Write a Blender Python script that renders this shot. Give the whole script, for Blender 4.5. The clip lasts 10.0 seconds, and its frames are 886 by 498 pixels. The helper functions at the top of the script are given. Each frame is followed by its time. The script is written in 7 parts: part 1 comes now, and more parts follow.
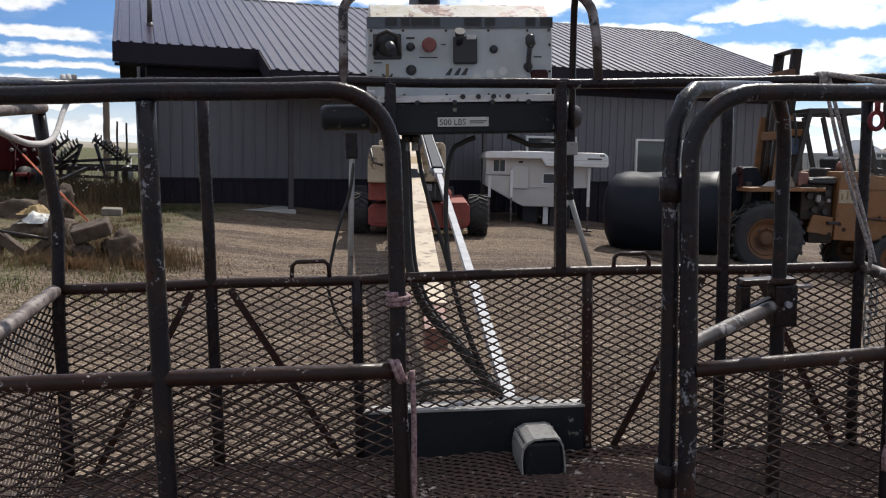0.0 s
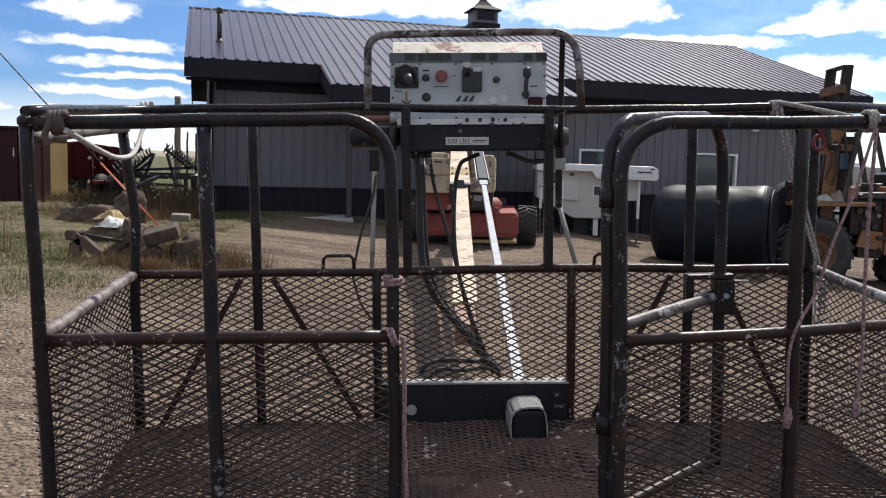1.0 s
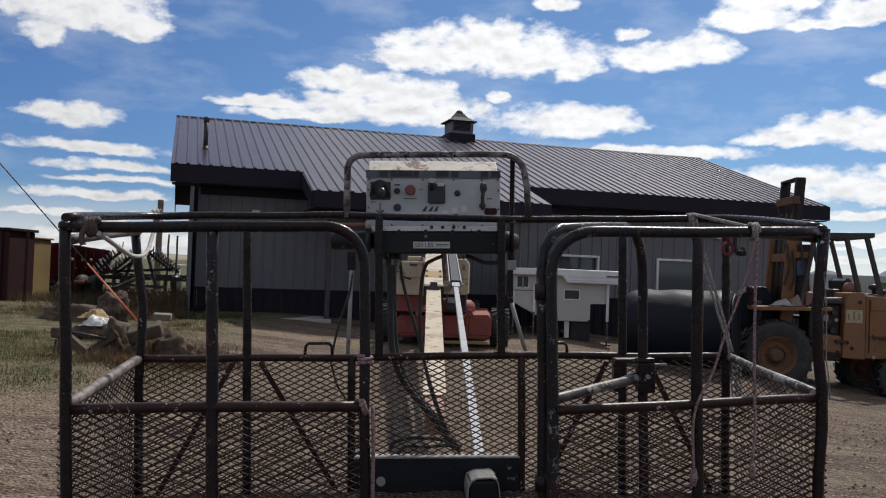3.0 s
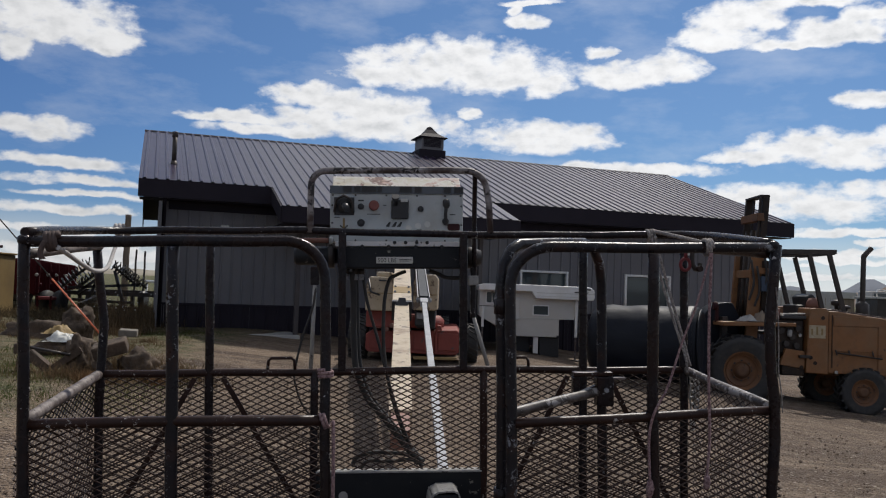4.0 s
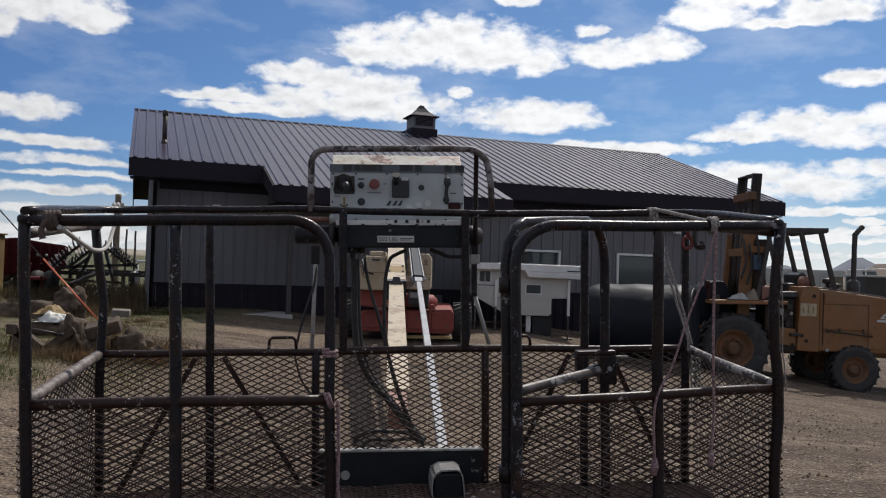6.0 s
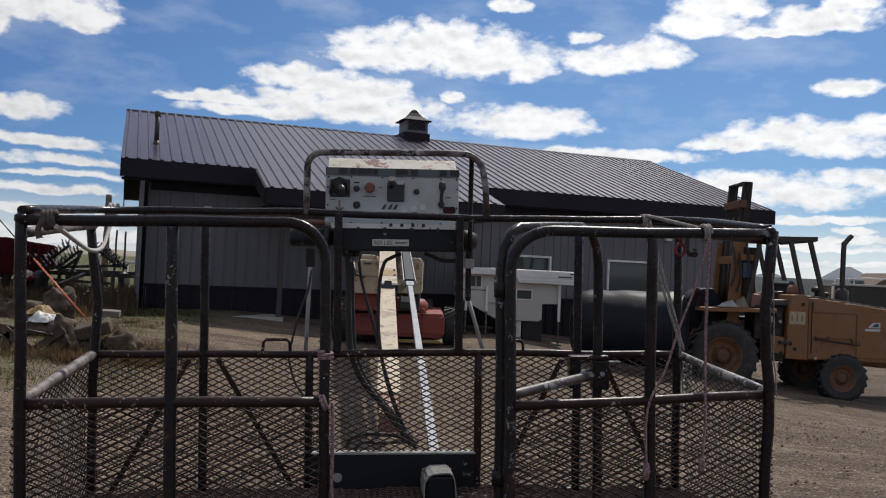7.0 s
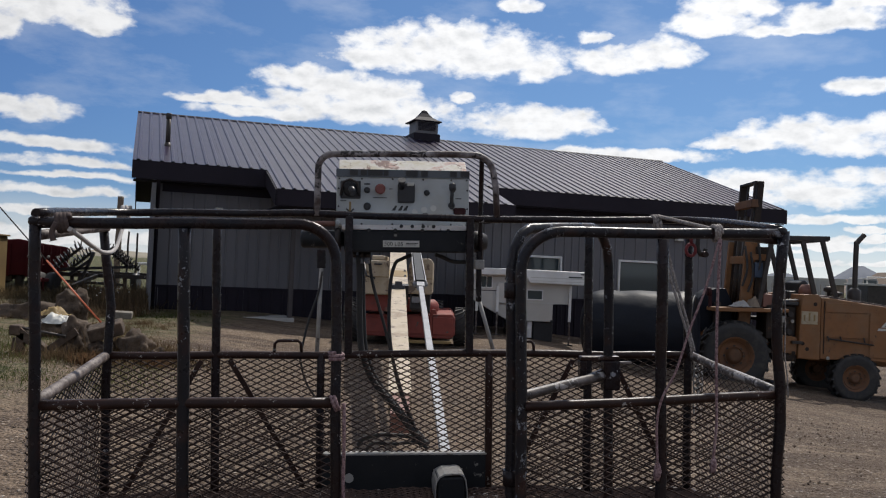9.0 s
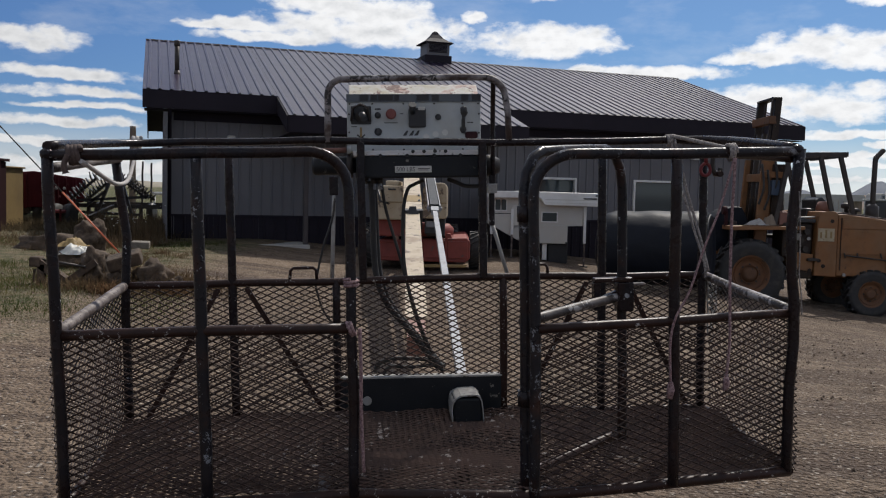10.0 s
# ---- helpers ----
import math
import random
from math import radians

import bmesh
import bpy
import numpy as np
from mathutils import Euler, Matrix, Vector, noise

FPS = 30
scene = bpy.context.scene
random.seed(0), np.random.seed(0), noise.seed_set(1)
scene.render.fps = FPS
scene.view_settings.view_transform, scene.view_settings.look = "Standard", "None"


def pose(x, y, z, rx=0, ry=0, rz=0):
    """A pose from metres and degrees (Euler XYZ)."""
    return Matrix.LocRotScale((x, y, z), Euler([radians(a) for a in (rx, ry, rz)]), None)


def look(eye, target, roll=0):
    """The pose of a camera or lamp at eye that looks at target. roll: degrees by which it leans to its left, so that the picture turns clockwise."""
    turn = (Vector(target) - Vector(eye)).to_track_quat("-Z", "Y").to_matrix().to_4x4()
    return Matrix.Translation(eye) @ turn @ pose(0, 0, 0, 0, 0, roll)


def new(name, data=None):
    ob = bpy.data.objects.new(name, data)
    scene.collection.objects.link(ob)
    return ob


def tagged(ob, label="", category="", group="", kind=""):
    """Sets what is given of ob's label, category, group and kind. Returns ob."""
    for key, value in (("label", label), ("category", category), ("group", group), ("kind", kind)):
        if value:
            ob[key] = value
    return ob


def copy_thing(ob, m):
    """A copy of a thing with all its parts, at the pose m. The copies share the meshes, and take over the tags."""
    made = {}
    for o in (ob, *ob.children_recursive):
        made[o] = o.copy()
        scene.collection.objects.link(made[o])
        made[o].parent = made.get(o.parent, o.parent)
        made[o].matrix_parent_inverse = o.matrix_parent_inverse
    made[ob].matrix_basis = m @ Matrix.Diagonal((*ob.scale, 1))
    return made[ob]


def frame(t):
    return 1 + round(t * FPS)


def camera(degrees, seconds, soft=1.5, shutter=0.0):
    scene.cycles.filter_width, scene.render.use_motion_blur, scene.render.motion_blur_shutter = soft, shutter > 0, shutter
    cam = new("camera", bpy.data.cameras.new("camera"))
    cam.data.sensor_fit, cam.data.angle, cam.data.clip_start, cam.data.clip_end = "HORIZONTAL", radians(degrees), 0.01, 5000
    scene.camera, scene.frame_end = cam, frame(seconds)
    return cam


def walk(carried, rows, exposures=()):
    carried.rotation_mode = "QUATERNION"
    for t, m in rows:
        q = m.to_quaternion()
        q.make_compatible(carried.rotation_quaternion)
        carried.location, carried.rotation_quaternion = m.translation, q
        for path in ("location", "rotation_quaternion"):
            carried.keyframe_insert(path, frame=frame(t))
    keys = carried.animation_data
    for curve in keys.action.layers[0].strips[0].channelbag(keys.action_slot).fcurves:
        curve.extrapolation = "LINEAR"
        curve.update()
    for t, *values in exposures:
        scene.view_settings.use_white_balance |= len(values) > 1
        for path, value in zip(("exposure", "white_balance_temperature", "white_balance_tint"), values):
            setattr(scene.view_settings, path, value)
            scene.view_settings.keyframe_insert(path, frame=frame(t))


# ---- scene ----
cam = camera(53.69, 10.0, soft=1.15)
PATH = [
    (0, 0.016, -0.028, 1.510, -5.98, -1.06, -0.34),
    (0.5, 0.132, -0.297, 1.503, -6.16, -1.70, 2.64),
    (1, 0.207, -0.519, 1.521, -5.34, -1.57, 3.76),
    (1.5, 0.150, -0.752, 1.508, -4.26, -0.50, 1.00),
    (2, 0.188, -0.917, 1.531, -4.21, -0.19, 1.39),
    (2.5, 0.276, -0.976, 1.526, -1.57, -1.09, 2.45),
    (2.7, 0.273, -0.990, 1.515, 0.38, -1.75, 2.59),
    (3.8, 0.319, -1.013, 1.500, 2.36, -2.35, 1.92),
    (4, 0.317, -1.031, 1.503, 2.62, -2.05, 0.45),
    (4.5, 0.293, -1.009, 1.497, 1.80, -2.21, -0.59),
    (5, 0.283, -1.009, 1.496, 1.44, -1.93, 0.01),
    (5.5, 0.281, -1.008, 1.501, 1.20, -1.78, -0.04),
    (7, 0.256, -1.031, 1.498, 1.60, -2.57, -0.81),
    (7.5, 0.258, -1.018, 1.497, 1.66, -2.73, -1.14),
    (8, 0.263, -1.024, 1.501, 1.70, -2.75, -1.35),
    (8.5, 0.260, -1.034, 1.500, 1.70, -2.51, -0.58),
    (9, 0.256, -1.039, 1.500, 1.60, -2.41, -0.12),
    (9.5, 0.255, -1.039, 1.502, 0.89, -2.15, 0.20),
    (10, 0.263, -1.036, 1.504, -3.41, -1.30, 0.83),
]
walk(cam, [(t, pose(x, y, z, 90 + pitch, roll, yaw)) for t, x, y, z, pitch, roll, yaw in PATH],
     exposures=[(0.0, 0.54), (0.5, 0.84), (1.0, 0.76), (1.5, 0.42), (2.0, 0.32), (2.7, 0.18), (4.0, -0.04), (4.5, -0.06), (5.0, 0.02), (7.0, 0.08), (9.5, 0.1), (10.0, 0.05)])

# ---- daylight: high sun ahead and to the right, broken cloud ----
SUN_AZ, SUN_EL = 24.0, 52.0          # degrees clockwise from +y, and above the horizon
sun = new("sun", bpy.data.lights.new("sun", "SUN"))
sun.data.energy, sun.data.angle, sun.data.color = 3.5, radians(0.55), (1.0, 0.94, 0.86)
sun_way = Vector((math.sin(radians(SUN_AZ)) * math.cos(radians(SUN_EL)),
                  math.cos(radians(SUN_AZ)) * math.cos(radians(SUN_EL)), math.sin(radians(SUN_EL))))
sun.matrix_world = look(sun_way * 60, (0, 0, 0))

CLOUDS_LEFT = [  # azimuth, elevation, half width, half height in degrees
    (-25.4, 14.8, 4.8, 2.0), (-22.2, 14.1, 1.9, 1.1), (-27.4, 13.1, 1.5, 0.9), (-25.5, 8.6, 2.3, 0.9), (-26.9, 8.7, 1.5, 0.7), (-24.6, 6.7, 4.6, 0.5),
    (-25.9, 6.7, 2.6, 0.5), (-23.0, 5.7, 3.9, 0.4), (-23.0, 4.9, 3.5, 0.3), (-24.2, 3.9, 4.4, 0.45), (-25.6, 2.7, 5.2, 0.35), (-22.0, 1.2, 7.0, 0.9),
    (-14.2, 10.4, 3.0, 0.5), (-16.4, 10.2, 1.5, 0.35), (-12.0, 9.7, 4.4, 0.5),
]
CLOUDS_MIDDLE = [
    (-4.1, 13.9, 3.7, 1.6), (0.0, 14.4, 4.8, 1.85), (2.6, 13.9, 4.8, 1.85), (5.6, 13.4, 2.3, 1.3), (10.5, 13.7, 2.7, 1.05), (13.5, 14.2, 2.3, 1.3),
    (9.2, 15.3, 1.1, 0.45), (-8.8, 11.9, 3.7, 1.05), (-5.5, 11.4, 4.1, 1.25), (-6.2, 10.3, 7.4, 1.4), (0.8, 11.3, 0.9, 0.5), (5.2, 9.8, 4.4, 1.3),
    (8.1, 10.0, 2.1, 0.8), (12.3, 7.9, 4.8, 0.6), (8.3, 8.3, 1.8, 0.35), (4.2, 17.2, 1.3, 0.6), (3.5, 17.9, 0.5, 0.5), (4.7, 18.4, 2.2, 0.25),
]
CLOUDS_RIGHT = [
    (16.4, 15.9, 2.7, 0.9), (18.0, 17.1, 3.0, 1.2), (23.5, 15.8, 3.5, 0.95), (21.0, 15.4, 3.0, 0.5), (25.0, 16.8, 1.5, 0.75), (21.9, 17.8, 5.5, 0.6),
    (25.4, 11.9, 2.0, 0.55), (22.3, 9.1, 5.2, 1.1), (18.8, 8.7, 2.5, 0.5), (24.8, 8.5, 3.0, 0.75), (19.2, 6.3, 3.4, 0.95), (22.4, 5.7, 4.8, 1.25),
    (25.5, 6.6, 2.2, 0.8), (23.7, 4.1, 3.7, 0.35), (22.4, 2.7, 4.4, 0.4), (27.5, 9.6, 2.5, 0.9),
    (25.8, 3.5, 1.3, 0.28), (26.0, 3.0, 3.0, 0.3), (22.3, 3.0, 1.4, 0.25), (24.5, 2.55, 4.2, 0.34), (22.3, 2.1, 0.8, 0.2), (22.3, 1.4, 2.2, 0.36), (26.4, 1.5, 2.6, 0.34),
]


class Nodes:
    """Short hands for building a node tree."""

    def __init__(self, tree):
        self.tree = tree
        tree.nodes.clear()

    def add(self, kind, **values):
        node = self.tree.nodes.new(kind)
        for key, value in values.items():
            node.inputs[key.replace("_", " ")].default_value = value
        return node

    def link(self, a, b):
        self.tree.links.new(a, b)

    def math(self, operation, a, b=None, c=None, clamp=False):
        node = self.tree.nodes.new("ShaderNodeMath")
        node.operation, node.use_clamp = operation, clamp
        for slot, value in zip(node.inputs, (a, b, c)):
            if value is None:
                continue
            if isinstance(value, (int, float)):
                slot.default_value = value
            else:
                self.link(value, slot)
        return node.outputs[0]

    def noise(self, vector, scale, detail=4.0, rough=0.55, distortion=0.0):
        node = self.add("ShaderNodeTexNoise", Scale=scale, Detail=detail, Roughness=rough, Distortion=distortion)
        if vector is not None:
            self.link(vector, node.inputs["Vector"])
        return node.outputs["Fac"]

    def ramp(self, fac, stops):
        node = self.tree.nodes.new("ShaderNodeValToRGB")
        e = node.color_ramp.elements
        while len(e) < len(stops):
            e.new(0.5)
        for slot, (at, c) in zip(e, stops):
            slot.position = at
            slot.color = (*c, 1) if isinstance(c, tuple) else (c, c, c, 1)
        self.link(fac, node.inputs[0])
        return node.outputs[0]

    def mix(self, fac, a, b, blend="MIX"):
        node = self.tree.nodes.new("ShaderNodeMix")
        node.data_type, node.blend_type = "RGBA", blend
        for slot, value in ((node.inputs[0], fac), (node.inputs[6], a), (node.inputs[7], b)):
            if isinstance(value, tuple):
                slot.default_value = (*value, 1)
            elif isinstance(value, (int, float)):
                slot.default_value = value
            else:
                self.link(value, slot)
        return node.outputs[2]


world = bpy.data.worlds.new("sky")
scene.world = world
world.use_nodes = True
n = Nodes(world.node_tree)
sky = n.add("ShaderNodeTexSky")
sky.sky_type, sky.sun_disc = "NISHITA", False
sky.sun_elevation, sky.sun_rotation = radians(SUN_EL), radians(SUN_AZ)
sky.altitude, sky.air_density, sky.dust_density, sky.ozone_density = 900, 1.0, 0.8, 1.6
way = n.add("ShaderNodeTexCoord").outputs["Generated"]
split = n.add("ShaderNodeSeparateXYZ")
n.link(way, split.inputs[0])
az = n.math("MULTIPLY", n.math("ARCTAN2", split.outputs[0], split.outputs[1]), 57.2958)
el = n.math("MULTIPLY", n.math("ARCSINE", split.outputs[2]), 57.2958)
# cloud field: soft ellipses with ragged edges, and loose cloud over the rest of the sky
flat = n.add("ShaderNodeCombineXYZ")
n.link(n.math("MULTIPLY", az, 0.6), flat.inputs[0])
n.link(el, flat.inputs[1])
ragged = n.noise(flat.outputs[0], 1.0, 8.0, 0.56, 0.1)
drift_a = n.math("SUBTRACT", n.noise(flat.outputs[0], 0.75, 5.0, 0.52), 0.5)
moved = n.add("ShaderNodeMapping")
moved.inputs["Location"].default_value = (31.0, 17.0, 5.0)
n.link(flat.outputs[0], moved.inputs[0])
drift_e = n.math("SUBTRACT", n.noise(moved.outputs[0], 0.75, 5.0, 0.52), 0.5)
az_w = n.math("ADD", az, n.math("MULTIPLY", drift_a, 2.4))
el_w = n.math("ADD", el, n.math("MULTIPLY", drift_e, 1.0))
billow = n.noise(flat.outputs[0], 0.25, 3.0, 0.5)
field = None
for a0, e0, w, h in CLOUDS_LEFT + CLOUDS_MIDDLE + CLOUDS_RIGHT:
    u = n.math("MULTIPLY", n.math("SUBTRACT", az_w, a0), 1 / w)
    v = n.math("MULTIPLY", n.math("SUBTRACT", el_w, e0), 1 / h)
    v = n.math("MAXIMUM", v, n.math("MULTIPLY", v, -1.6))
    lump = n.math("SUBTRACT", 1.0, n.math("ADD", n.math("MULTIPLY", u, u), n.math("MULTIPLY", v, v)))
    field = lump if field is None else n.math("SMOOTH_MAX", field, lump, 0.3)
field = n.math("MAXIMUM", field, -1.2)
loose_v = n.add("ShaderNodeMapping")
loose_v.inputs["Scale"].default_value = (1.6, 1.6, 4.5)
n.link(way, loose_v.inputs[0])
loose = n.math("MULTIPLY", n.math("SUBTRACT", n.noise(loose_v.outputs[0], 2.6, 5.0, 0.55), 0.5), 7.0)
outside = n.math("MULTIPLY", n.math("MAXIMUM", n.math("SUBTRACT", n.math("ABSOLUTE", az), 30.0), n.math("SUBTRACT", el, 19.5)), 0.2, clamp=True)
field = n.math("ADD", n.math("MULTIPLY", field, n.math("SUBTRACT", 1.0, outside)), n.math("MULTIPLY", loose, outside))
edge = n.math("ADD", field, n.math("MULTIPLY", n.math("SUBTRACT", ragged, 0.465), 3.2))
mask = n.add("ShaderNodeMapRange")
mask.interpolation_type = "SMOOTHSTEP"
mask.inputs["From Min"].default_value, mask.inputs["From Max"].default_value = -0.38, 0.85
n.link(edge, mask.inputs[0])
above = n.math("GREATER_THAN", el, -0.5)
veil = n.ramp(n.noise(loose_v.outputs[0], 4.0, 6.0, 0.6), [(0.48, 0.0), (0.72, 0.22)])
haze = n.ramp(n.math("MULTIPLY", el, 0.1), [(0.0, 0.78), (0.16, 0.55), (0.46, 0.0)])
cover = n.math("MAXIMUM", n.math("MULTIPLY", mask.outputs[0], 0.97), n.math("MAXIMUM", veil, haze))
cover = n.math("MULTIPLY", cover, above)
# thick parts of a cloud are grey below, its thin rims bright with the sun behind; clouds and air away from the sun are dimmer
puff = n.noise(flat.outputs[0], 0.8, 6.0, 0.55)
lifted = n.add("ShaderNodeMapping")
lifted.inputs["Location"].default_value = (0.12, 0.42, 0.0)
n.link(flat.outputs[0], lifted.inputs[0])
puff_up = n.noise(lifted.outputs[0], 0.8, 6.0, 0.55)
relief = n.math("MULTIPLY", n.math("SUBTRACT", puff, puff_up), 1.5)
shade = n.ramp(n.math("ADD", n.math("SUBTRACT", n.math("MULTIPLY", edge, 0.24), relief), n.math("MULTIPLY", billow, 0.5)),
               [(0.1, (9.9, 9.95, 10.0)), (0.4, (9.5, 9.5, 9.55)), (0.64, (8.4, 8.45, 8.55)), (0.95, (6.7, 6.85, 7.0))])
toward = n.tree.nodes.new("ShaderNodeVectorMath")
toward.operation = "DOT_PRODUCT"
n.link(way, toward.inputs[0])
toward.inputs[1].default_value = sun_way
dimming = n.ramp(toward.outputs["Value"], [(0.5, 0.78), (0.68, 0.95), (0.82, 1.05)])
tint = n.ramp(toward.outputs["Value"], [(0.5, (0.31, 0.45, 0.68)), (0.68, (0.4, 0.55, 0.735)), (0.82, (0.475, 0.63, 0.79))])
air = n.mix(1.0, sky.outputs[0], tint, "MULTIPLY")
back = n.add("ShaderNodeBackground", Strength=0.1)
n.link(n.mix(cover, air, n.mix(1.0, shade, dimming, "MULTIPLY")), back.inputs[0])
out = n.add("ShaderNodeOutputWorld")
n.link(back.outputs[0], out.inputs[0])


# ---- materials ----
def surface(name, stops, scale=6.0, rough=0.6, metal=0.0, bump=0.0, bump_scale=40.0, wear=None, wear_scale=14.0, wear_at=0.62,
            rough_spread=0.15, stretch=(1, 1, 1), per_piece=0.0, dust=None, dust_at=0.6, spec=0.5, coat=0.0, patchy=0.0):
    """A worn surface: colour from one noise, wear (chips, rust) from a second, relief from a third."""
    m = bpy.data.materials.new(name)
    m.use_nodes = True
    k = Nodes(m.node_tree)
    bsdf = k.add("ShaderNodeBsdfPrincipled", Metallic=metal)
    bsdf.inputs["Specular IOR Level"].default_value = spec
    bsdf.inputs["Coat Weight"].default_value = coat
    coords = k.add("ShaderNodeTexCoord").outputs["Object"]
    if stretch != (1, 1, 1):
        mapping = k.add("ShaderNodeMapping")
        mapping.inputs["Scale"].default_value = stretch
        k.link(coords, mapping.inputs[0])
        coords = mapping.outputs[0]
    base = k.ramp(k.noise(coords, scale, 6.0, 0.6), stops)
    r = k.math("ADD", rough - rough_spread / 2, k.math("MULTIPLY", k.noise(coords, scale * 2.3, 4.0), rough_spread))
    if dust:
        f = k.ramp(k.noise(coords, scale * 0.35, 5.0, 0.65), [(dust_at - 0.12, 0.0), (dust_at + 0.12, 0.8)])
        base = k.mix(f, base, dust)
    if wear:
        chips = k.noise(coords, wear_scale, 6.0, 0.65, 0.4)
        if patchy:
            chips = k.math("ADD", chips, k.math("MULTIPLY", k.math("SUBTRACT", k.noise(coords, wear_scale * 0.16, 4.0, 0.6), 0.5), patchy))
        f = k.ramp(chips, [(wear_at, 0.0), (wear_at + 0.05, 1.0)])
        base = k.mix(f, base, wear)
    if per_piece:
        info = k.add("ShaderNodeObjectInfo")
        v = k.math("ADD", 1 - per_piece / 2, k.math("MULTIPLY", info.outputs["Random"], per_piece))
        grey = k.add("ShaderNodeCombineColor")
        for i in range(3):
            k.link(v, grey.inputs[i])
        base = k.mix(1.0, base, grey.outputs[0], "MULTIPLY")
    k.link(base, bsdf.inputs["Base Color"])
    k.link(r, bsdf.inputs["Roughness"])
    if bump:
        b = k.add("ShaderNodeBump", Strength=0.6, Distance=bump)
        k.link(k.noise(coords, bump_scale, 5.0, 0.6), b.inputs["Height"])
        k.link(b.outputs[0], bsdf.inputs["Normal"])
    k.link(bsdf.outputs[0], k.add("ShaderNodeOutputMaterial").inputs[0])
    return m


def glass(name, tint, rough=0.05):
    m = bpy.data.materials.new(name)
    m.use_nodes = True
    b = m.node_tree.nodes["Principled BSDF"]
    b.inputs["Base Color"].default_value = (*tint, 1)
    b.inputs["Roughness"].default_value = rough
    b.inputs["Specular IOR Level"].default_value = 0.5
    return m


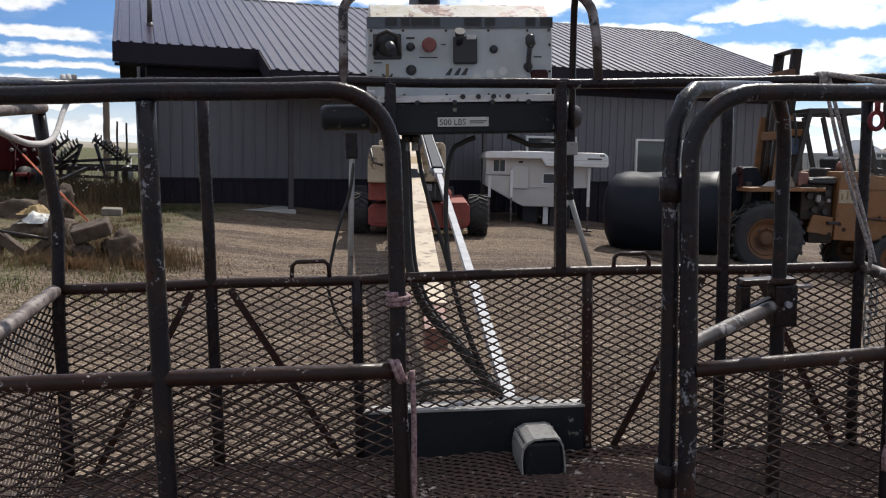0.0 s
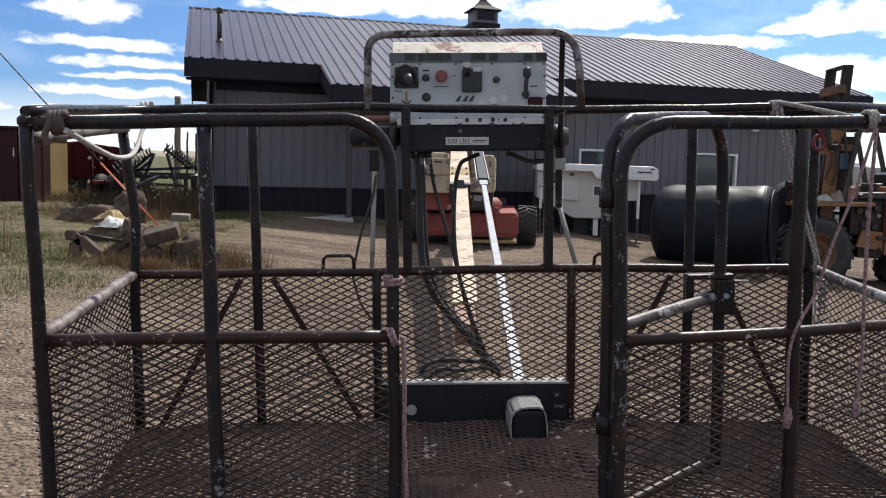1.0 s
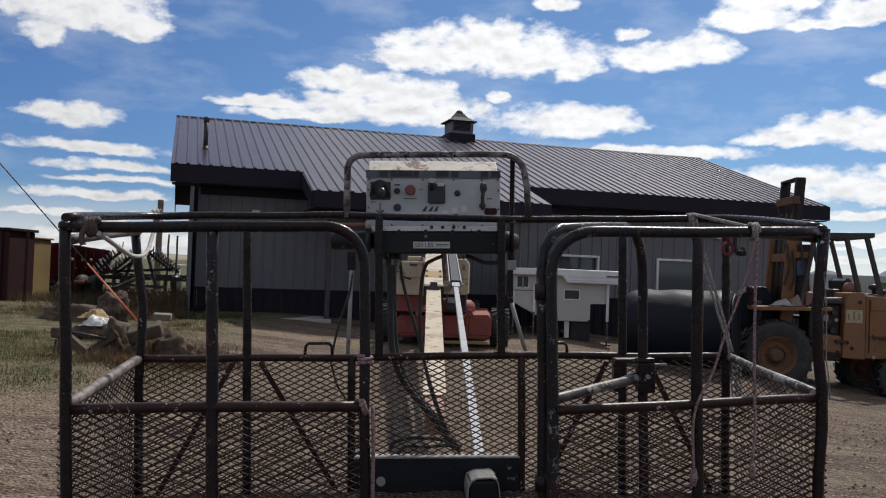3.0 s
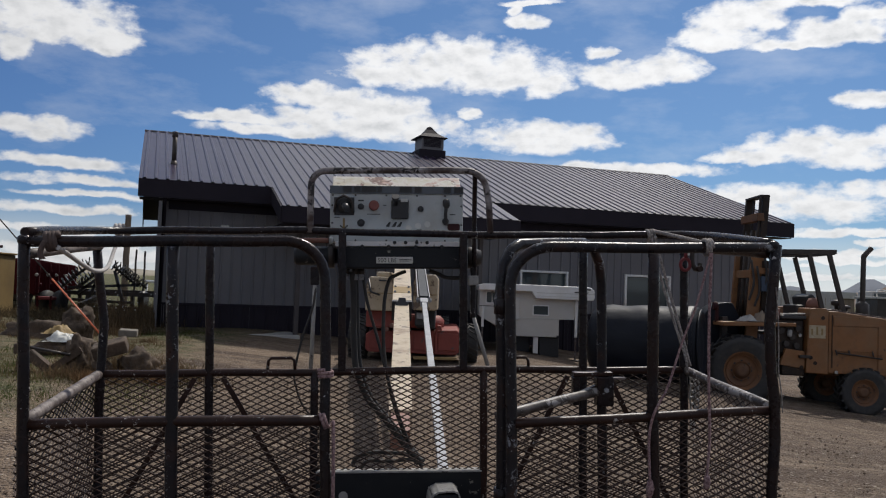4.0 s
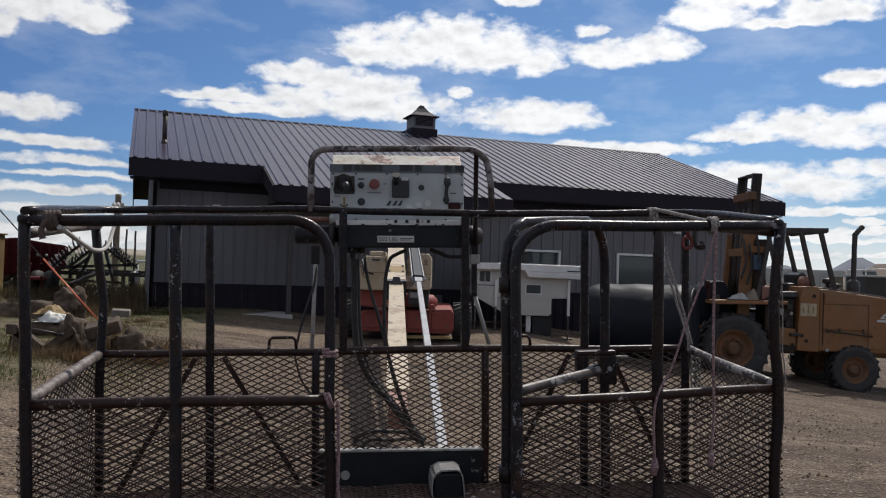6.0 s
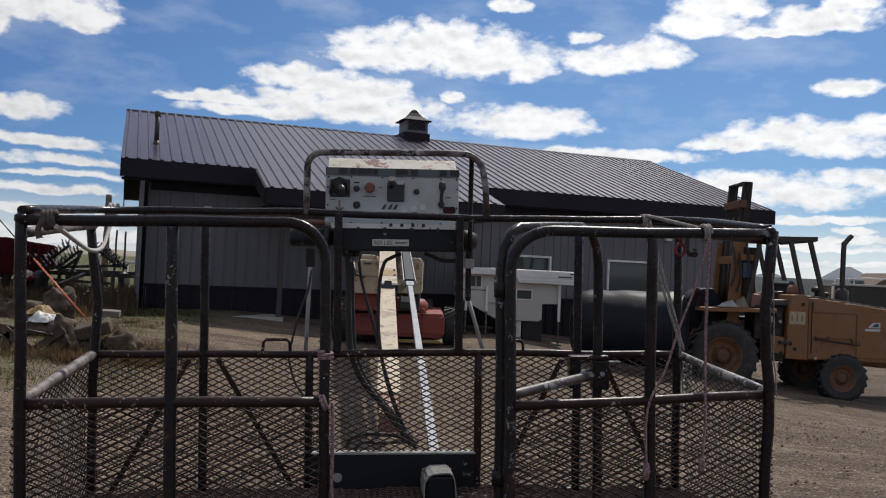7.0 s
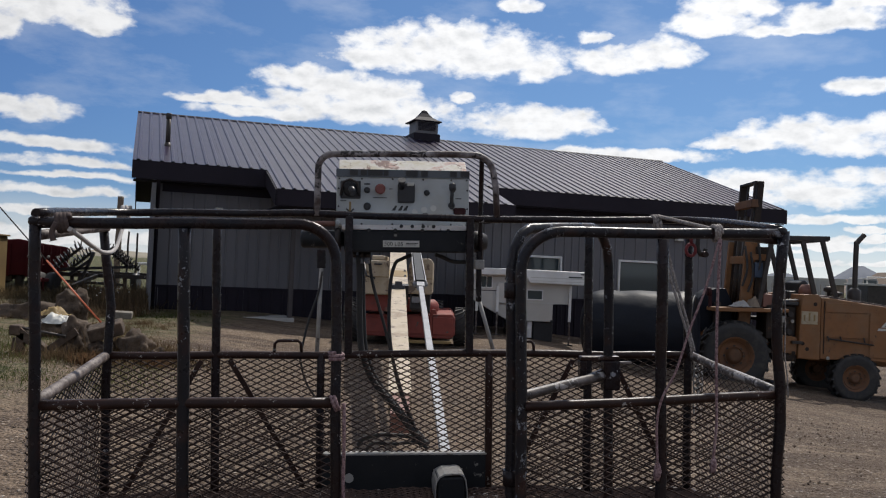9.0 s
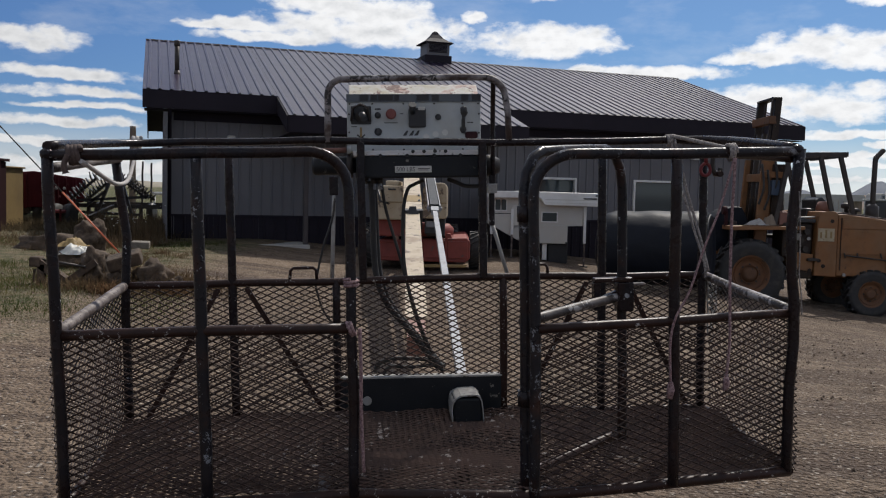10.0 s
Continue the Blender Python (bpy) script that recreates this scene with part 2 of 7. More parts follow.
M = dict(
    tube=surface("black_paint_tube", [(0.3, (0.012, 0.012, 0.0165)), (0.52, (0.0155, 0.014, 0.0165)), (0.68, (0.028, 0.017, 0.0165))], 11, 0.27, spec=0.2, rough_spread=0.22,
                 bump=0.004, bump_scale=46, wear=(0.4, 0.39, 0.4), wear_scale=85, wear_at=0.735, patchy=0.9, dust=(0.019, 0.0095, 0.0078), dust_at=0.54),
    scuffed=surface("scuffed_black_tube", [(0.3, (0.012, 0.012, 0.017)), (0.52, (0.0155, 0.014, 0.0165)), (0.68, (0.04, 0.021, 0.017))], 11, 0.3, spec=0.22, rough_spread=0.26,
                    bump=0.004, bump_scale=46, wear=(0.2, 0.21, 0.23), wear_scale=110, wear_at=0.66, patchy=1.1),
    rusty=surface("rusty_tube", [(0.3, (0.017, 0.010, 0.009)), (0.6, (0.034, 0.016, 0.012)), (0.8, (0.011, 0.010, 0.010))], 12, 0.38, spec=0.22, rough_spread=0.28,
                  bump=0.004, bump_scale=46, wear=(0.38, 0.36, 0.34), wear_scale=75, wear_at=0.64, patchy=0.5),
    worn=surface("worn_pale_tube", [(0.32, (0.24, 0.205, 0.19)), (0.47, (0.15, 0.122, 0.11)), (0.6, (0.06, 0.042, 0.036))], 17, 0.6,
                 bump=0.003, bump_scale=50, wear=(0.04, 0.027, 0.024), wear_scale=48, wear_at=0.56, patchy=0.7),
    rubbed=surface("rubbed_brown_tube", [(0.32, (0.13, 0.112, 0.105)), (0.47, (0.07, 0.056, 0.05)), (0.6, (0.025, 0.018, 0.016))], 15, 0.45, spec=0.4,
                   bump=0.003, bump_scale=50, wear=(0.32, 0.3, 0.29), wear_scale=46, wear_at=0.6, patchy=0.9),
    mesh=surface("rusty_expanded_steel", [(0.3, (0.025, 0.015, 0.012)), (0.6, (0.045, 0.024, 0.018)), (0.8, (0.018, 0.015, 0.014))], 5, 0.55,
                 metal=0.3, wear=(0.1, 0.09, 0.085), wear_scale=30, wear_at=0.66),
    # the pale wear flecks here paint in the sun's glints on the floor strands
    floor_mesh=surface("sun_flecked_floor_steel", [(0.3, (0.045, 0.027, 0.021)), (0.6, (0.075, 0.042, 0.031)), (0.8, (0.035, 0.03, 0.028))], 7, 0.42,
                       metal=0.45, wear=(0.34, 0.3, 0.27), wear_scale=30, wear_at=0.625, patchy=0.4),
    console=surface("grey_white_console", [(0.3, (0.37, 0.395, 0.4)), (0.6, (0.43, 0.46, 0.465)), (0.8, (0.31, 0.33, 0.335))], 9, 0.5,
                    wear=(0.1, 0.09, 0.08), wear_scale=45, wear_at=0.70, dust=(0.36, 0.34, 0.30), dust_at=0.58, bump=0.0006),
    console_top=surface("faded_cream_cover", [(0.36, (0.6, 0.54, 0.4)), (0.5, (0.7, 0.67, 0.6)), (0.62, (0.55, 0.36, 0.29))], 11, 0.55, stretch=(0.4, 1, 2.5),
                        wear=(0.26, 0.16, 0.13), wear_scale=16, wear_at=0.57, patchy=0.4),
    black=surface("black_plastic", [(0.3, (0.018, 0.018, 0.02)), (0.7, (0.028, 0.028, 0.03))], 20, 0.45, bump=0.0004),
    rubber=surface("black_rubber", [(0.3, (0.019, 0.019, 0.02)), (0.7, (0.032, 0.031, 0.03))], 15, 0.7, bump=0.001, dust=(0.07, 0.06, 0.05), dust_at=0.62),
    red_knob=surface("red_plastic", [(0.3, (0.17, 0.05, 0.042)), (0.7, (0.22, 0.07, 0.058))], 30, 0.55),
    dark_green=surface("dark_green_paint", [(0.3, (0.009, 0.011, 0.014)), (0.7, (0.015, 0.017, 0.02))], 10, 0.5, bump=0.0012, spec=0.28,
                       wear=(0.2, 0.19, 0.17), wear_scale=34, wear_at=0.66, patchy=0.4),
    plate=surface("pale_plate", [(0.3, (0.48, 0.48, 0.45)), (0.7, (0.6, 0.6, 0.56))], 40, 0.5),
    ink=surface("black_ink", [(0.3, (0.02, 0.02, 0.02)), (0.7, (0.04, 0.04, 0.04))], 40, 0.6),
    cream=surface("cream_boom_paint", [(0.3, (0.4, 0.32, 0.21)), (0.52, (0.46, 0.38, 0.27)), (0.7, (0.26, 0.18, 0.11))], 4, 0.5,
                  wear=(0.15, 0.11, 0.08), wear_scale=9, wear_at=0.55, patchy=0.5, bump=0.001),
    orange=surface("orange_chassis_paint", [(0.3, (0.18, 0.034, 0.026)), (0.6, (0.25, 0.05, 0.036)), (0.8, (0.13, 0.04, 0.03))], 4, 0.6,
                   wear=(0.09, 0.07, 0.06), wear_scale=7, wear_at=0.64, bump=0.001),
    silver=surface("galvanised_bar", [(0.3, (0.22, 0.23, 0.25)), (0.7, (0.34, 0.35, 0.37))], 12, 0.6, metal=0.2, wear=(0.12, 0.1, 0.09), wear_scale=30, wear_at=0.62),
    rope=surface("grey_rope", [(0.36, (0.11, 0.095, 0.09)), (0.5, (0.24, 0.215, 0.2)), (0.64, (0.38, 0.35, 0.33))], 130, 0.9, bump=0.002, bump_scale=160),
    pink_rope=surface("faded_pink_rope", [(0.36, (0.09, 0.05, 0.055)), (0.5, (0.24, 0.15, 0.155)), (0.64, (0.34, 0.25, 0.25))], 130, 0.9, bump=0.002, bump_scale=160),
    pale_rope=surface("pale_rope", [(0.3, (0.36, 0.34, 0.33)), (0.6, (0.46, 0.44, 0.42)), (0.8, (0.26, 0.22, 0.21))], 60, 0.9, bump=0.002, bump_scale=160),
    roof=surface("brown_metal_roof", [(0.3, (0.023, 0.0155, 0.036)), (0.7, (0.032, 0.022, 0.049))], 0.7, 0.3, rough_spread=0.08, metal=0.0, per_piece=0.14, spec=0.36),
    trim=surface("dark_maroon_metal", [(0.3, (0.019, 0.0165, 0.023)), (0.7, (0.025, 0.0215, 0.03))], 2, 0.65, spec=0.12),
    wall=surface("taupe_metal_siding", [(0.3, (0.121, 0.12, 0.13)), (0.7, (0.146, 0.145, 0.157))], 0.8, 0.6, per_piece=0.06),
    post_paint=surface("dull_brown_post", [(0.3, (0.05, 0.043, 0.044)), (0.7, (0.07, 0.06, 0.06))], 5, 0.6),
    white=surface("white_paint", [(0.3, (0.68, 0.68, 0.66)), (0.7, (0.78, 0.78, 0.76))], 3, 0.5, dust=(0.55, 0.52, 0.46), dust_at=0.62),
    camper=surface("white_camper_skin", [(0.3, (0.52, 0.505, 0.465)), (0.7, (0.58, 0.565, 0.525))], 2, 0.5, dust=(0.52, 0.48, 0.42), dust_at=0.62),
    pane=glass("dark_window_glass", (0.045, 0.064, 0.072)),
    concrete=surface("concrete", [(0.3, (0.36, 0.35, 0.33)), (0.7, (0.45, 0.44, 0.42))], 3, 0.85, bump=0.003),
    old_concrete=surface("old_grey_concrete", [(0.3, (0.12, 0.105, 0.085)), (0.7, (0.2, 0.18, 0.15))], 9, 0.9, bump=0.006),
    rust=surface("rust_brown_iron", [(0.3, (0.035, 0.022, 0.015)), (0.55, (0.075, 0.05, 0.034)), (0.75, (0.13, 0.09, 0.062))], 9, 0.85, bump=0.006, bump_scale=30),
    tank=surface("black_poly", [(0.3, (0.007, 0.0092, 0.015)), (0.7, (0.011, 0.014, 0.021))], 2, 0.5, bump=0.02, bump_scale=3, dust=(0.009, 0.01, 0.013), dust_at=0.64, spec=0.16),
    ochre=surface("ochre_machine_paint", [(0.3, (0.18, 0.078, 0.025)), (0.55, (0.225, 0.1, 0.034)), (0.75, (0.12, 0.055, 0.025))], 3.5, 0.6,
                  wear=(0.055, 0.032, 0.022), wear_scale=14, wear_at=0.66, patchy=0.3, dust=(0.2, 0.125, 0.07), dust_at=0.58, bump=0.001),
    hub=surface("ochre_wheel_paint", [(0.3, (0.16, 0.065, 0.022)), (0.7, (0.21, 0.09, 0.03))], 5, 0.7, dust=(0.09, 0.048, 0.028), dust_at=0.5, wear=(0.05, 0.03, 0.02), wear_scale=9, wear_at=0.6),
    # brown darkened by hand: the shade on mast and valve bank is in this colour
    mast_dark=surface("shaded_brown_metal", [(0.3, (0.012, 0.008, 0.006)), (0.6, (0.026, 0.016, 0.01)), (0.8, (0.05, 0.026, 0.012))], 6, 0.5, spec=0.3, wear=(0.09, 0.045, 0.02), wear_scale=12, wear_at=0.62),
    steel=surface("dark_steel", [(0.3, (0.03, 0.027, 0.025)), (0.7, (0.06, 0.05, 0.045))], 8, 0.5, metal=0.4),
    maroon=surface("maroon_sheet", [(0.3, (0.024, 0.006, 0.008)), (0.7, (0.038, 0.01, 0.012))], 1.5, 0.7, spec=0.2, dust=(0.036, 0.014, 0.014), dust_at=0.6),
    tan=surface("tan_sheet", [(0.3, (0.25, 0.175, 0.075)), (0.7, (0.31, 0.22, 0.1))], 2, 0.65, spec=0.25, dust=(0.2, 0.14, 0.075), dust_at=0.58),
    red=surface("red_machine_paint", [(0.3, (0.17, 0.02, 0.022)), (0.7, (0.23, 0.03, 0.03))], 2, 0.55),
    red_dull=surface("dull_red_paint", [(0.3, (0.13, 0.014, 0.018)), (0.7, (0.18, 0.022, 0.025))], 40, 0.6),
    brown_rope=surface("dirty_brown_rope", [(0.3, (0.05, 0.034, 0.03)), (0.6, (0.095, 0.068, 0.06)), (0.8, (0.03, 0.02, 0.018))], 60, 0.9, bump=0.002, bump_scale=160),
    hoop=surface("rubbed_pale_hoop", [(0.34, (0.34, 0.32, 0.32)), (0.48, (0.2, 0.18, 0.18)), (0.6, (0.06, 0.04, 0.036))], 10, 0.55,
                 wear=(0.016, 0.013, 0.013), wear_scale=24, wear_at=0.55, patchy=0.7, bump=0.002, bump_scale=60),
    strip_white=surface("white_ledge", [(0.3, (0.72, 0.72, 0.72)), (0.7, (0.82, 0.82, 0.82))], 20, 0.5, wear=(0.1, 0.09, 0.09), wear_scale=40, wear_at=0.62),
    orange_guard=surface("orange_guard", [(0.3, (0.6, 0.12, 0.06)), (0.7, (0.7, 0.18, 0.09))], 5, 0.5),
    wood=surface("grey_old_wood", [(0.3, (0.13, 0.1, 0.075)), (0.7, (0.24, 0.19, 0.14))], 5, 0.85, bump=0.006, stretch=(1, 1, 0.2)),
    stone=surface("brown_field_stone", [(0.32, (0.028, 0.02, 0.014)), (0.5, (0.07, 0.049, 0.034)), (0.68, (0.13, 0.098, 0.07))], 11, 0.95, bump=0.03, bump_scale=16, dust=(0.09, 0.06, 0.04), dust_at=0.55),
    pebble=surface("pale_brown_pebbles", [(0.3, (0.14, 0.105, 0.083)), (0.5, (0.23, 0.18, 0.145)), (0.7, (0.36, 0.31, 0.265))], 3.0, 0.9),
    clod=surface("loose_dirt", [(0.3, (0.085, 0.06, 0.043)), (0.7, (0.15, 0.108, 0.078))], 3, 0.95),
    wagon=surface("dark_red_wagon", [(0.3, (0.045, 0.005, 0.008)), (0.7, (0.07, 0.008, 0.011))], 1.5, 0.75, spec=0.15, dust=(0.05, 0.013, 0.014), dust_at=0.62),
    dull=surface("dirty_pale_metal", [(0.3, (0.26, 0.25, 0.235)), (0.6, (0.36, 0.35, 0.33)), (0.8, (0.15, 0.13, 0.12))], 14, 0.6, wear=(0.07, 0.055, 0.045), wear_scale=30, wear_at=0.62),
    cream_plate=surface("faded_cream_plate", [(0.3, (0.33, 0.27, 0.17)), (0.7, (0.43, 0.37, 0.26))], 12, 0.6, wear=(0.16, 0.11, 0.06), wear_scale=20, wear_at=0.62),
    blue=surface("blue_grey_plastic", [(0.3, (0.025, 0.045, 0.08)), (0.7, (0.04, 0.065, 0.11))], 8, 0.5),
    tip_red=surface("faded_red_boom_tip", [(0.3, (0.17, 0.075, 0.055)), (0.7, (0.24, 0.12, 0.09))], 8, 0.6),
    hill=surface("hazy_hill", [(0.3, (0.085, 0.1, 0.13)), (0.7, (0.115, 0.13, 0.16))], 0.01, 0.95),
    hay=surface("dry_hillside", [(0.3, (0.19, 0.17, 0.13)), (0.5, (0.24, 0.215, 0.165)), (0.7, (0.29, 0.26, 0.2))], 0.02, 0.95),
)


def leafy(name, stops, scale):
    """Thin leaves and stalks: light passes through them."""
    m = bpy.data.materials.new(name)
    m.use_nodes = True
    k = Nodes(m.node_tree)
    base = k.ramp(k.noise(k.add("ShaderNodeTexCoord").outputs["Object"], scale, 5.0, 0.65), stops)
    a, b = k.add("ShaderNodeBsdfDiffuse"), k.add("ShaderNodeBsdfTranslucent")
    k.link(base, a.inputs[0]), k.link(base, b.inputs[0])
    both = k.add("ShaderNodeMixShader", Fac=0.5)
    k.link(a.outputs[0], both.inputs[1]), k.link(b.outputs[0], both.inputs[2])
    k.link(both.outputs[0], k.add("ShaderNodeOutputMaterial").inputs[0])
    return m


M["smoked"] = glass("smoked_plastic", (0.075, 0.085, 0.1), 0.22)
M["dry_grass"] = leafy("dry_grass", [(0.3, (0.07, 0.048, 0.029)), (0.5, (0.115, 0.08, 0.048)), (0.7, (0.18, 0.13, 0.08))], 2.5)
M["brush"] = leafy("dark_brush", [(0.3, (0.045, 0.036, 0.022)), (0.5, (0.08, 0.062, 0.038)), (0.7, (0.14, 0.105, 0.065))], 2.0)
M["rust_weed"] = leafy("rust_weed", [(0.3, (0.085, 0.047, 0.026)), (0.5, (0.14, 0.082, 0.046)), (0.7, (0.21, 0.14, 0.085))], 4.0)
M["green_grass"] = leafy("short_green_grass", [(0.3, (0.045, 0.066, 0.02)), (0.5, (0.078, 0.088, 0.032)), (0.7, (0.14, 0.12, 0.058))], 1.0)


# ---- shapes ----
def part(name, bm, material, parent=None, label="", smooth=False):
    """Links a bmesh as one mesh object, under a thing or a part."""
    me = bpy.data.meshes.new(name)
    if smooth:
        for face in bm.faces:
            face.smooth = True
    bm.to_mesh(me)
    bm.free()
    me.materials.append(M[material])
    ob = new(name, me)
    if parent is not None:
        ob.parent = parent
    if label:
        tagged(ob, label)
    return ob


def mesh_part(name, verts, faces, material, parent=None, label="", smooth=False):
    me = bpy.data.meshes.new(name)
    me.from_pydata(verts, [], faces)
    me.polygons.foreach_set("use_smooth", [smooth] * len(me.polygons))
    me.update()
    me.materials.append(M[material])
    ob = new(name, me)
    if parent is not None:
        ob.parent = parent
    if label:
        tagged(ob, label)
    return ob


def thing(name, label, category, m=None, group=""):
    ob = new(name)
    ob.empty_display_size = 0.1
    if m is not None:
        ob.matrix_basis = m
    return tagged(ob, label, category, group)


def box(x0, y0, z0, x1, y1, z1, bevel=0.0, bm=None, m=None):
    """A box between two corners; bevel rounds its edges."""
    bm = bm or bmesh.new()
    made = bmesh.ops.create_cube(bm, size=1)["verts"]
    for v in made:
        v.co = Vector(((x0 + x1) / 2 + v.co.x * (x1 - x0), (y0 + y1) / 2 + v.co.y * (y1 - y0), (z0 + z1) / 2 + v.co.z * (z1 - z0)))
    if bevel:
        edges = {e for v in made for e in v.link_edges}
        made = bmesh.ops.bevel(bm, geom=list(edges), offset=bevel, segments=2, profile=0.5, affect="EDGES")["verts"]
    if m is not None:
        bmesh.ops.transform(bm, matrix=m, verts=made if bevel else made)
    return bm


def tube(points, r, seg=10, bm=None, wob=0.0, seed=0.0, step=0.09):
    """A round tube along a line of points, capped. r: one radius or one per point. wob: slight unevenness, in metres."""
    bm = bm or bmesh.new()
    pts = [Vector(p) for p in points]
    radii = list(r) if isinstance(r, (list, tuple)) else [r] * len(pts)
    fine, fr = [pts[0]], [radii[0]]
    for (a, ra), (b, rb) in zip(zip(pts, radii), zip(pts[1:], radii[1:])):
        cuts = max(1, int((b - a).length / step)) if wob else 1
        for i in range(1, cuts + 1):
            fine.append(a.lerp(b, i / cuts))
            fr.append(ra + (rb - ra) * i / cuts)
    if wob:
        for i, p in enumerate(fine):
            fine[i] = p + Vector(noise.noise_vector(p * 3.1 + Vector((seed, seed * 2, 0)))) * wob
            fr[i] *= 1 + 0.05 * noise.noise(p * 14)
    ahead = [(fine[min(i + 1, len(fine) - 1)] - fine[max(i - 1, 0)]).normalized() for i in range(len(fine))]
    side = ahead[0].orthogonal().normalized()
    rings = []
    for p, t, rad in zip(fine, ahead, fr):
        side = (side - t * side.dot(t)).normalized()
        up = t.cross(side)
        rings.append([bm.verts.new(p + (side * math.cos(2 * math.pi * i / seg) + up * math.sin(2 * math.pi * i / seg)) * rad) for i in range(seg)])
    for a, b in zip(rings, rings[1:]):
        for i in range(seg):
            face = bm.faces.new((a[i], a[(i + 1) % seg], b[(i + 1) % seg], b[i]))
            face.smooth = True
    bm.faces.new(rings[0][::-1])
    bm.faces.new(rings[-1])
    return bm


def arc(c, r, a0, a1, plane="xz", cuts=7, depth=0.0):
    """Points on an arc about c; degrees from the first axis of the plane towards the second."""
    out = []
    for i in range(cuts + 1):
        a = radians(a0 + (a1 - a0) * i / cuts)
        p, q = r * math.cos(a), r * math.sin(a)
        out.append((c[0] + p, c[1], c[2] + q) if plane == "xz" else (c[0] + p, c[1] + q, c[2]) if plane == "xy" else (c[0], c[1] + p, c[2] + q))
    return out


def bar(a, b, w, h, bm=None, up=(0, 0, 1)):
    """A flat bar with a rectangular section from a to b: w across, h along up."""
    bm = bm or bmesh.new()
    a, b = Vector(a), Vector(b)
    t = (b - a).normalized()
    side = t.cross(Vector(up)).normalized()
    top = side.cross(t)
    ends = []
    for p in (a, b):
        ends.append([bm.verts.new(p + side * sx * w / 2 + top * sz * h / 2) for sx, sz in ((-1, -1), (1, -1), (1, 1), (-1, 1))])
    for i in range(4):
        bm.faces.new((ends[0][i], ends[0][(i + 1) % 4], ends[1][(i + 1) % 4], ends[1][i]))
    bm.faces.new(ends[0][::-1])
    bm.faces.new(ends[1])
    bmesh.ops.recalc_face_normals(bm, faces=bm.faces)
    return bm


def lathe(profile, seg=24, axis="z", centre=(0, 0, 0), bm=None, caps=(True, True)):
    """A turned shape: profile of (radius, along) about an axis through centre."""
    bm = bm or bmesh.new()
    rings = []
    for rad, along in profile:
        ring = []
        for i in range(seg):
            a = 2 * math.pi * i / seg
            p, q = rad * math.cos(a), rad * math.sin(a)
            co = (p, q, along) if axis == "z" else (along, p, q) if axis == "x" else (q, along, p)
            ring.append(bm.verts.new(Vector(co) + Vector(centre)))
        rings.append(ring)
    for a, b in zip(rings, rings[1:]):
        for i in range(seg):
            face = bm.faces.new((a[i], a[(i + 1) % seg], b[(i + 1) % seg], b[i]))
            face.smooth = True
    if caps[0]:
        bm.faces.new(rings[0][::-1])
    if caps[1]:
        bm.faces.new(rings[-1])
    bmesh.ops.recalc_face_normals(bm, faces=bm.faces)
    return bm


def prism(outline, y0, y1, bm=None, bevel=0.0):
    """An outline of (x, z) points pushed from y0 to y1."""
    bm = bm or bmesh.new()
    a = [bm.verts.new((x, y0, z)) for x, z in outline]
    b = [bm.verts.new((x, y1, z)) for x, z in outline]
    bm.faces.new(a)
    bm.faces.new(b[::-1])
    for i in range(len(a)):
        j = (i + 1) % len(a)
        bm.faces.new((a[j], a[i], b[i], b[j]))
    bmesh.ops.recalc_face_normals(bm, faces=bm.faces)
    if bevel:
        bmesh.ops.bevel(bm, geom=bm.edges[:], offset=bevel, segments=2, profile=0.5, affect="EDGES")
    return bm


def smooth01(x, a, b):
    t = min(1.0, max(0.0, (x - a) / (b - a)))
    return t * t * (3 - 2 * t)


def ground_z(x, y):
    """Height of the yard: it rises gently towards the building and falls away to the right."""
    z = 0.022 * min(max(y, -6.0), 17.0)
    z -= 0.112 * min(max(0.0, x - 1.5), 7.0) * smooth01(y, 3, 12)
    z += 0.2 * smooth01(-x, 1.2, 4.2) * smooth01(y, 2.5, 9)
    d = math.hypot(x, y)
    return z + 0.0062 * max(0.0, d - 45.0)

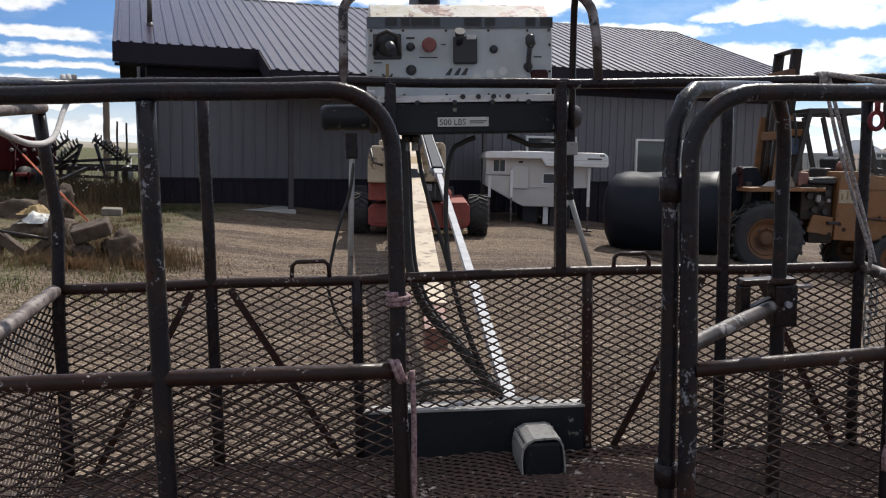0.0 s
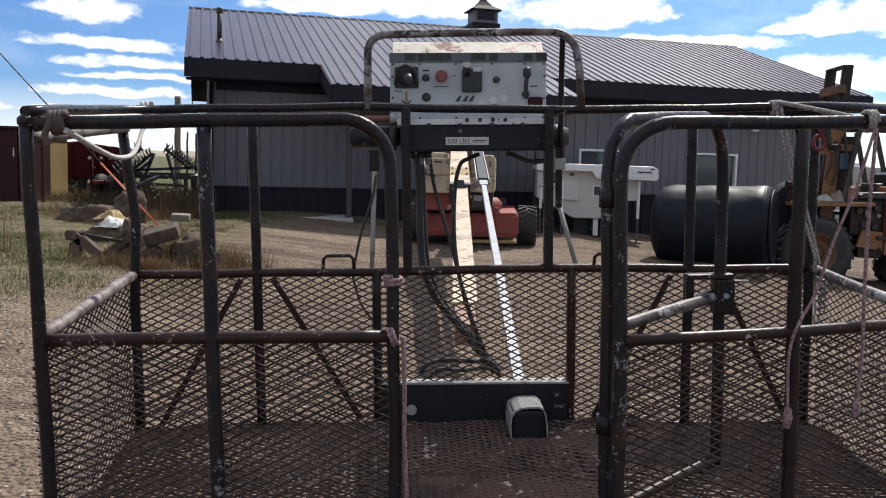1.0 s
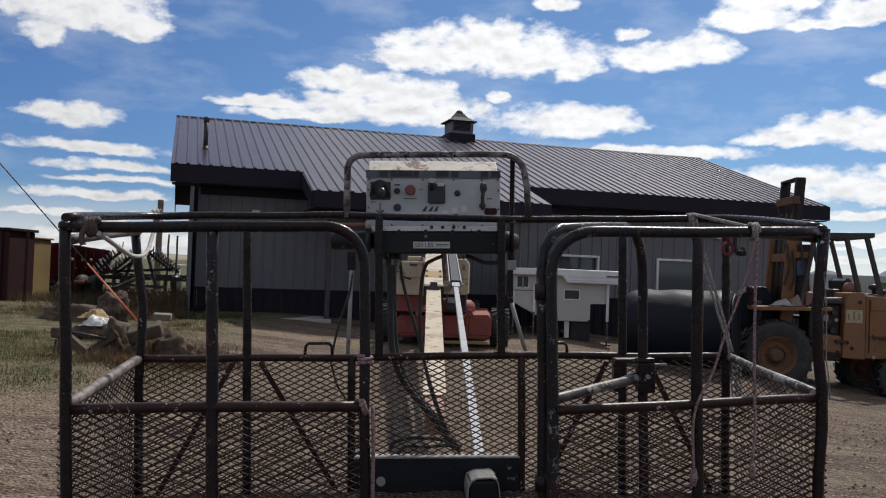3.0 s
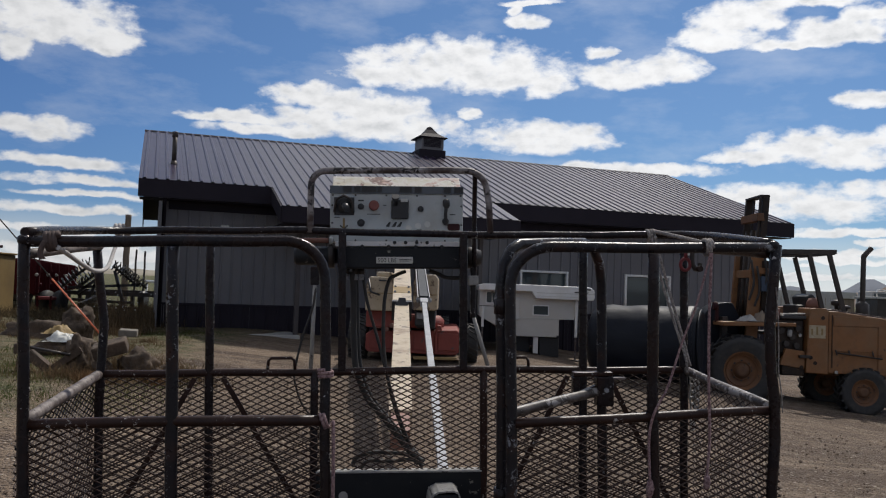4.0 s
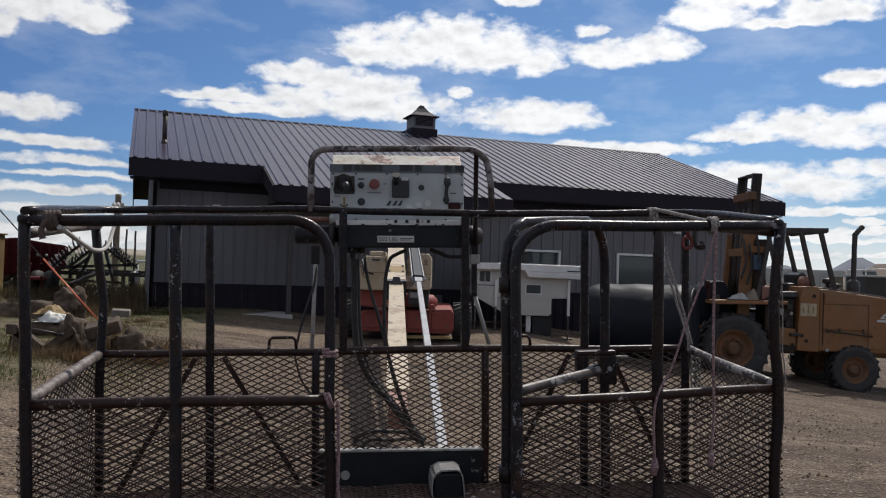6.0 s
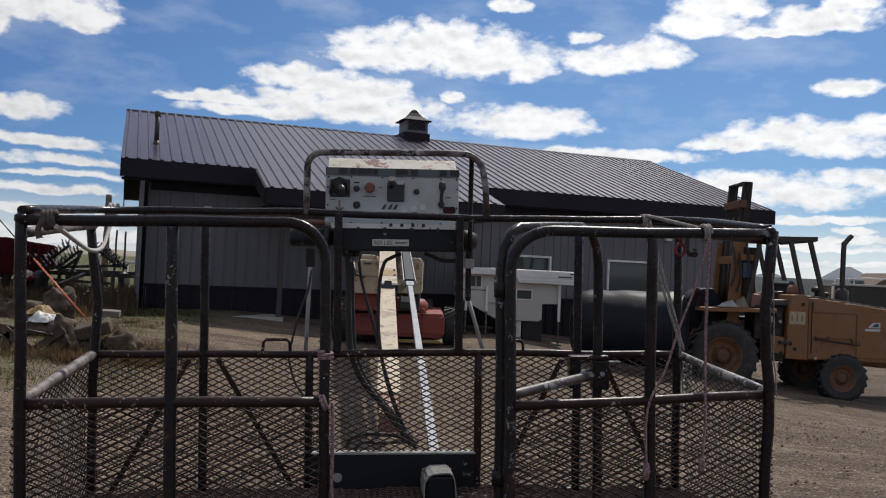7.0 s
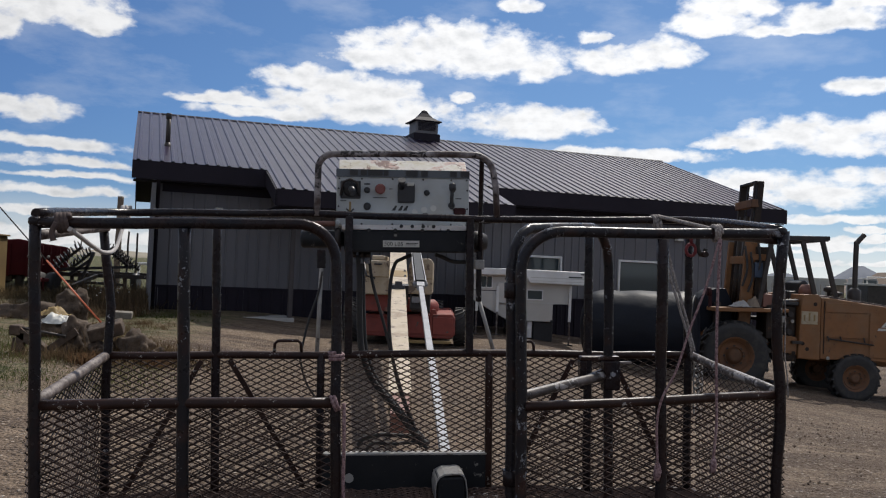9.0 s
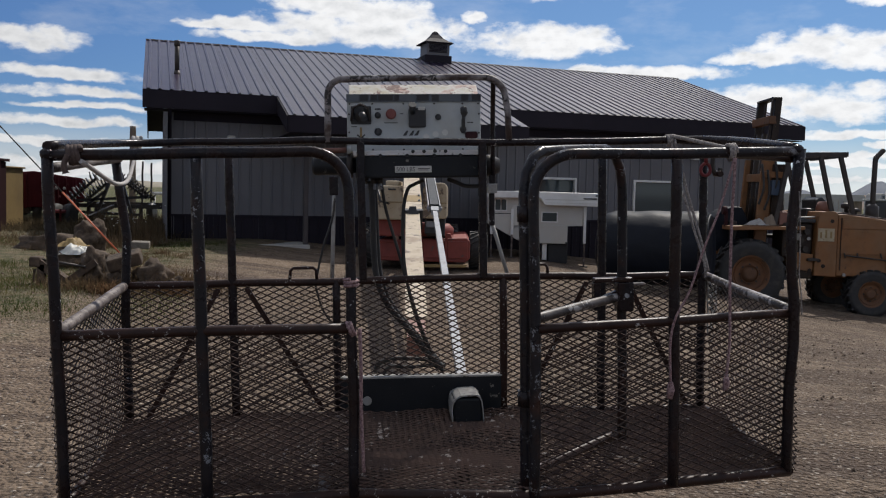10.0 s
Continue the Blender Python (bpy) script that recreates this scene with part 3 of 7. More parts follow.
# ---- the yard ----
def gravel(name):
    m = bpy.data.materials.new(name)
    m.use_nodes = True
    k = Nodes(m.node_tree)
    bsdf = k.add("ShaderNodeBsdfPrincipled", Roughness=0.92)
    bsdf.inputs["Specular IOR Level"].default_value = 0.25
    co = k.add("ShaderNodeTexCoord").outputs["Object"]
    broad = k.noise(co, 0.22, 5.0, 0.6)
    patch = k.noise(co, 1.3, 6.0, 0.65)
    fine = k.noise(co, 22.0, 5.0, 0.7)
    base = k.ramp(k.math("ADD", k.math("MULTIPLY", broad, 0.5), k.math("MULTIPLY", patch, 0.5)),
                  [(0.4, (0.075, 0.05, 0.034)), (0.52, (0.128, 0.09, 0.062)), (0.62, (0.19, 0.139, 0.099))])
    base = k.mix(k.ramp(fine, [(0.46, 0.0), (0.72, 0.5)]), base, (0.28, 0.22, 0.165))
    base = k.mix(k.ramp(fine, [(0.25, 0.6), (0.42, 0.0)]), base, (0.075, 0.055, 0.04))
    # sandier soil towards the left of the yard and before the building
    place = k.add("ShaderNodeSeparateXYZ")
    k.link(co, place.inputs[0])
    sandy = k.math("ADD", k.math("ADD", k.math("MULTIPLY", place.outputs[0], -0.1), k.math("MULTIPLY", place.outputs[1], 0.022)), k.math("MULTIPLY", broad, 0.6))
    base = k.mix(k.ramp(sandy, [(0.3, 0.0), (0.75, 0.65)]), base, (0.25, 0.185, 0.13))
    # old wheel tracks, long darker and paler bands across the yard
    bands = k.add("ShaderNodeMapping")
    bands.inputs["Scale"].default_value = (0.22, 2.1, 1.0)
    bands.inputs["Rotation"].default_value = (0, 0, radians(-7))
    k.link(co, bands.inputs[0])
    track = k.noise(bands.outputs[0], 1.0, 5.0, 0.6)
    base = k.mix(k.ramp(track, [(0.34, 0.95), (0.5, 0.0)]), base, (0.07, 0.047, 0.035))
    base = k.mix(k.ramp(track, [(0.54, 0.0), (0.66, 0.6)]), base, (0.28, 0.213, 0.155))
    clod = k.noise(co, 7.0, 5.0, 0.62, 0.5)
    base = k.mix(k.ramp(clod, [(0.36, 0.7), (0.5, 0.0)]), base, (0.09, 0.063, 0.045))
    base = k.mix(k.ramp(clod, [(0.58, 0.0), (0.72, 0.5)]), base, (0.27, 0.21, 0.16))
    pebble = k.add("ShaderNodeTexVoronoi", Scale=30.0)
    k.link(co, pebble.inputs["Vector"])
    grit = k.add("ShaderNodeTexVoronoi", Scale=85.0)
    k.link(co, grit.inputs["Vector"])
    pick, pick2 = k.add("ShaderNodeSeparateColor"), k.add("ShaderNodeSeparateColor")
    k.link(pebble.outputs["Color"], pick.inputs[0]), k.link(grit.outputs["Color"], pick2.inputs[0])
    chip = k.math("MULTIPLY", k.ramp(pick.outputs[0], [(0.84, 0.0), (0.94, 0.6)]), k.ramp(pebble.outputs["Distance"], [(0.3, 1.0), (0.46, 0.0)]))
    base = k.mix(k.math("MULTIPLY", k.ramp(pick2.outputs[0], [(0.05, 0.6), (0.3, 0.0)]), 1.0), base, (0.055, 0.04, 0.032))
    base = k.mix(k.ramp(pick2.outputs[1], [(0.85, 0.0), (0.97, 0.4)]), base, (0.33, 0.27, 0.22))
    base = k.mix(k.math("MULTIPLY", k.ramp(pick.outputs[1], [(0.05, 0.7), (0.22, 0.0)]), k.ramp(pebble.outputs["Distance"], [(0.3, 1.0), (0.5, 0.0)])), base, (0.07, 0.052, 0.04))
    base = k.mix(chip, base, (0.5, 0.44, 0.37))
    # grass on the left of the yard and behind it
    spot = k.add("ShaderNodeSeparateXYZ")
    k.link(co, spot.inputs[0])
    left = k.math("ADD", k.math("MULTIPLY", spot.outputs[0], -1.0), k.math("MULTIPLY", k.math("SUBTRACT", patch, 0.5), 3.5))
    far = k.math("GREATER_THAN", spot.outputs[1], 28.0)
    strip = k.math("ADD", spot.outputs[1], k.math("MULTIPLY", k.math("SUBTRACT", patch, 0.5), 4.0))
    grassy = k.math("MULTIPLY", k.ramp(k.math("MULTIPLY", left, 0.1), [(0.3, 0.0), (0.4, 1.0)]), k.ramp(k.math("MULTIPLY", strip, 0.05), [(0.3, 0.0), (0.4, 1.0)]))
    turf = k.ramp(k.noise(co, 3.5, 6.0, 0.7), [(0.34, (0.038, 0.054, 0.016)), (0.48, (0.078, 0.083, 0.032)), (0.62, (0.15, 0.12, 0.064))])
    base = k.mix(k.math("MAXIMUM", k.math("MULTIPLY", k.math("MULTIPLY", grassy, k.ramp(clod, [(0.3, 0.95), (0.62, 0.45)])), 1.0), far), base, turf)
    k.link(base, bsdf.inputs["Base Color"])
    h = k.math("ADD", k.math("ADD", k.math("MULTIPLY", fine, 0.5), k.math("MULTIPLY", clod, 1.6)), k.math("ADD", k.math("MULTIPLY", pebble.outputs["Distance"], -1.0), k.math("ADD", k.math("MULTIPLY", patch, 1.6), k.math("MULTIPLY", track, 1.5))))
    b = k.add("ShaderNodeBump", Strength=1.0, Distance=0.035)
    k.link(h, b.inputs["Height"])
    k.link(b.outputs[0], bsdf.inputs["Normal"])
    k.link(bsdf.outputs[0], k.add("ShaderNodeOutputMaterial").inputs[0])
    return m


M["gravel"] = gravel("brown_gravel_dirt")


def build_ground():
    def axis(lo, hi, step, reach):
        mid = [lo + i * step for i in range(int((hi - lo) / step) + 1)]
        out, d, k = [], step, hi
        while k < reach:
            d *= 1.35
            k += d
            out.append(k)
        before, d, k = [], step, lo
        while k > -reach:
            d *= 1.35
            k -= d
            before.append(k)
        return before[::-1] + mid + out

    xs, ys = axis(-14, 14, 0.2, 2600), axis(-7, 24, 0.2, 2600)
    verts = []
    for y in ys:
        for x in xs:
            z = ground_z(x, y)
            if abs(x) < 60 and abs(y) < 60:
                z += 0.03 * noise.noise((x * 0.5, y * 0.5, 0)) + 0.014 * noise.noise((x * 2.1, y * 2.1, 3)) + 0.008 * noise.noise((x * 0.6, y * 4.5, 7))
            verts.append((x, y, z))
    w = len(xs)
    faces = [(j * w + i, j * w + i + 1, (j + 1) * w + i + 1, (j + 1) * w + i) for j in range(len(ys) - 1) for i in range(w - 1)]
    tagged(mesh_part("ground", verts, faces, "gravel", smooth=True), "brown gravel yard with dry grass at its edge", "ground", kind="structure")


build_ground()


def hill_range(name, label, az0, az1, far, tops, material):
    """A far ridge: a sloping strip of land with an uneven top, tops as (azimuth, degrees above level)."""
    verts, cuts = [], 90
    for i in range(cuts + 1):
        a = az0 + (az1 - az0) * i / cuts
        e = 0.0
        for (a0, e0), (a1, e1) in zip(tops, tops[1:]):
            if a0 <= a <= a1:
                e = e0 + (e1 - e0) * (a - a0) / (a1 - a0)
        e += 0.06 * noise.noise((a * 1.7, far, 0)) + 0.03 * noise.noise((a * 6, far, 0))
        s, c = math.sin(radians(a)), math.cos(radians(a))
        top = 1.5 + far * math.tan(radians(e))
        for d, z in ((far * 0.86, -30), (far * 0.95, top * 0.55), (far, top), (far * 1.15, -30)):
            verts.append((s * d, c * d, z))
    faces = [(i * 4 + j, (i + 1) * 4 + j, (i + 1) * 4 + j + 1, i * 4 + j + 1) for i in range(cuts) for j in range(3)]
    tagged(mesh_part(name, verts, faces, material, smooth=True), label, "hill", kind="structure")


hill_range("backdrop_buttes", "blue-grey distant buttes on the horizon", 14, 60, 2300,
           [(14, 0.3), (19.5, 0.5), (21.0, 0.95), (21.5, 0.95), (22.4, 0.55), (24.0, 0.65), (25.2, 1.45), (25.8, 1.5), (26.8, 0.9), (30, 0.8), (36, 1.2), (60, 0.4)], "hill")
hill_range("backdrop_hillside", "dry pale grass hillside beyond the yard", -70, -8, 420,
           [(-70, 0.4), (-40, 0.7), (-26, 0.6), (-21, 0.55), (-16, 0.5), (-8, 0.2)], "hay")


# ---- the shop building; local x runs along its eave, y behind the eave ----
EAVE_Z, RISE, RUN, LONG, OVER = 3.415, 1.0 / 3.08, 5.6, 15.3, 0.45
BUILDING = pose(-5.724, 15.634, 0.012, 0, 0, 18.987)
PORCH = (2.55, 7.31, -1.5)
shop = thing("shop_building", "low taupe metal shop with a brown ribbed metal roof", "building", BUILDING)


def ribbed(width, pitch, height, foot):
    """Outline across a ribbed sheet: (across, height) points."""
    pts, x = [(0.0, 0.0)], pitch * 0.5
    while x < width - 0.02:
        pts += [(x - foot / 2, 0.0), (x - foot / 4, height), (x + foot / 4, height), (x + foot / 2, 0.0)]
        x += pitch
    return pts + [(width, 0.0)]


def sheet_mesh(name, width, length, material, pitch=0.229, height=0.015, foot=0.05):
    """A ribbed sheet in its own axes: x across, y along, z out of the sheet."""
    outline = ribbed(width, pitch, height, foot)
    verts = [(x, y, z) for y in (0.0, length) for x, z in outline]
    k = len(outline)
    me = bpy.data.meshes.new(name)
    me.from_pydata(verts, [], [(i, i + 1, k + i + 1, k + i) for i in range(k - 1)])
    me.update()
    me.materials.append(M[material])
    return me


def put(name, me, parent, m):
    ob = new(name, me)
    ob.parent = parent
    ob.matrix_basis = m
    return ob


slope = math.degrees(math.atan(RISE))
slant = RUN / math.cos(radians(slope))
roof = part("roof", prism([(0, 0), (LONG, 0), (LONG, 0.05), (0, 0.05)], 0, 0.05), "trim", shop, "brown standing-rib metal roof")
roof.data.clear_geometry()
bm = bmesh.new()
for side in (0, 1):   # decking under both slopes
    y0, y1 = (0, RUN) if side == 0 else (2 * RUN, RUN)
    lo, hi = EAVE_Z - 0.09, EAVE_Z + RUN * RISE - 0.09
    q = [bm.verts.new(c) for c in ((0.02, y0, lo), (LONG - 0.02, y0, lo), (LONG - 0.02, y1, hi), (0.02, y1, hi))]
    w = [bm.verts.new(v.co + Vector((0, 0, 0.07))) for v in q]
    bm.faces.new(q), bm.faces.new(w)
    for i in range(4):
        bm.faces.new((q[i], q[(i + 1) % 4], w[(i + 1) % 4], w[i]))
q = [bm.verts.new(c) for c in ((PORCH[0] + 0.02, PORCH[2], EAVE_Z + PORCH[2] * RISE - 0.09), (PORCH[1] - 0.02, PORCH[2], EAVE_Z + PORCH[2] * RISE - 0.09),
                               (PORCH[1] - 0.02, 0.02, EAVE_Z - 0.085), (PORCH[0] + 0.02, 0.02, EAVE_Z - 0.085))]
w = [bm.verts.new(v.co + Vector((0, 0, 0.07))) for v in q]
bm.faces.new(q), bm.faces.new(w)
for i in range(4):
    bm.faces.new((q[i], q[(i + 1) % 4], w[(i + 1) % 4], w[i]))
bmesh.ops.recalc_face_normals(bm, faces=bm.faces)
bm.to_mesh(roof.data)
bm.free()
panel_w = LONG / 18
front_panel = sheet_mesh("roof_panel", panel_w - 0.003, slant, "roof", panel_w / 4, 0.024, 0.08)
for i in range(18):
    put("roof_panel", front_panel, roof, pose(i * panel_w, 0, EAVE_Z, slope, 0, 0))
    put("roof_panel", front_panel, roof, pose((i + 1) * panel_w, 2 * RUN, EAVE_Z, slope, 0, 180))
porch_len = -PORCH[2] / math.cos(radians(slope))
porch_panel = sheet_mesh("porch_panel", panel_w - 0.003, porch_len, "roof", panel_w / 4, 0.024, 0.08)
porch_end = sheet_mesh("porch_panel", PORCH[1] - PORCH[0] - 5 * panel_w, porch_len, "roof", panel_w / 4, 0.024, 0.08)
for i in range(6):
    put("porch_panel", porch_panel if i < 5 else porch_end, roof, pose(PORCH[0] + i * panel_w, PORCH[2], EAVE_Z + PORCH[2] * RISE - 0.001, slope, 0, 0))
# ridge cap, fascias, gable trim
top_z = EAVE_Z + RUN * RISE
part("ridge_cap", prism([(RUN - 0.1, top_z - 0.016), (RUN, top_z + 0.026), (RUN + 0.1, top_z - 0.016), (RUN, top_z + 0.016)], 0, LONG), "trim", roof).matrix_basis = \
    Matrix(((0, 1, 0, 0), (1, 0, 0, 0), (0, 0, 1, 0), (0, 0, 0, 1)))


def fascia(name, a, b, drop=0.34, thick=0.03):
    bm = bmesh.new()
    a, b = Vector(a), Vector(b)
    out = (b - a).cross(Vector((0, 0, 1))).normalized() * thick
    q = [bm.verts.new(c) for c in (a, b, b - Vector((0, 0, drop)), a - Vector((0, 0, drop)))]
    w = [bm.verts.new(v.co + out) for v in q]
    bm.faces.new(q), bm.faces.new(w)
    for i in range(4):
        bm.faces.new((q[i], q[(i + 1) % 4], w[(i + 1) % 4], w[i]))
    bmesh.ops.recalc_face_normals(bm, faces=bm.faces)
    return part(name, bm, "trim", shop)


pe = EAVE_Z + PORCH[2] * RISE
fascia("fascia", (0, 0, EAVE_Z - 0.012), (PORCH[0], 0, EAVE_Z - 0.012))
fascia("fascia", (PORCH[1], 0, EAVE_Z - 0.012), (LONG, 0, EAVE_Z - 0.012))
fascia("porch_fascia", (PORCH[0], PORCH[2], pe - 0.012), (PORCH[1], PORCH[2], pe - 0.012), 0.3)
fascia("porch_fascia", (PORCH[0], 0, EAVE_Z - 0.015), (PORCH[0], PORCH[2], pe - 0.015), 0.3)
fascia("porch_fascia", (PORCH[1], PORCH[2], pe - 0.015), (PORCH[1], 0, EAVE_Z - 0.015), 0.3)
for x in (0, LONG):
    fascia("rake_trim", (x, 0, EAVE_Z - 0.015), (x, RUN, top_z - 0.015), 0.3)
    fascia("rake_trim", (x, RUN, top_z - 0.015), (x, 2 * RUN, EAVE_Z - 0.015), 0.3)
part("soffit", box(0.03, 0.03, 3.04, LONG - 0.03, OVER + 0.02, 3.06), "trim", shop)
part("porch_ceiling", box(PORCH[0] + 0.03, PORCH[2] + 0.03, 2.6, PORCH[1] - 0.03, 0.02, 2.62), "trim", shop)

# walls: siding over a dark wainscot, with window openings through the front
WAIN_Z, BASE_Z, SOFFIT_Z = 1.02, -0.6, 3.05
WINDOWS = [(8.22, 9.38, 1.06, 1.97), (10.9, 12.1, 1.06, 1.97)]


def siding(name, s0, s1, z0, z1, at_y, material, parent, turn=0.0, at_x=0.0):
    """Ribbed wall sheets upright between s0 and s1."""
    count = max(1, round((s1 - s0) / 0.914))
    step = (s1 - s0) / count
    me = sheet_mesh(name, step - 0.002, z1 - z0, material, step / 4, 0.019, 0.052)
    for i in range(count):
        if turn:
            put(name, me, parent, pose(at_x, s0 + i * step, z0, 90, 0, 90 if turn > 0 else -90))
        else:
            put(name, me, parent, pose(s0 + i * step, at_y, z0, 90, 0, 0))


front = part("wall_front", box(OVER, OVER + 0.02, BASE_Z, OVER + 0.02, OVER + 0.12, SOFFIT_Z), "wall", shop)
front.data.clear_geometry()
bm = bmesh.new()
edges = [OVER] + [v for w_ in WINDOWS for v in w_[:2]] + [LONG - OVER]
for a, b in zip(edges[::2], edges[1::2]):
    box(a, OVER + 0.02, BASE_Z, b, OVER + 0.14, SOFFIT_Z, bm=bm)
for s0, s1, z0, z1 in WINDOWS:
    box(s0, OVER + 0.02, BASE_Z, s1, OVER + 0.14, z0, bm=bm)
    box(s0, OVER + 0.02, z1, s1, OVER + 0.14, SOFFIT_Z, bm=bm)
bm.to_mesh(front.data)
bm.free()
for a, b in zip(edges[::2], edges[1::2]):
    siding("siding", a, b, WAIN_Z, SOFFIT_Z, OVER + 0.018, "wall", front)
for s0, s1, z0, z1 in WINDOWS:
    siding("siding", s0, s1, z1, SOFFIT_Z, OVER + 0.018, "wall", front)
siding("wainscot_panel", OVER, LONG - OVER, BASE_Z, WAIN_Z, OVER + 0.012, "trim", front)
# dark band along the top of the wall, just below the soffit
part("frieze_trim", box(OVER + 0.13, OVER - 0.016, 2.88, LONG - OVER - 0.13, OVER + 0.003, SOFFIT_Z), "trim", shop)
part("wainscot_trim", box(OVER, OVER - 0.02, WAIN_Z - 0.03, LONG - OVER, OVER + 0.005, WAIN_Z + 0.015), "trim", shop)
for name, x in (("wall_gable", OVER), ("wall_gable", LONG - OVER)):
    g = prism([(0, 0), (1, 0), (1, 1)], 0, 0.12)
    g.clear()
    pts = [(OVER, BASE_Z), (2 * RUN - OVER, BASE_Z), (2 * RUN - OVER, SOFFIT_Z), (RUN, top_z - 0.12), (OVER, SOFFIT_Z)]
    a = [g.verts.new((x + (0.03 if x < 5 else -0.03), p, z)) for p, z in pts]
    b = [g.verts.new((x + (0.14 if x < 5 else -0.14), p, z)) for p, z in pts]
    g.faces.new(a), g.faces.new(b)
    for i in range(5):
        g.faces.new((a[i], a[(i + 1) % 5], b[(i + 1) % 5], b[i]))
    bmesh.ops.recalc_face_normals(g, faces=g.faces)
    gable = part(name, g, "wall", shop)
    for k in range(11):
        p0 = OVER + k * (2 * RUN - 2 * OVER) / 11
        hgt = SOFFIT_Z + min(p0, 2 * RUN - p0 - 0.9) * RISE * 0.8 - 0.2
        siding("siding", p0, p0 + (2 * RUN - 2 * OVER) / 11, BASE_Z, hgt, 0, "wall", gable, 1 if x > 5 else -1, x)
part("wall_back", box(OVER, 2 * RUN - OVER - 0.12, BASE_Z, LONG - OVER, 2 * RUN - OVER, SOFFIT_Z), "wall", shop)
part("floor_slab", box(OVER + 0.1, OVER + 0.15, 0.3, LONG - OVER - 0.1, 2 * RUN - OVER - 0.15, 0.42), "concrete", shop)
for x in (OVER - 0.012, LONG - OVER - 0.09):
    part("corner_trim", box(x, OVER - 0.016, BASE_Z, x + 0.1, OVER + 0.1, SOFFIT_Z), "trim", shop)
for s0, s1, z0, z1 in WINDOWS:
    win = part("window", box(s0 + 0.04, OVER + 0.05, z0 + 0.04, s1 - 0.04, OVER + 0.065, z1 - 0.04), "pane", shop, "dark window with a white frame")
    for q in ((s0 - 0.02, z0 - 0.02, s0 + 0.03, z1 + 0.02), (s1 - 0.03, z0 - 0.02, s1 + 0.02, z1 + 0.02)):
        part("window_frame", box(q[0], OVER - 0.03, q[1], q[2], OVER + 0.07, q[3], 0.006), "white", win)
    for za in (z0 - 0.02, z1 - 0.03):
        part("window_frame", box(s0 + 0.031, OVER - 0.03, za, s1 - 0.031, OVER + 0.07, za + 0.05, 0.006), "white", win)
for s in (PORCH[0] + 0.48, PORCH[1] - 0.48):
    part("porch_post", box(s - 0.045, -0.645, 0.2, s + 0.045, -0.555, 2.6, 0.008), "post_paint", shop)
part("downspout", tube([(0.5, 0.05, 3.08), (0.5, 0.12, 2.98), (0.5, OVER - 0.05, 2.8), (0.5, OVER - 0.05, 0.6)], 0.035, 8), "trim", shop)
for s, z in ((1.68, 2.56), (12.5, 2.56)):
    lampcase = part("wall_light", prism([(s - 0.09, z - 0.05), (s + 0.09, z - 0.05), (s + 0.075, z + 0.06), (s - 0.075, z + 0.06)], OVER - 0.11, OVER + 0.01, bevel=0.008), "plate", shop, "small pale wall light, switched off")
part("porch_slab", box(1.95, -0.75, 0.05, 3.1, OVER - 0.05, 0.5, 0.01), "concrete", shop)
part("apron_slab", box(1.2, -0.35, 0.1, 1.94, OVER - 0.05, 0.495, 0.01), "concrete", shop)
# roof vent pipe
vent = part("vent_pipe", tube([(0.66, 1.6, EAVE_Z + 1.6 * RISE - 0.05), (0.66, 1.6, 4.55)], 0.05, 12), "steel", shop)
part("vent_cap", lathe([(0.055, 4.5), (0.062, 4.51), (0.062, 4.6), (0.055, 4.62)], 14, centre=(0.66, 1.6, 0)), "steel", vent)
part("vent_flashing", lathe([(0.1, 3.86), (0.07, 3.93), (0.055, 4.0)], 14, centre=(0.66, 1.6, 0)), "steel", vent)
# cupola on the ridge
cz = top_z - 0.1
cup = part("cupola", box(7.23, RUN - 0.33, cz, 7.87, RUN + 0.33, cz + 0.55, 0.01), "wall", shop, "small grey cupola with a dark flared roof")
part("cupola_skirt", box(7.16, RUN - 0.38, cz - 0.06, 7.92, RUN + 0.38, cz + 0.2, 0.01), "trim", cup)
bm = bmesh.new()
rings = []
for half, z in ((0.41, cz + 0.53), (0.41, cz + 0.555), (0.3, cz + 0.61), (0.2, cz + 0.68), (0.11, cz + 0.79), (0.06, cz + 0.87), (0.015, cz + 0.9)):
    rings.append([bm.verts.new((7.54 + sx * half, RUN + sy * half, z)) for sx, sy in ((-1, -1), (1, -1), (1, 1), (-1, 1))])
bm.faces.new(rings[0][::-1]), bm.faces.new(rings[-1])
for a, b in zip(rings, rings[1:]):
    for i in range(4):
        bm.faces.new((a[i], a[(i + 1) % 4], b[(i + 1) % 4], b[i]))
part("cupola_roof", bm, "trim", cup)
for i in range(7):
    part("louvre", box(7.29, RUN - 0.345, cz + 0.28 + i * 0.034, 7.79, RUN - 0.325, cz + 0.302 + i * 0.034), "trim", cup)

# ---- the work platform (man basket); local x along its front, y to its back, z up ----
BASKET = pose(0.244, 1.730, 0.539, 1.292, -2.043, 6.168)
basket = thing("work_platform", "steel mesh man basket with black rusty tube rails", "work platform", BASKET)
R, ZT, ZM, BT, BM, D, BF = 0.0175, 1.115, 0.562, 1.168, 0.612, 0.81, 0.055
HX = 1.2


def pipe(name, points, material="tube", r=R, parent=None, wob=0.004, seed=0.0, label="", seg=12):
    return part(name, tube(points, r, seg, wob=wob, seed=seed), material, parent or basket, label)


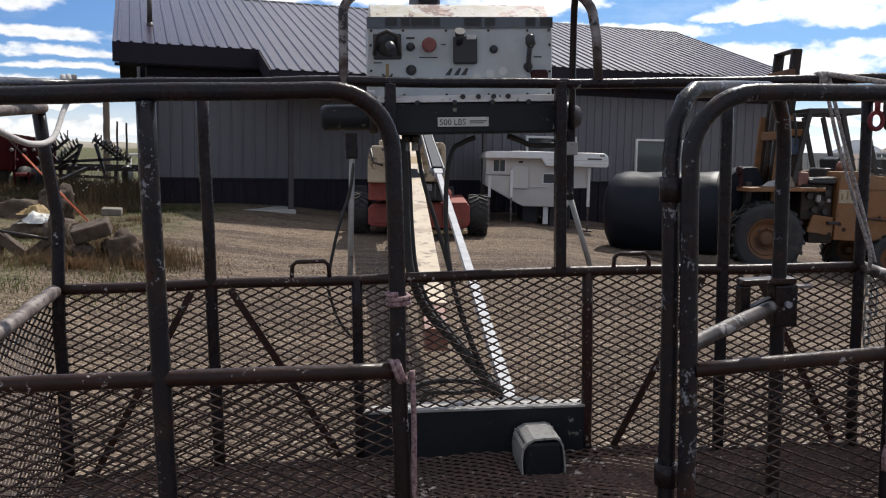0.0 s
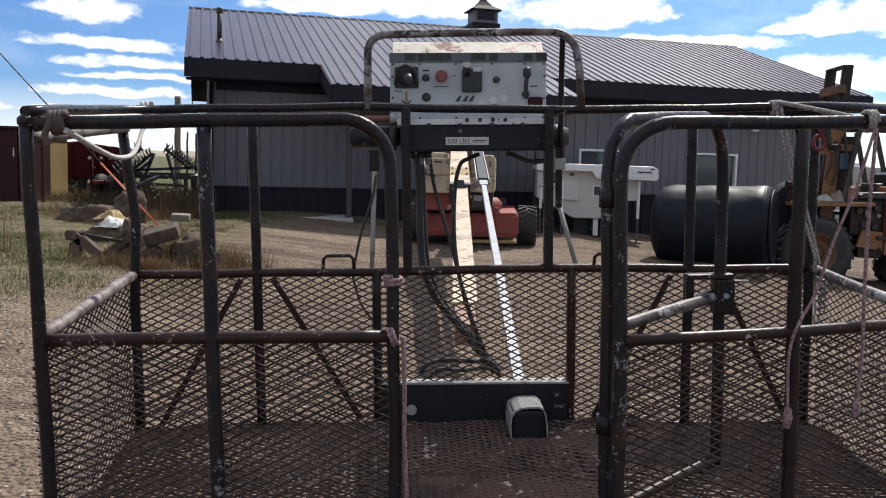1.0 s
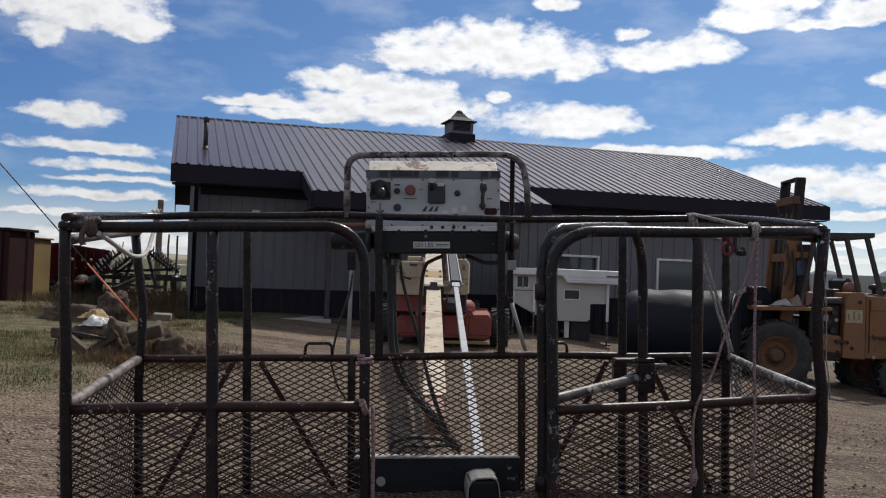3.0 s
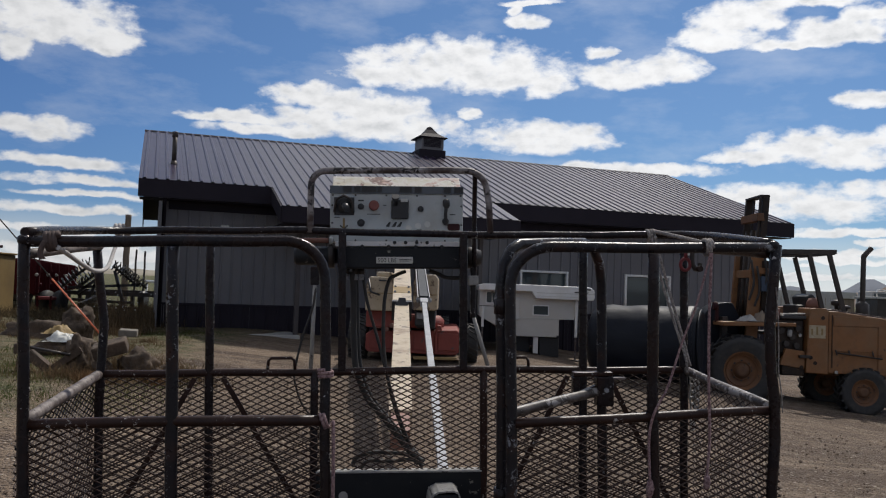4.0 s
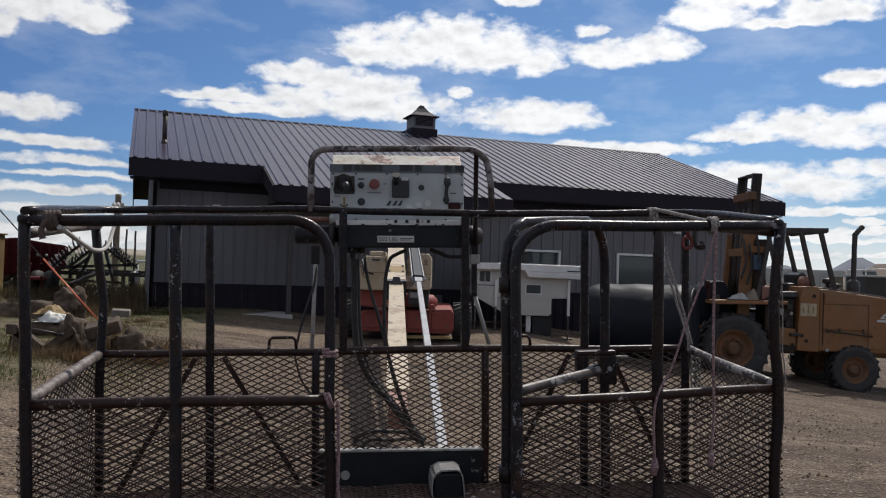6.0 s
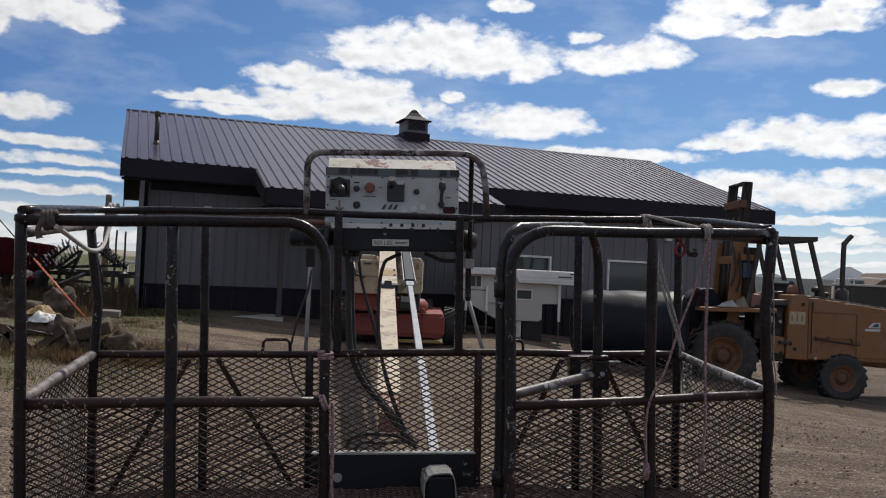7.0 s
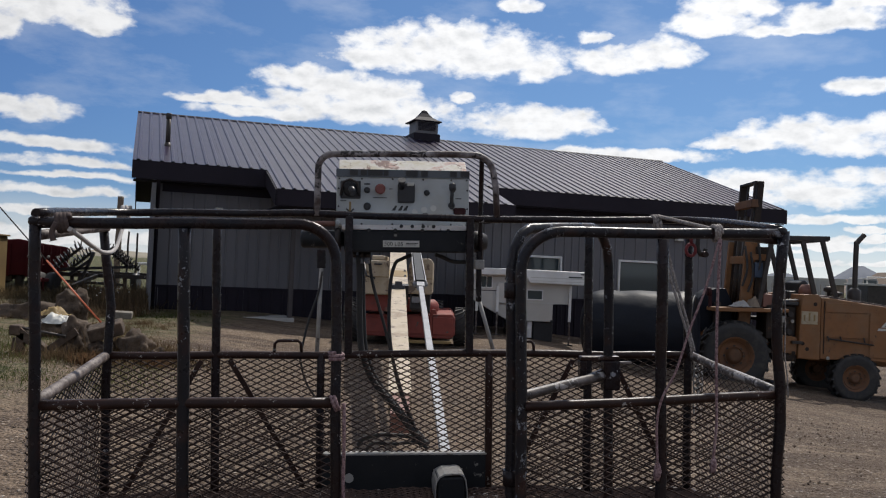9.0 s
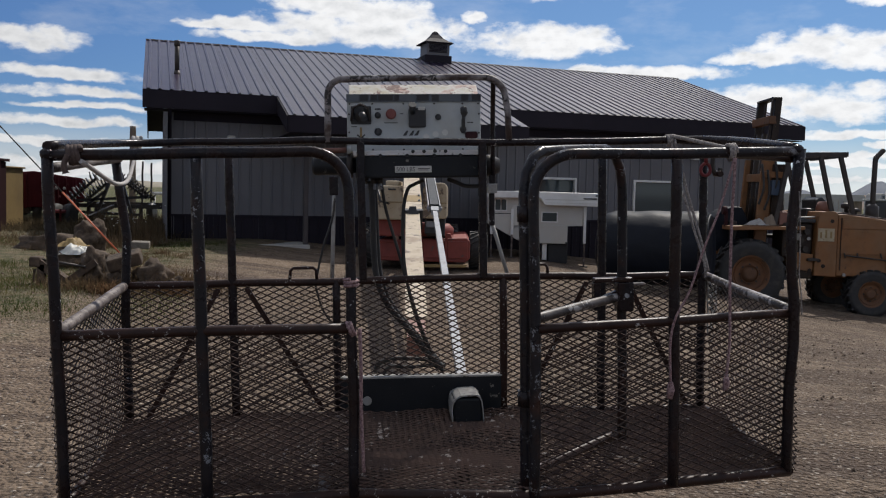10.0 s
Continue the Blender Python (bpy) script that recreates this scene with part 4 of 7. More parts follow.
# front: two hooped panels with the entrance between them
hoop = 0.125
pipe("front_hoop", [(-HX, 0, ZT), (-0.302 - hoop, 0, ZT), *arc((-0.302 - hoop, 0, ZT - hoop), hoop, 80, 0), (-0.3, -0.02, ZM), (-0.298, -0.02, 0.02)], seed=1, wob=0.006)
pipe("corner_post", [(-HX, 0, 0.02), (-HX, 0, ZT + 0.012)], seed=2, wob=0.006)
pipe("front_post", [(-0.765, 0.0, 0.02), (-0.765, 0, ZT - 0.02)], "scuffed", seed=3, wob=0.006, r=0.0185)
pipe("front_mid_rail", [(-HX, 0.01, ZM), (-0.765, 0.0, ZM + 0.004), (-0.298, -0.03, ZM)], "rusty", seed=4, r=0.0165)
pipe("front_hoop", [(HX, 0, ZT), (0.318 + hoop, 0, ZT), *arc((0.318 + hoop, 0, ZT - hoop), hoop, 100, 180), (0.316, -0.01, 0.02)], "scuffed", seed=5, wob=0.006)
pipe("corner_post", [(1.186, 0, 0.02), (1.189, 0, 0.14), (1.193, 0, 0.3), (1.202, 0, 0.46), (1.199, 0, 0.6), (1.188, 0, 0.71), (1.187, 0, 0.85), (1.204, 0, 1.02), (1.212, 0, ZT + 0.008)], seed=6, wob=0.006, r=0.0195)
pipe("front_post", [(0.755, -0.02, 0.02), (0.755, -0.02, ZT - 0.02)], seed=7, wob=0.006, r=0.0185)
pipe("front_mid_rail", [(0.33, -0.01, ZM), (0.755, -0.02, ZM + 0.006), (HX, 0.01, ZM)], "rusty", seed=8, r=0.0155)
pipe("front_bottom_rail", [(-HX, 0, 0.02), (-0.298, -0.01, 0.02), (HX, 0, 0.02)], "rusty", seed=9, r=0.018)
for x in (-HX, HX):
    part("post_cap", lathe([(0.014, ZT - 0.01), (0.021, ZT - 0.002), (0.021, ZT + 0.012), (0.012, ZT + 0.02)], 12, centre=(x, 0, 0)), "tube", basket)

# back: rails, posts, flat braces
pipe("back_top_rail", [(-HX, 0.0, ZT + 0.028), (-HX + 0.01, 0.55, BT - 0.005), (-HX + 0.05, 0.74, BT), (-HX + 0.12, D, BT), (-0.4, D, BT + 0.006), (0.3, D, BT - 0.006), (0.7, D, BT - 0.006),
                       (HX - 0.12, D, BT - 0.006), (HX - 0.05, 0.74, BT - 0.006), (HX - 0.01, 0.55, BT - 0.012), (HX, 0.0, ZT + 0.012)], seed=11, wob=0.006, r=0.0148)
pipe("side_upper_rail", [(-HX, 0.02, ZT - 0.04), (-HX, D, BT - 0.058)], "worn", seed=12, r=0.0155)
pipe("side_upper_rail", [(HX, 0.02, ZT - 0.024), (HX - 0.01, D, BT - 0.056)], "rusty", seed=13, r=0.0155)
pipe("side_mid_rail", [(-HX, 0.01, ZM + 0.01), (-HX, D, BM)], "worn", seed=14, r=0.019, label="worn pale side rail")
pipe("side_mid_rail", [(HX, 0.01, ZM + 0.012), (HX - 0.01, D, BM)], "rubbed", seed=15, r=0.0165, label="side rail rubbed to bare metal")
pipe("back_mid_rail", [(-HX, D, BM), (-0.36, D, BM - 0.004), (0.34, D, BM + 0.003), (HX - 0.01, D, BM)], "rusty", seed=16, r=0.0155)
pipe("back_corner_post", [(-HX, D, BF), (-HX, D, 0.5), (-HX + 0.012, D, 0.66), (-HX + 0.018, D, 0.8), (-HX - 0.004, D, 0.98), (-HX - 0.014, D, BT - 0.045)], seed=17, wob=0.008)
pipe("back_corner_post", [(HX - 0.02, D, BF), (HX - 0.02, D, BT - 0.045)], seed=18, wob=0.006, r=0.0165)
pipe("back_post", [(-0.775, D, BF), (-0.775, D, BT - 0.02)], seed=19)
pipe("back_post", [(0.756, D, BF), (0.756, D, BT - 0.02)], seed=20)
pipe("back_short_post", [(-0.36, D, BF), (-0.36, D, BM)], seed=21, r=0.0165)
pipe("back_short_post", [(0.342, D, BF), (0.342, D, BM)], "rusty", seed=22, r=0.0165)
part("console_upright", box(-0.262, D - 0.018, BM, -0.23, D + 0.018, BT, 0.004), "tube", basket)
part("console_upright", box(0.24, D - 0.018, BM, 0.272, D + 0.018, BT, 0.004), "tube", basket)
for a, b in (((-0.828, 0.59), (-1.122, 0.085)), ((-0.718, 0.593), (-0.42, 0.085)), ((0.688, 0.592), (0.42, 0.085)), ((0.86, 0.59), (1.11, 0.085))):
    part("brace", bar((a[0], D - 0.018, a[1]), (b[0], D - 0.018, b[1]), 0.006, 0.02, up=(1, 0, 0.4)), "rusty", basket)
pipe("back_bottom_rail", [(-HX, D, BF), (HX, D, BF)], "rusty", seed=23, r=0.0155)
for x, s in ((-HX, 24), (HX, 25)):
    pipe("side_bottom_rail", [(x, 0, 0.02), (x, D, BF)], "rusty", seed=s, r=0.0155)
for x in (-0.4, 0.35):
    part("floor_joist", bar((x, 0, 0.012), (x, D, BF - 0.012), 0.04, 0.03), "rusty", basket)
for x in (-0.49, 0.475):
    part("lashing_handle", tube([(x - 0.055, D, BM), (x - 0.052, D, BM + 0.042), (x - 0.04, D, BM + 0.053), (x + 0.04, D, BM + 0.053), (x + 0.052, D, BM + 0.042), (x + 0.055, D, BM)], 0.0065, 8), "rusty", basket)

# guard hoop over the control console, with its stay behind
pipe("console_hoop", [(-0.38, D, BT), (-0.376, D, 1.35), *arc((-0.316, D, 1.357), 0.06, 180, 90), (-0.05, D, 1.42), (0.17, D, 1.424), *arc((0.262, D, 1.33), 0.092, 88, 20), (0.362, D, 1.29), (0.368, D, BT)],
     "hoop", seed=31, r=0.0138, wob=0.003, label="guard hoop, its paint worn pale at the bends")
pipe("console_stay", [(0.305, D + 0.02, 1.425), (0.312, D + 0.06, 1.38), (0.315, D + 0.09, 0.98)], seed=32, r=0.0105)


def diamond_mesh(name, o, u, v, wide, high, material, seed=0.0, long_way=0.0508, short_way=0.0234, strand=0.0045, thick=0.003, warp=0.006, label=""):
    """Expanded steel: a lattice of twisted strands over the parallelogram o + a*u + b*v."""
    o, u, v = Vector(o), Vector(u).normalized(), Vector(v).normalized()
    out = u.cross(v).normalized()
    nu, nv = int(wide / (long_way / 2)), int(high / (short_way / 2))
    du, dv = wide / nu, high / nv
    verts, faces = [], []

    def node(i, j):
        p = o + u * (i * du) + v * (j * dv)
        return p + out * (warp * noise.noise(p * 4.0 + Vector((seed, 0, 0)))) + v * (0.004 * noise.noise(p * 6.0 + Vector((0, seed, 5))))

    for i in range(nu):
        for j in range(nv + 1):
            if (i + j) % 2:
                continue
            for dj in (-1, 1):
                if not 0 <= j + dj <= nv:
                    continue
                a, b = node(i, j), node(i + 1, j + dj)
                t = (b - a).normalized()
                side = t.cross(out).normalized()
                lean = (side * 0.75 + out * 0.66 * dj)
                flat_ = t.cross(lean)
                k = len(verts)
                for p in (a - t * 0.002, b + t * 0.002):
                    for s1, s2 in ((-1, -1), (1, -1), (1, 1), (-1, 1)):
                        verts.append(p + lean * (s1 * strand / 2) + flat_ * (s2 * thick / 2))
                for q in range(4):
                    faces.append((k + q, k + (q + 1) % 4, k + 4 + (q + 1) % 4, k + 4 + q))
    return tagged(mesh_part(name, [tuple(p) for p in verts], faces, material, basket, label), kind="stuff")


diamond_mesh("back_mesh_panel", (-HX, D + 0.012, BF), (1, 0, 0), (0, 0, 1), 2 * HX, BM - BF - 0.01, "mesh", 1)
diamond_mesh("front_mesh_panel", (-HX, 0.022, 0.03), (1, 0, 0), (0, 0, 1), HX - 0.3, ZM - 0.04, "mesh", 2)
diamond_mesh("front_mesh_panel", (0.33, 0.022, 0.03), (1, 0, 0), (0, 0, 1), HX - 0.33, ZM - 0.04, "mesh", 3)
for x, s in ((-HX - 0.02, 4), (HX + 0.02, 5)):
    diamond_mesh("side_mesh_panel", (x, 0.0, 0.02), (0, D, BF - 0.02), (0, 0, 1), math.hypot(D, 0.035), ZM - 0.02, "mesh", s, warp=0.012)
diamond_mesh("floor_mesh", (-HX, 0.0, 0.035), (1, 0, 0), (0, D, 0.035), 2 * HX, D, "floor_mesh", 6, strand=0.007, thick=0.0035, warp=0.03)
# plate under the middle of the floor and the toe board behind the entrance
part("kick_plate", box(-0.35, D - 0.012, 0.05, 0.345, D + 0.006, 0.21, 0.003), "dark_green", basket, "dark toe board of folded sheet, sunlight on its top edge coloured in pale")
# lip and edge get a pale metal in place of sunlight on the dark sheet
part("kick_plate_lip", box(-0.35, D + 0.0065, 0.196, 0.345, D + 0.075, 0.204, 0.002), "dull", basket)
part("kick_plate_edge", box(-0.35, D - 0.015, 0.206, 0.345, D + 0.009, 0.2135, 0.001), "dull", basket)
part("floor_plate", bar((-0.36, 0.42, 0.02), (0.36, 0.42, 0.02), 0.78, 0.006), "mesh", basket)
part("round_sticker", lathe([(0.019, 0), (0.019, 0.002)], 20, "y", (-0.238, D - 0.015, 0.115)), "dull", basket)
part("drain_ring", lathe([(0.03, 0.035), (0.034, 0.05), (0.022, 0.05), (0.022, 0.035)], 20, centre=(0.09, 0.14, 0)), "rusty", basket)

# the gate, standing open inwards
gate = part("gate", tube([(0.291, 0.035, 0.02), (0.291, 0.035, ZT - 0.13), (0.3, 0.041, ZT - 0.06), (0.328, 0.062, ZT - 0.01), (0.36, 0.092, ZT + 0.008), (0.62, 0.3, ZT + 0.012),
                          (0.665, 0.338, ZT - 0.01), (0.693, 0.362, ZT - 0.06), (0.705, 0.375, ZT - 0.13), (0.712, 0.382, 0.06)], R, 12, wob=0.005, seed=41), "scuffed", basket, "black tube gate standing open inwards")
part("gate_mid_rail", tube([(0.285, 0.04, ZM + 0.012), (0.705, 0.378, ZM + 0.03)], 0.017, 12, wob=0.004, seed=42), "rubbed", gate, "gate rail with paint rubbed pale")
part("gate_bottom_rail", tube([(0.285, 0.04, 0.07), (0.71, 0.38, 0.085)], 0.015, 12, wob=0.004, seed=43), "rusty", gate)
latch = part("gate_latch", box(0.6, 0.35, 0.648, 0.74, 0.392, 0.664, 0.004), "rusty", gate, "bent steel gate latch")
part("latch_leg", box(0.598, 0.352, 0.545, 0.622, 0.39, 0.6475, 0.004), "tube", latch)
part("latch_block", box(0.682, 0.345, 0.54, 0.742, 0.395, 0.6475, 0.006), "tube", latch)
part("latch_tongue", bar((0.623, 0.37, 0.585), (0.682, 0.37, 0.61), 0.02, 0.012), "rusty", latch)
part("latch_catch", box(0.7425, 0.362, 0.634, 0.79, 0.385, 0.642, 0.002), "worn", latch)
part("latch_bolt", lathe([(0.009, -0.012), (0.009, 0.0)], 6, "y", (0.712, 0.345, 0.6)), "silver", latch)
for z in (0.3, 0.9):
    part("gate_hinge", lathe([(0.024, z), (0.024, z + 0.05)], 12, centre=(0.291, 0.035, 0)), "tube", gate)

# ---- control console on the basket's back rail ----
def lettering(text, size, m, material, parent):
    """Raised flat writing in the built-in font, as a mesh part."""
    curve = bpy.data.curves.new("writing", "FONT")
    curve.body, curve.size, curve.extrude = text, size, 0.0004
    carrier = bpy.data.objects.new("writing", curve)
    me = bpy.data.meshes.new_from_object(carrier)
    me.materials.clear()
    me.materials.append(M[material])
    bpy.data.objects.remove(carrier)
    ob = new("writing", me)
    ob.parent = parent
    ob.matrix_basis = m
    return ob


console = thing("control_console", "grey-white lift control console with worn switches", "control panel", BASKET)
CX0, CX1, CY = -0.297, 0.268, 0.99
body = part("console_body", prism([(CY, 1.135), (CY, 1.338), (CY + 0.012, 1.352), (CY + 0.19, 1.352), (CY + 0.19, 1.135)], CX0, CX1, bevel=0.004), "console", console)
body.matrix_basis = Matrix(((0, 1, 0, 0), (1, 0, 0, 0), (0, 0, 1, 0), (0, 0, 0, 1)))
hood = part("console_hood", prism([(CY + 0.008, 1.372), (CY + 0.06, 1.418), (CY + 0.2, 1.418), (CY + 0.2, 1.353), (CY + 0.008, 1.353)], CX0 + 0.01, CX1 - 0.01, bevel=0.003), "console_top", console, "faded cream sloping hood")
hood.matrix_basis = Matrix(((0, 1, 0, 0), (1, 0, 0, 0), (0, 0, 1, 0), (0, 0, 0, 1)))
strip = part("label_strip", box(CX0 - 0.001, CY - 0.004, 1.341, CX1 + 0.001, CY + 0.006, 1.373), "smoked", console, "smoked window strip with dark torn labels")
for x, w in ((-0.242, 0.035), (-0.196, 0.026), (-0.165, 0.062), (-0.098, 0.02), (-0.004, 0.052), (0.06, 0.03), (0.185, 0.03), (0.23, 0.036)):
    part("strip_mark", box(x, CY - 0.0065, 1.346, x + w, CY - 0.0045, 1.371), "black", strip)
for x in (-0.285, -0.19, -0.06, 0.07, 0.19, 0.257):
    for z in (1.333, 1.142):
        part("screw", lathe([(0.004, -0.003), (0.004, 0)], 8, "y", (x, CY - 0.001, z)), "steel", console)
for x, z in ((-0.288, 1.29), (-0.288, 1.215), (0.26, 1.29), (0.26, 1.21)):
    part("screw", lathe([(0.004, -0.003), (0.004, 0)], 8, "y", (x, CY - 0.001, z)), "steel", console)
# drive joystick on a dark plate
base = part("joystick_plate", box(-0.28, CY - 0.006, 1.258, -0.195, CY + 0.002, 1.334, 0.004), "black", console)
part("joystick_boot", lathe([(0.034, 0.0), (0.03, -0.012), (0.018, -0.024), (0.012, -0.034)], 16, "y", (-0.238, CY - 0.006, 1.3)), "rubber", base)
part("joystick_grip", tube([(-0.238, CY - 0.035, 1.3), (-0.232, CY - 0.06, 1.292), (-0.226, CY - 0.075, 1.275)], [0.01, 0.015, 0.013], 10), "black", base)
part("joystick_guard", tube([(-0.278, CY - 0.012, 1.27), (-0.27, CY - 0.03, 1.325), (-0.24, CY - 0.035, 1.338), (-0.21, CY - 0.03, 1.325), (-0.2, CY - 0.012, 1.27)], 0.006, 8), "steel", base)
for x, z, r in ((-0.168, 1.295, 0.0115), (-0.167, 1.226, 0.014), (0.086, 1.287, 0.011)):
    knob = part("round_switch", lathe([(r * 1.15, 0), (r * 1.15, -0.004), (r, -0.005), (r * 0.9, -0.016), (r * 0.5, -0.018)], 16, "y", (x, CY - 0.001, z)), "black", console)
stop = part("stop_button", lathe([(0.02, 0), (0.02, -0.006), (0.015, -0.008), (0.015, -0.016), (0.022, -0.018), (0.022, -0.026), (0.015, -0.03)], 20, "y", (-0.113, CY - 0.001, 1.299)), "red_knob", console, "faded red stop button")
# lift joystick block
block = part("lift_switch_block", box(-0.039, CY - 0.018, 1.243, 0.034, CY + 0.002, 1.325, 0.006), "black", console)
part("lift_switch_lever", tube([(-0.022, CY - 0.018, 1.305), (-0.024, CY - 0.045, 1.325), (-0.024, CY - 0.055, 1.336)], [0.011, 0.013, 0.017], 10), "black", block)
part("lift_switch_latch", box(0.0, CY - 0.022, 1.315, 0.03, CY - 0.012, 1.329, 0.002), "plate", block)
# turntable lever
lever = part("side_lever", lathe([(0.014, 0), (0.014, -0.008), (0.009, -0.012)], 14, "y", (0.192, CY - 0.001, 1.235)), "black", console)
part("lever_arm", tube([(0.192, CY - 0.01, 1.22), (0.19, CY - 0.03, 1.27), (0.192, CY - 0.035, 1.29)], 0.008, 8), "black", lever)
part("lever_knob", tube([(0.192, CY - 0.035, 1.288), (0.193, CY - 0.037, 1.3), (0.192, CY - 0.036, 1.322), (0.192, CY - 0.036, 1.328)], [0.008, 0.016, 0.015, 0.008], 10), "black", lever)
part("horn_block", box(0.2, CY - 0.016, 1.186, 0.254, CY, 1.215, 0.008), "maroon", console)
# worn decals: plain shapes
for x0, z0, x1, z1 in ((-0.142, 1.262, -0.085, 1.265), (-0.075, 1.3, -0.06, 1.303), (-0.28, 1.247, -0.255, 1.25), (0.21, 1.262, 0.235, 1.266), (0.07, 1.197, 0.09, 1.2), (-0.18, 1.318, -0.155, 1.324)):
    part("decal_line", box(x0, CY - 0.0015, z0, x1, CY + 0.001, z1), "ink", console)
part("arrow_decal", bar((-0.239, CY - 0.001, 1.2), (-0.239, CY - 0.001, 1.245), 0.002, 0.009, up=(1, 0, 0)), "tan", console)
for dx in (-1, 1):
    part("arrow_decal", bar((-0.239, CY - 0.001, 1.2), (-0.239 + dx * 0.016, CY - 0.001, 1.215), 0.002, 0.006, up=(0, 0, 1)), "ink", console)
# maker's mark as plain slanted bars
for x in (-0.052, -0.026, -0.004):
    part("maker_mark", prism([(x - 0.012, 1.2), (x + 0.004, 1.2), (x + 0.012, 1.221), (x + 0.004, 1.221)], CY - 0.0015, CY + 0.001), "ink", console)
for x, z in ((0.035, 1.205), (0.075, 1.215), (0.115, 1.222)):
    part("decal_ring", lathe([(0.013, 0), (0.013, -0.0014)], 18, "y", (x, CY, z)), "plate", console)

# the controls sit low on the face
for ob in console.children:
    if ob.name.startswith(("joystick", "round_switch", "stop_button", "lift_switch", "side_lever", "decal", "arrow")):
        ob.matrix_basis = Matrix.Translation((0, 0, -0.01)) @ ob.matrix_basis

# ---- rotator beam and its gear behind the rail ----
rotator = thing("platform_rotator", "dark green steel rotator beam under the console", "machine part", BASKET)
part("beam", box(-0.262, 0.845, 1.022, 0.268, 1.0, 1.113, 0.008), "dark_green", rotator)
part("beam_top_plate", box(-0.272, 0.843, 1.1145, 0.268, 1.0, 1.134, 0.001), "strip_white", rotator)
for x, z in ((-0.031, 1.1295), (0.014, 1.1295), (0.059, 1.1295), (0.102, 1.1295), (-0.163, 1.113), (-0.055, 1.113), (0.055, 1.113), (0.162, 1.113), (-0.252, 1.127)):
    part("ledge_bolt", lathe([(0.0075, -0.008), (0.0075, 0.0)], 8, "y", (x, 0.842, z)), "black", rotator)
part("scraped_patch", prism([(0.235, 1.035), (0.252, 1.03), (0.256, 1.06), (0.247, 1.085)], 0.8405, 0.8445), "dull", rotator)
part("motor", lathe([(0.03, -0.44), (0.038, -0.43), (0.038, -0.3), (0.03, -0.262)], 16, "x", (0, 0.92, 1.075)), "dark_green", rotator)
part("motor_flange", lathe([(0.05, -0.3), (0.05, -0.275)], 16, "x", (0, 0.92, 1.075)), "steel", rotator)
part("end_cap", lathe([(0.045, 0.268), (0.045, 0.3), (0.03, 0.335)], 16, "x", (0, 0.92, 1.07)), "steel", rotator)
part("red_fitting", tube([(-0.43, 0.9, 1.137), (-0.3, 0.9, 1.138)], 0.011, 10), "tip_red", rotator)
part("white_collar", tube([(-0.298, 0.9, 1.138), (-0.282, 0.9, 1.138)], 0.016, 10), "console", rotator)
rating = part("rating_plate", box(-0.105, 0.838, 1.044, 0.044, 0.843, 1.071, 0.001), "plate", rotator, "pale plate with a load rating in black")
lettering("500 LBS", 0.0235, pose(-0.1, 0.8375, 1.0492, 90, 0, 0), "ink", rating)
part("plate_bar", box(-0.012, 0.8365, 1.058, 0.038, 0.8375, 1.061), "ink", rating)
part("plate_bar", box(-0.012, 0.8365, 1.053, 0.03, 0.8375, 1.055), "ink", rating)
for x in (-0.225, -0.19, -0.165):
    part("hose_fitting", lathe([(0.014, 1.0), (0.014, 1.022)], 6, centre=(x, 0.93, 0)), "steel", rotator)
    part("hose_fitting", lathe([(0.01, 0.975), (0.01, 1.0)], 8, centre=(x, 0.93, 0)), "silver", rotator)
part("stay_bracket", box(-0.372, 0.87, 0.955, -0.336, 0.895, 1.03, 0.004), "tube", rotator)
part("stay_rod", tube([(-0.353, 0.88, 0.97), (-0.369, 0.875, 0.6)], 0.0085, 10), "dull", rotator)
part("stay_bracket", box(0.286, 0.87, 0.82, 0.308, 0.895, 1.03, 0.004), "tube", rotator)
part("stay_collar", box(0.278, 0.862, 0.955, 0.318, 0.9, 0.995, 0.004), "dull", rotator)
part("stay_rod", tube([(0.298, 0.88, 0.83), (0.362, 0.875, 0.61)], 0.0085, 10), "dull", rotator)


def bend(points, cuts=8):
    """A smooth line through points (Catmull-Rom)."""
    p = [Vector(q) for q in points]
    p = [p[0] * 2 - p[1]] + p + [p[-1] * 2 - p[-2]]
    out = []
    for i in range(1, len(p) - 2):
        for k in range(cuts):
            t = k / cuts
            a, b, c, d = p[i - 1], p[i], p[i + 1], p[i + 2]
            out.append(0.5 * ((2 * b) + (c - a) * t + (2 * a - 5 * b + 4 * c - d) * t * t + (3 * b - a - 3 * c + d) * t * t * t))
    return out + [p[-2]]


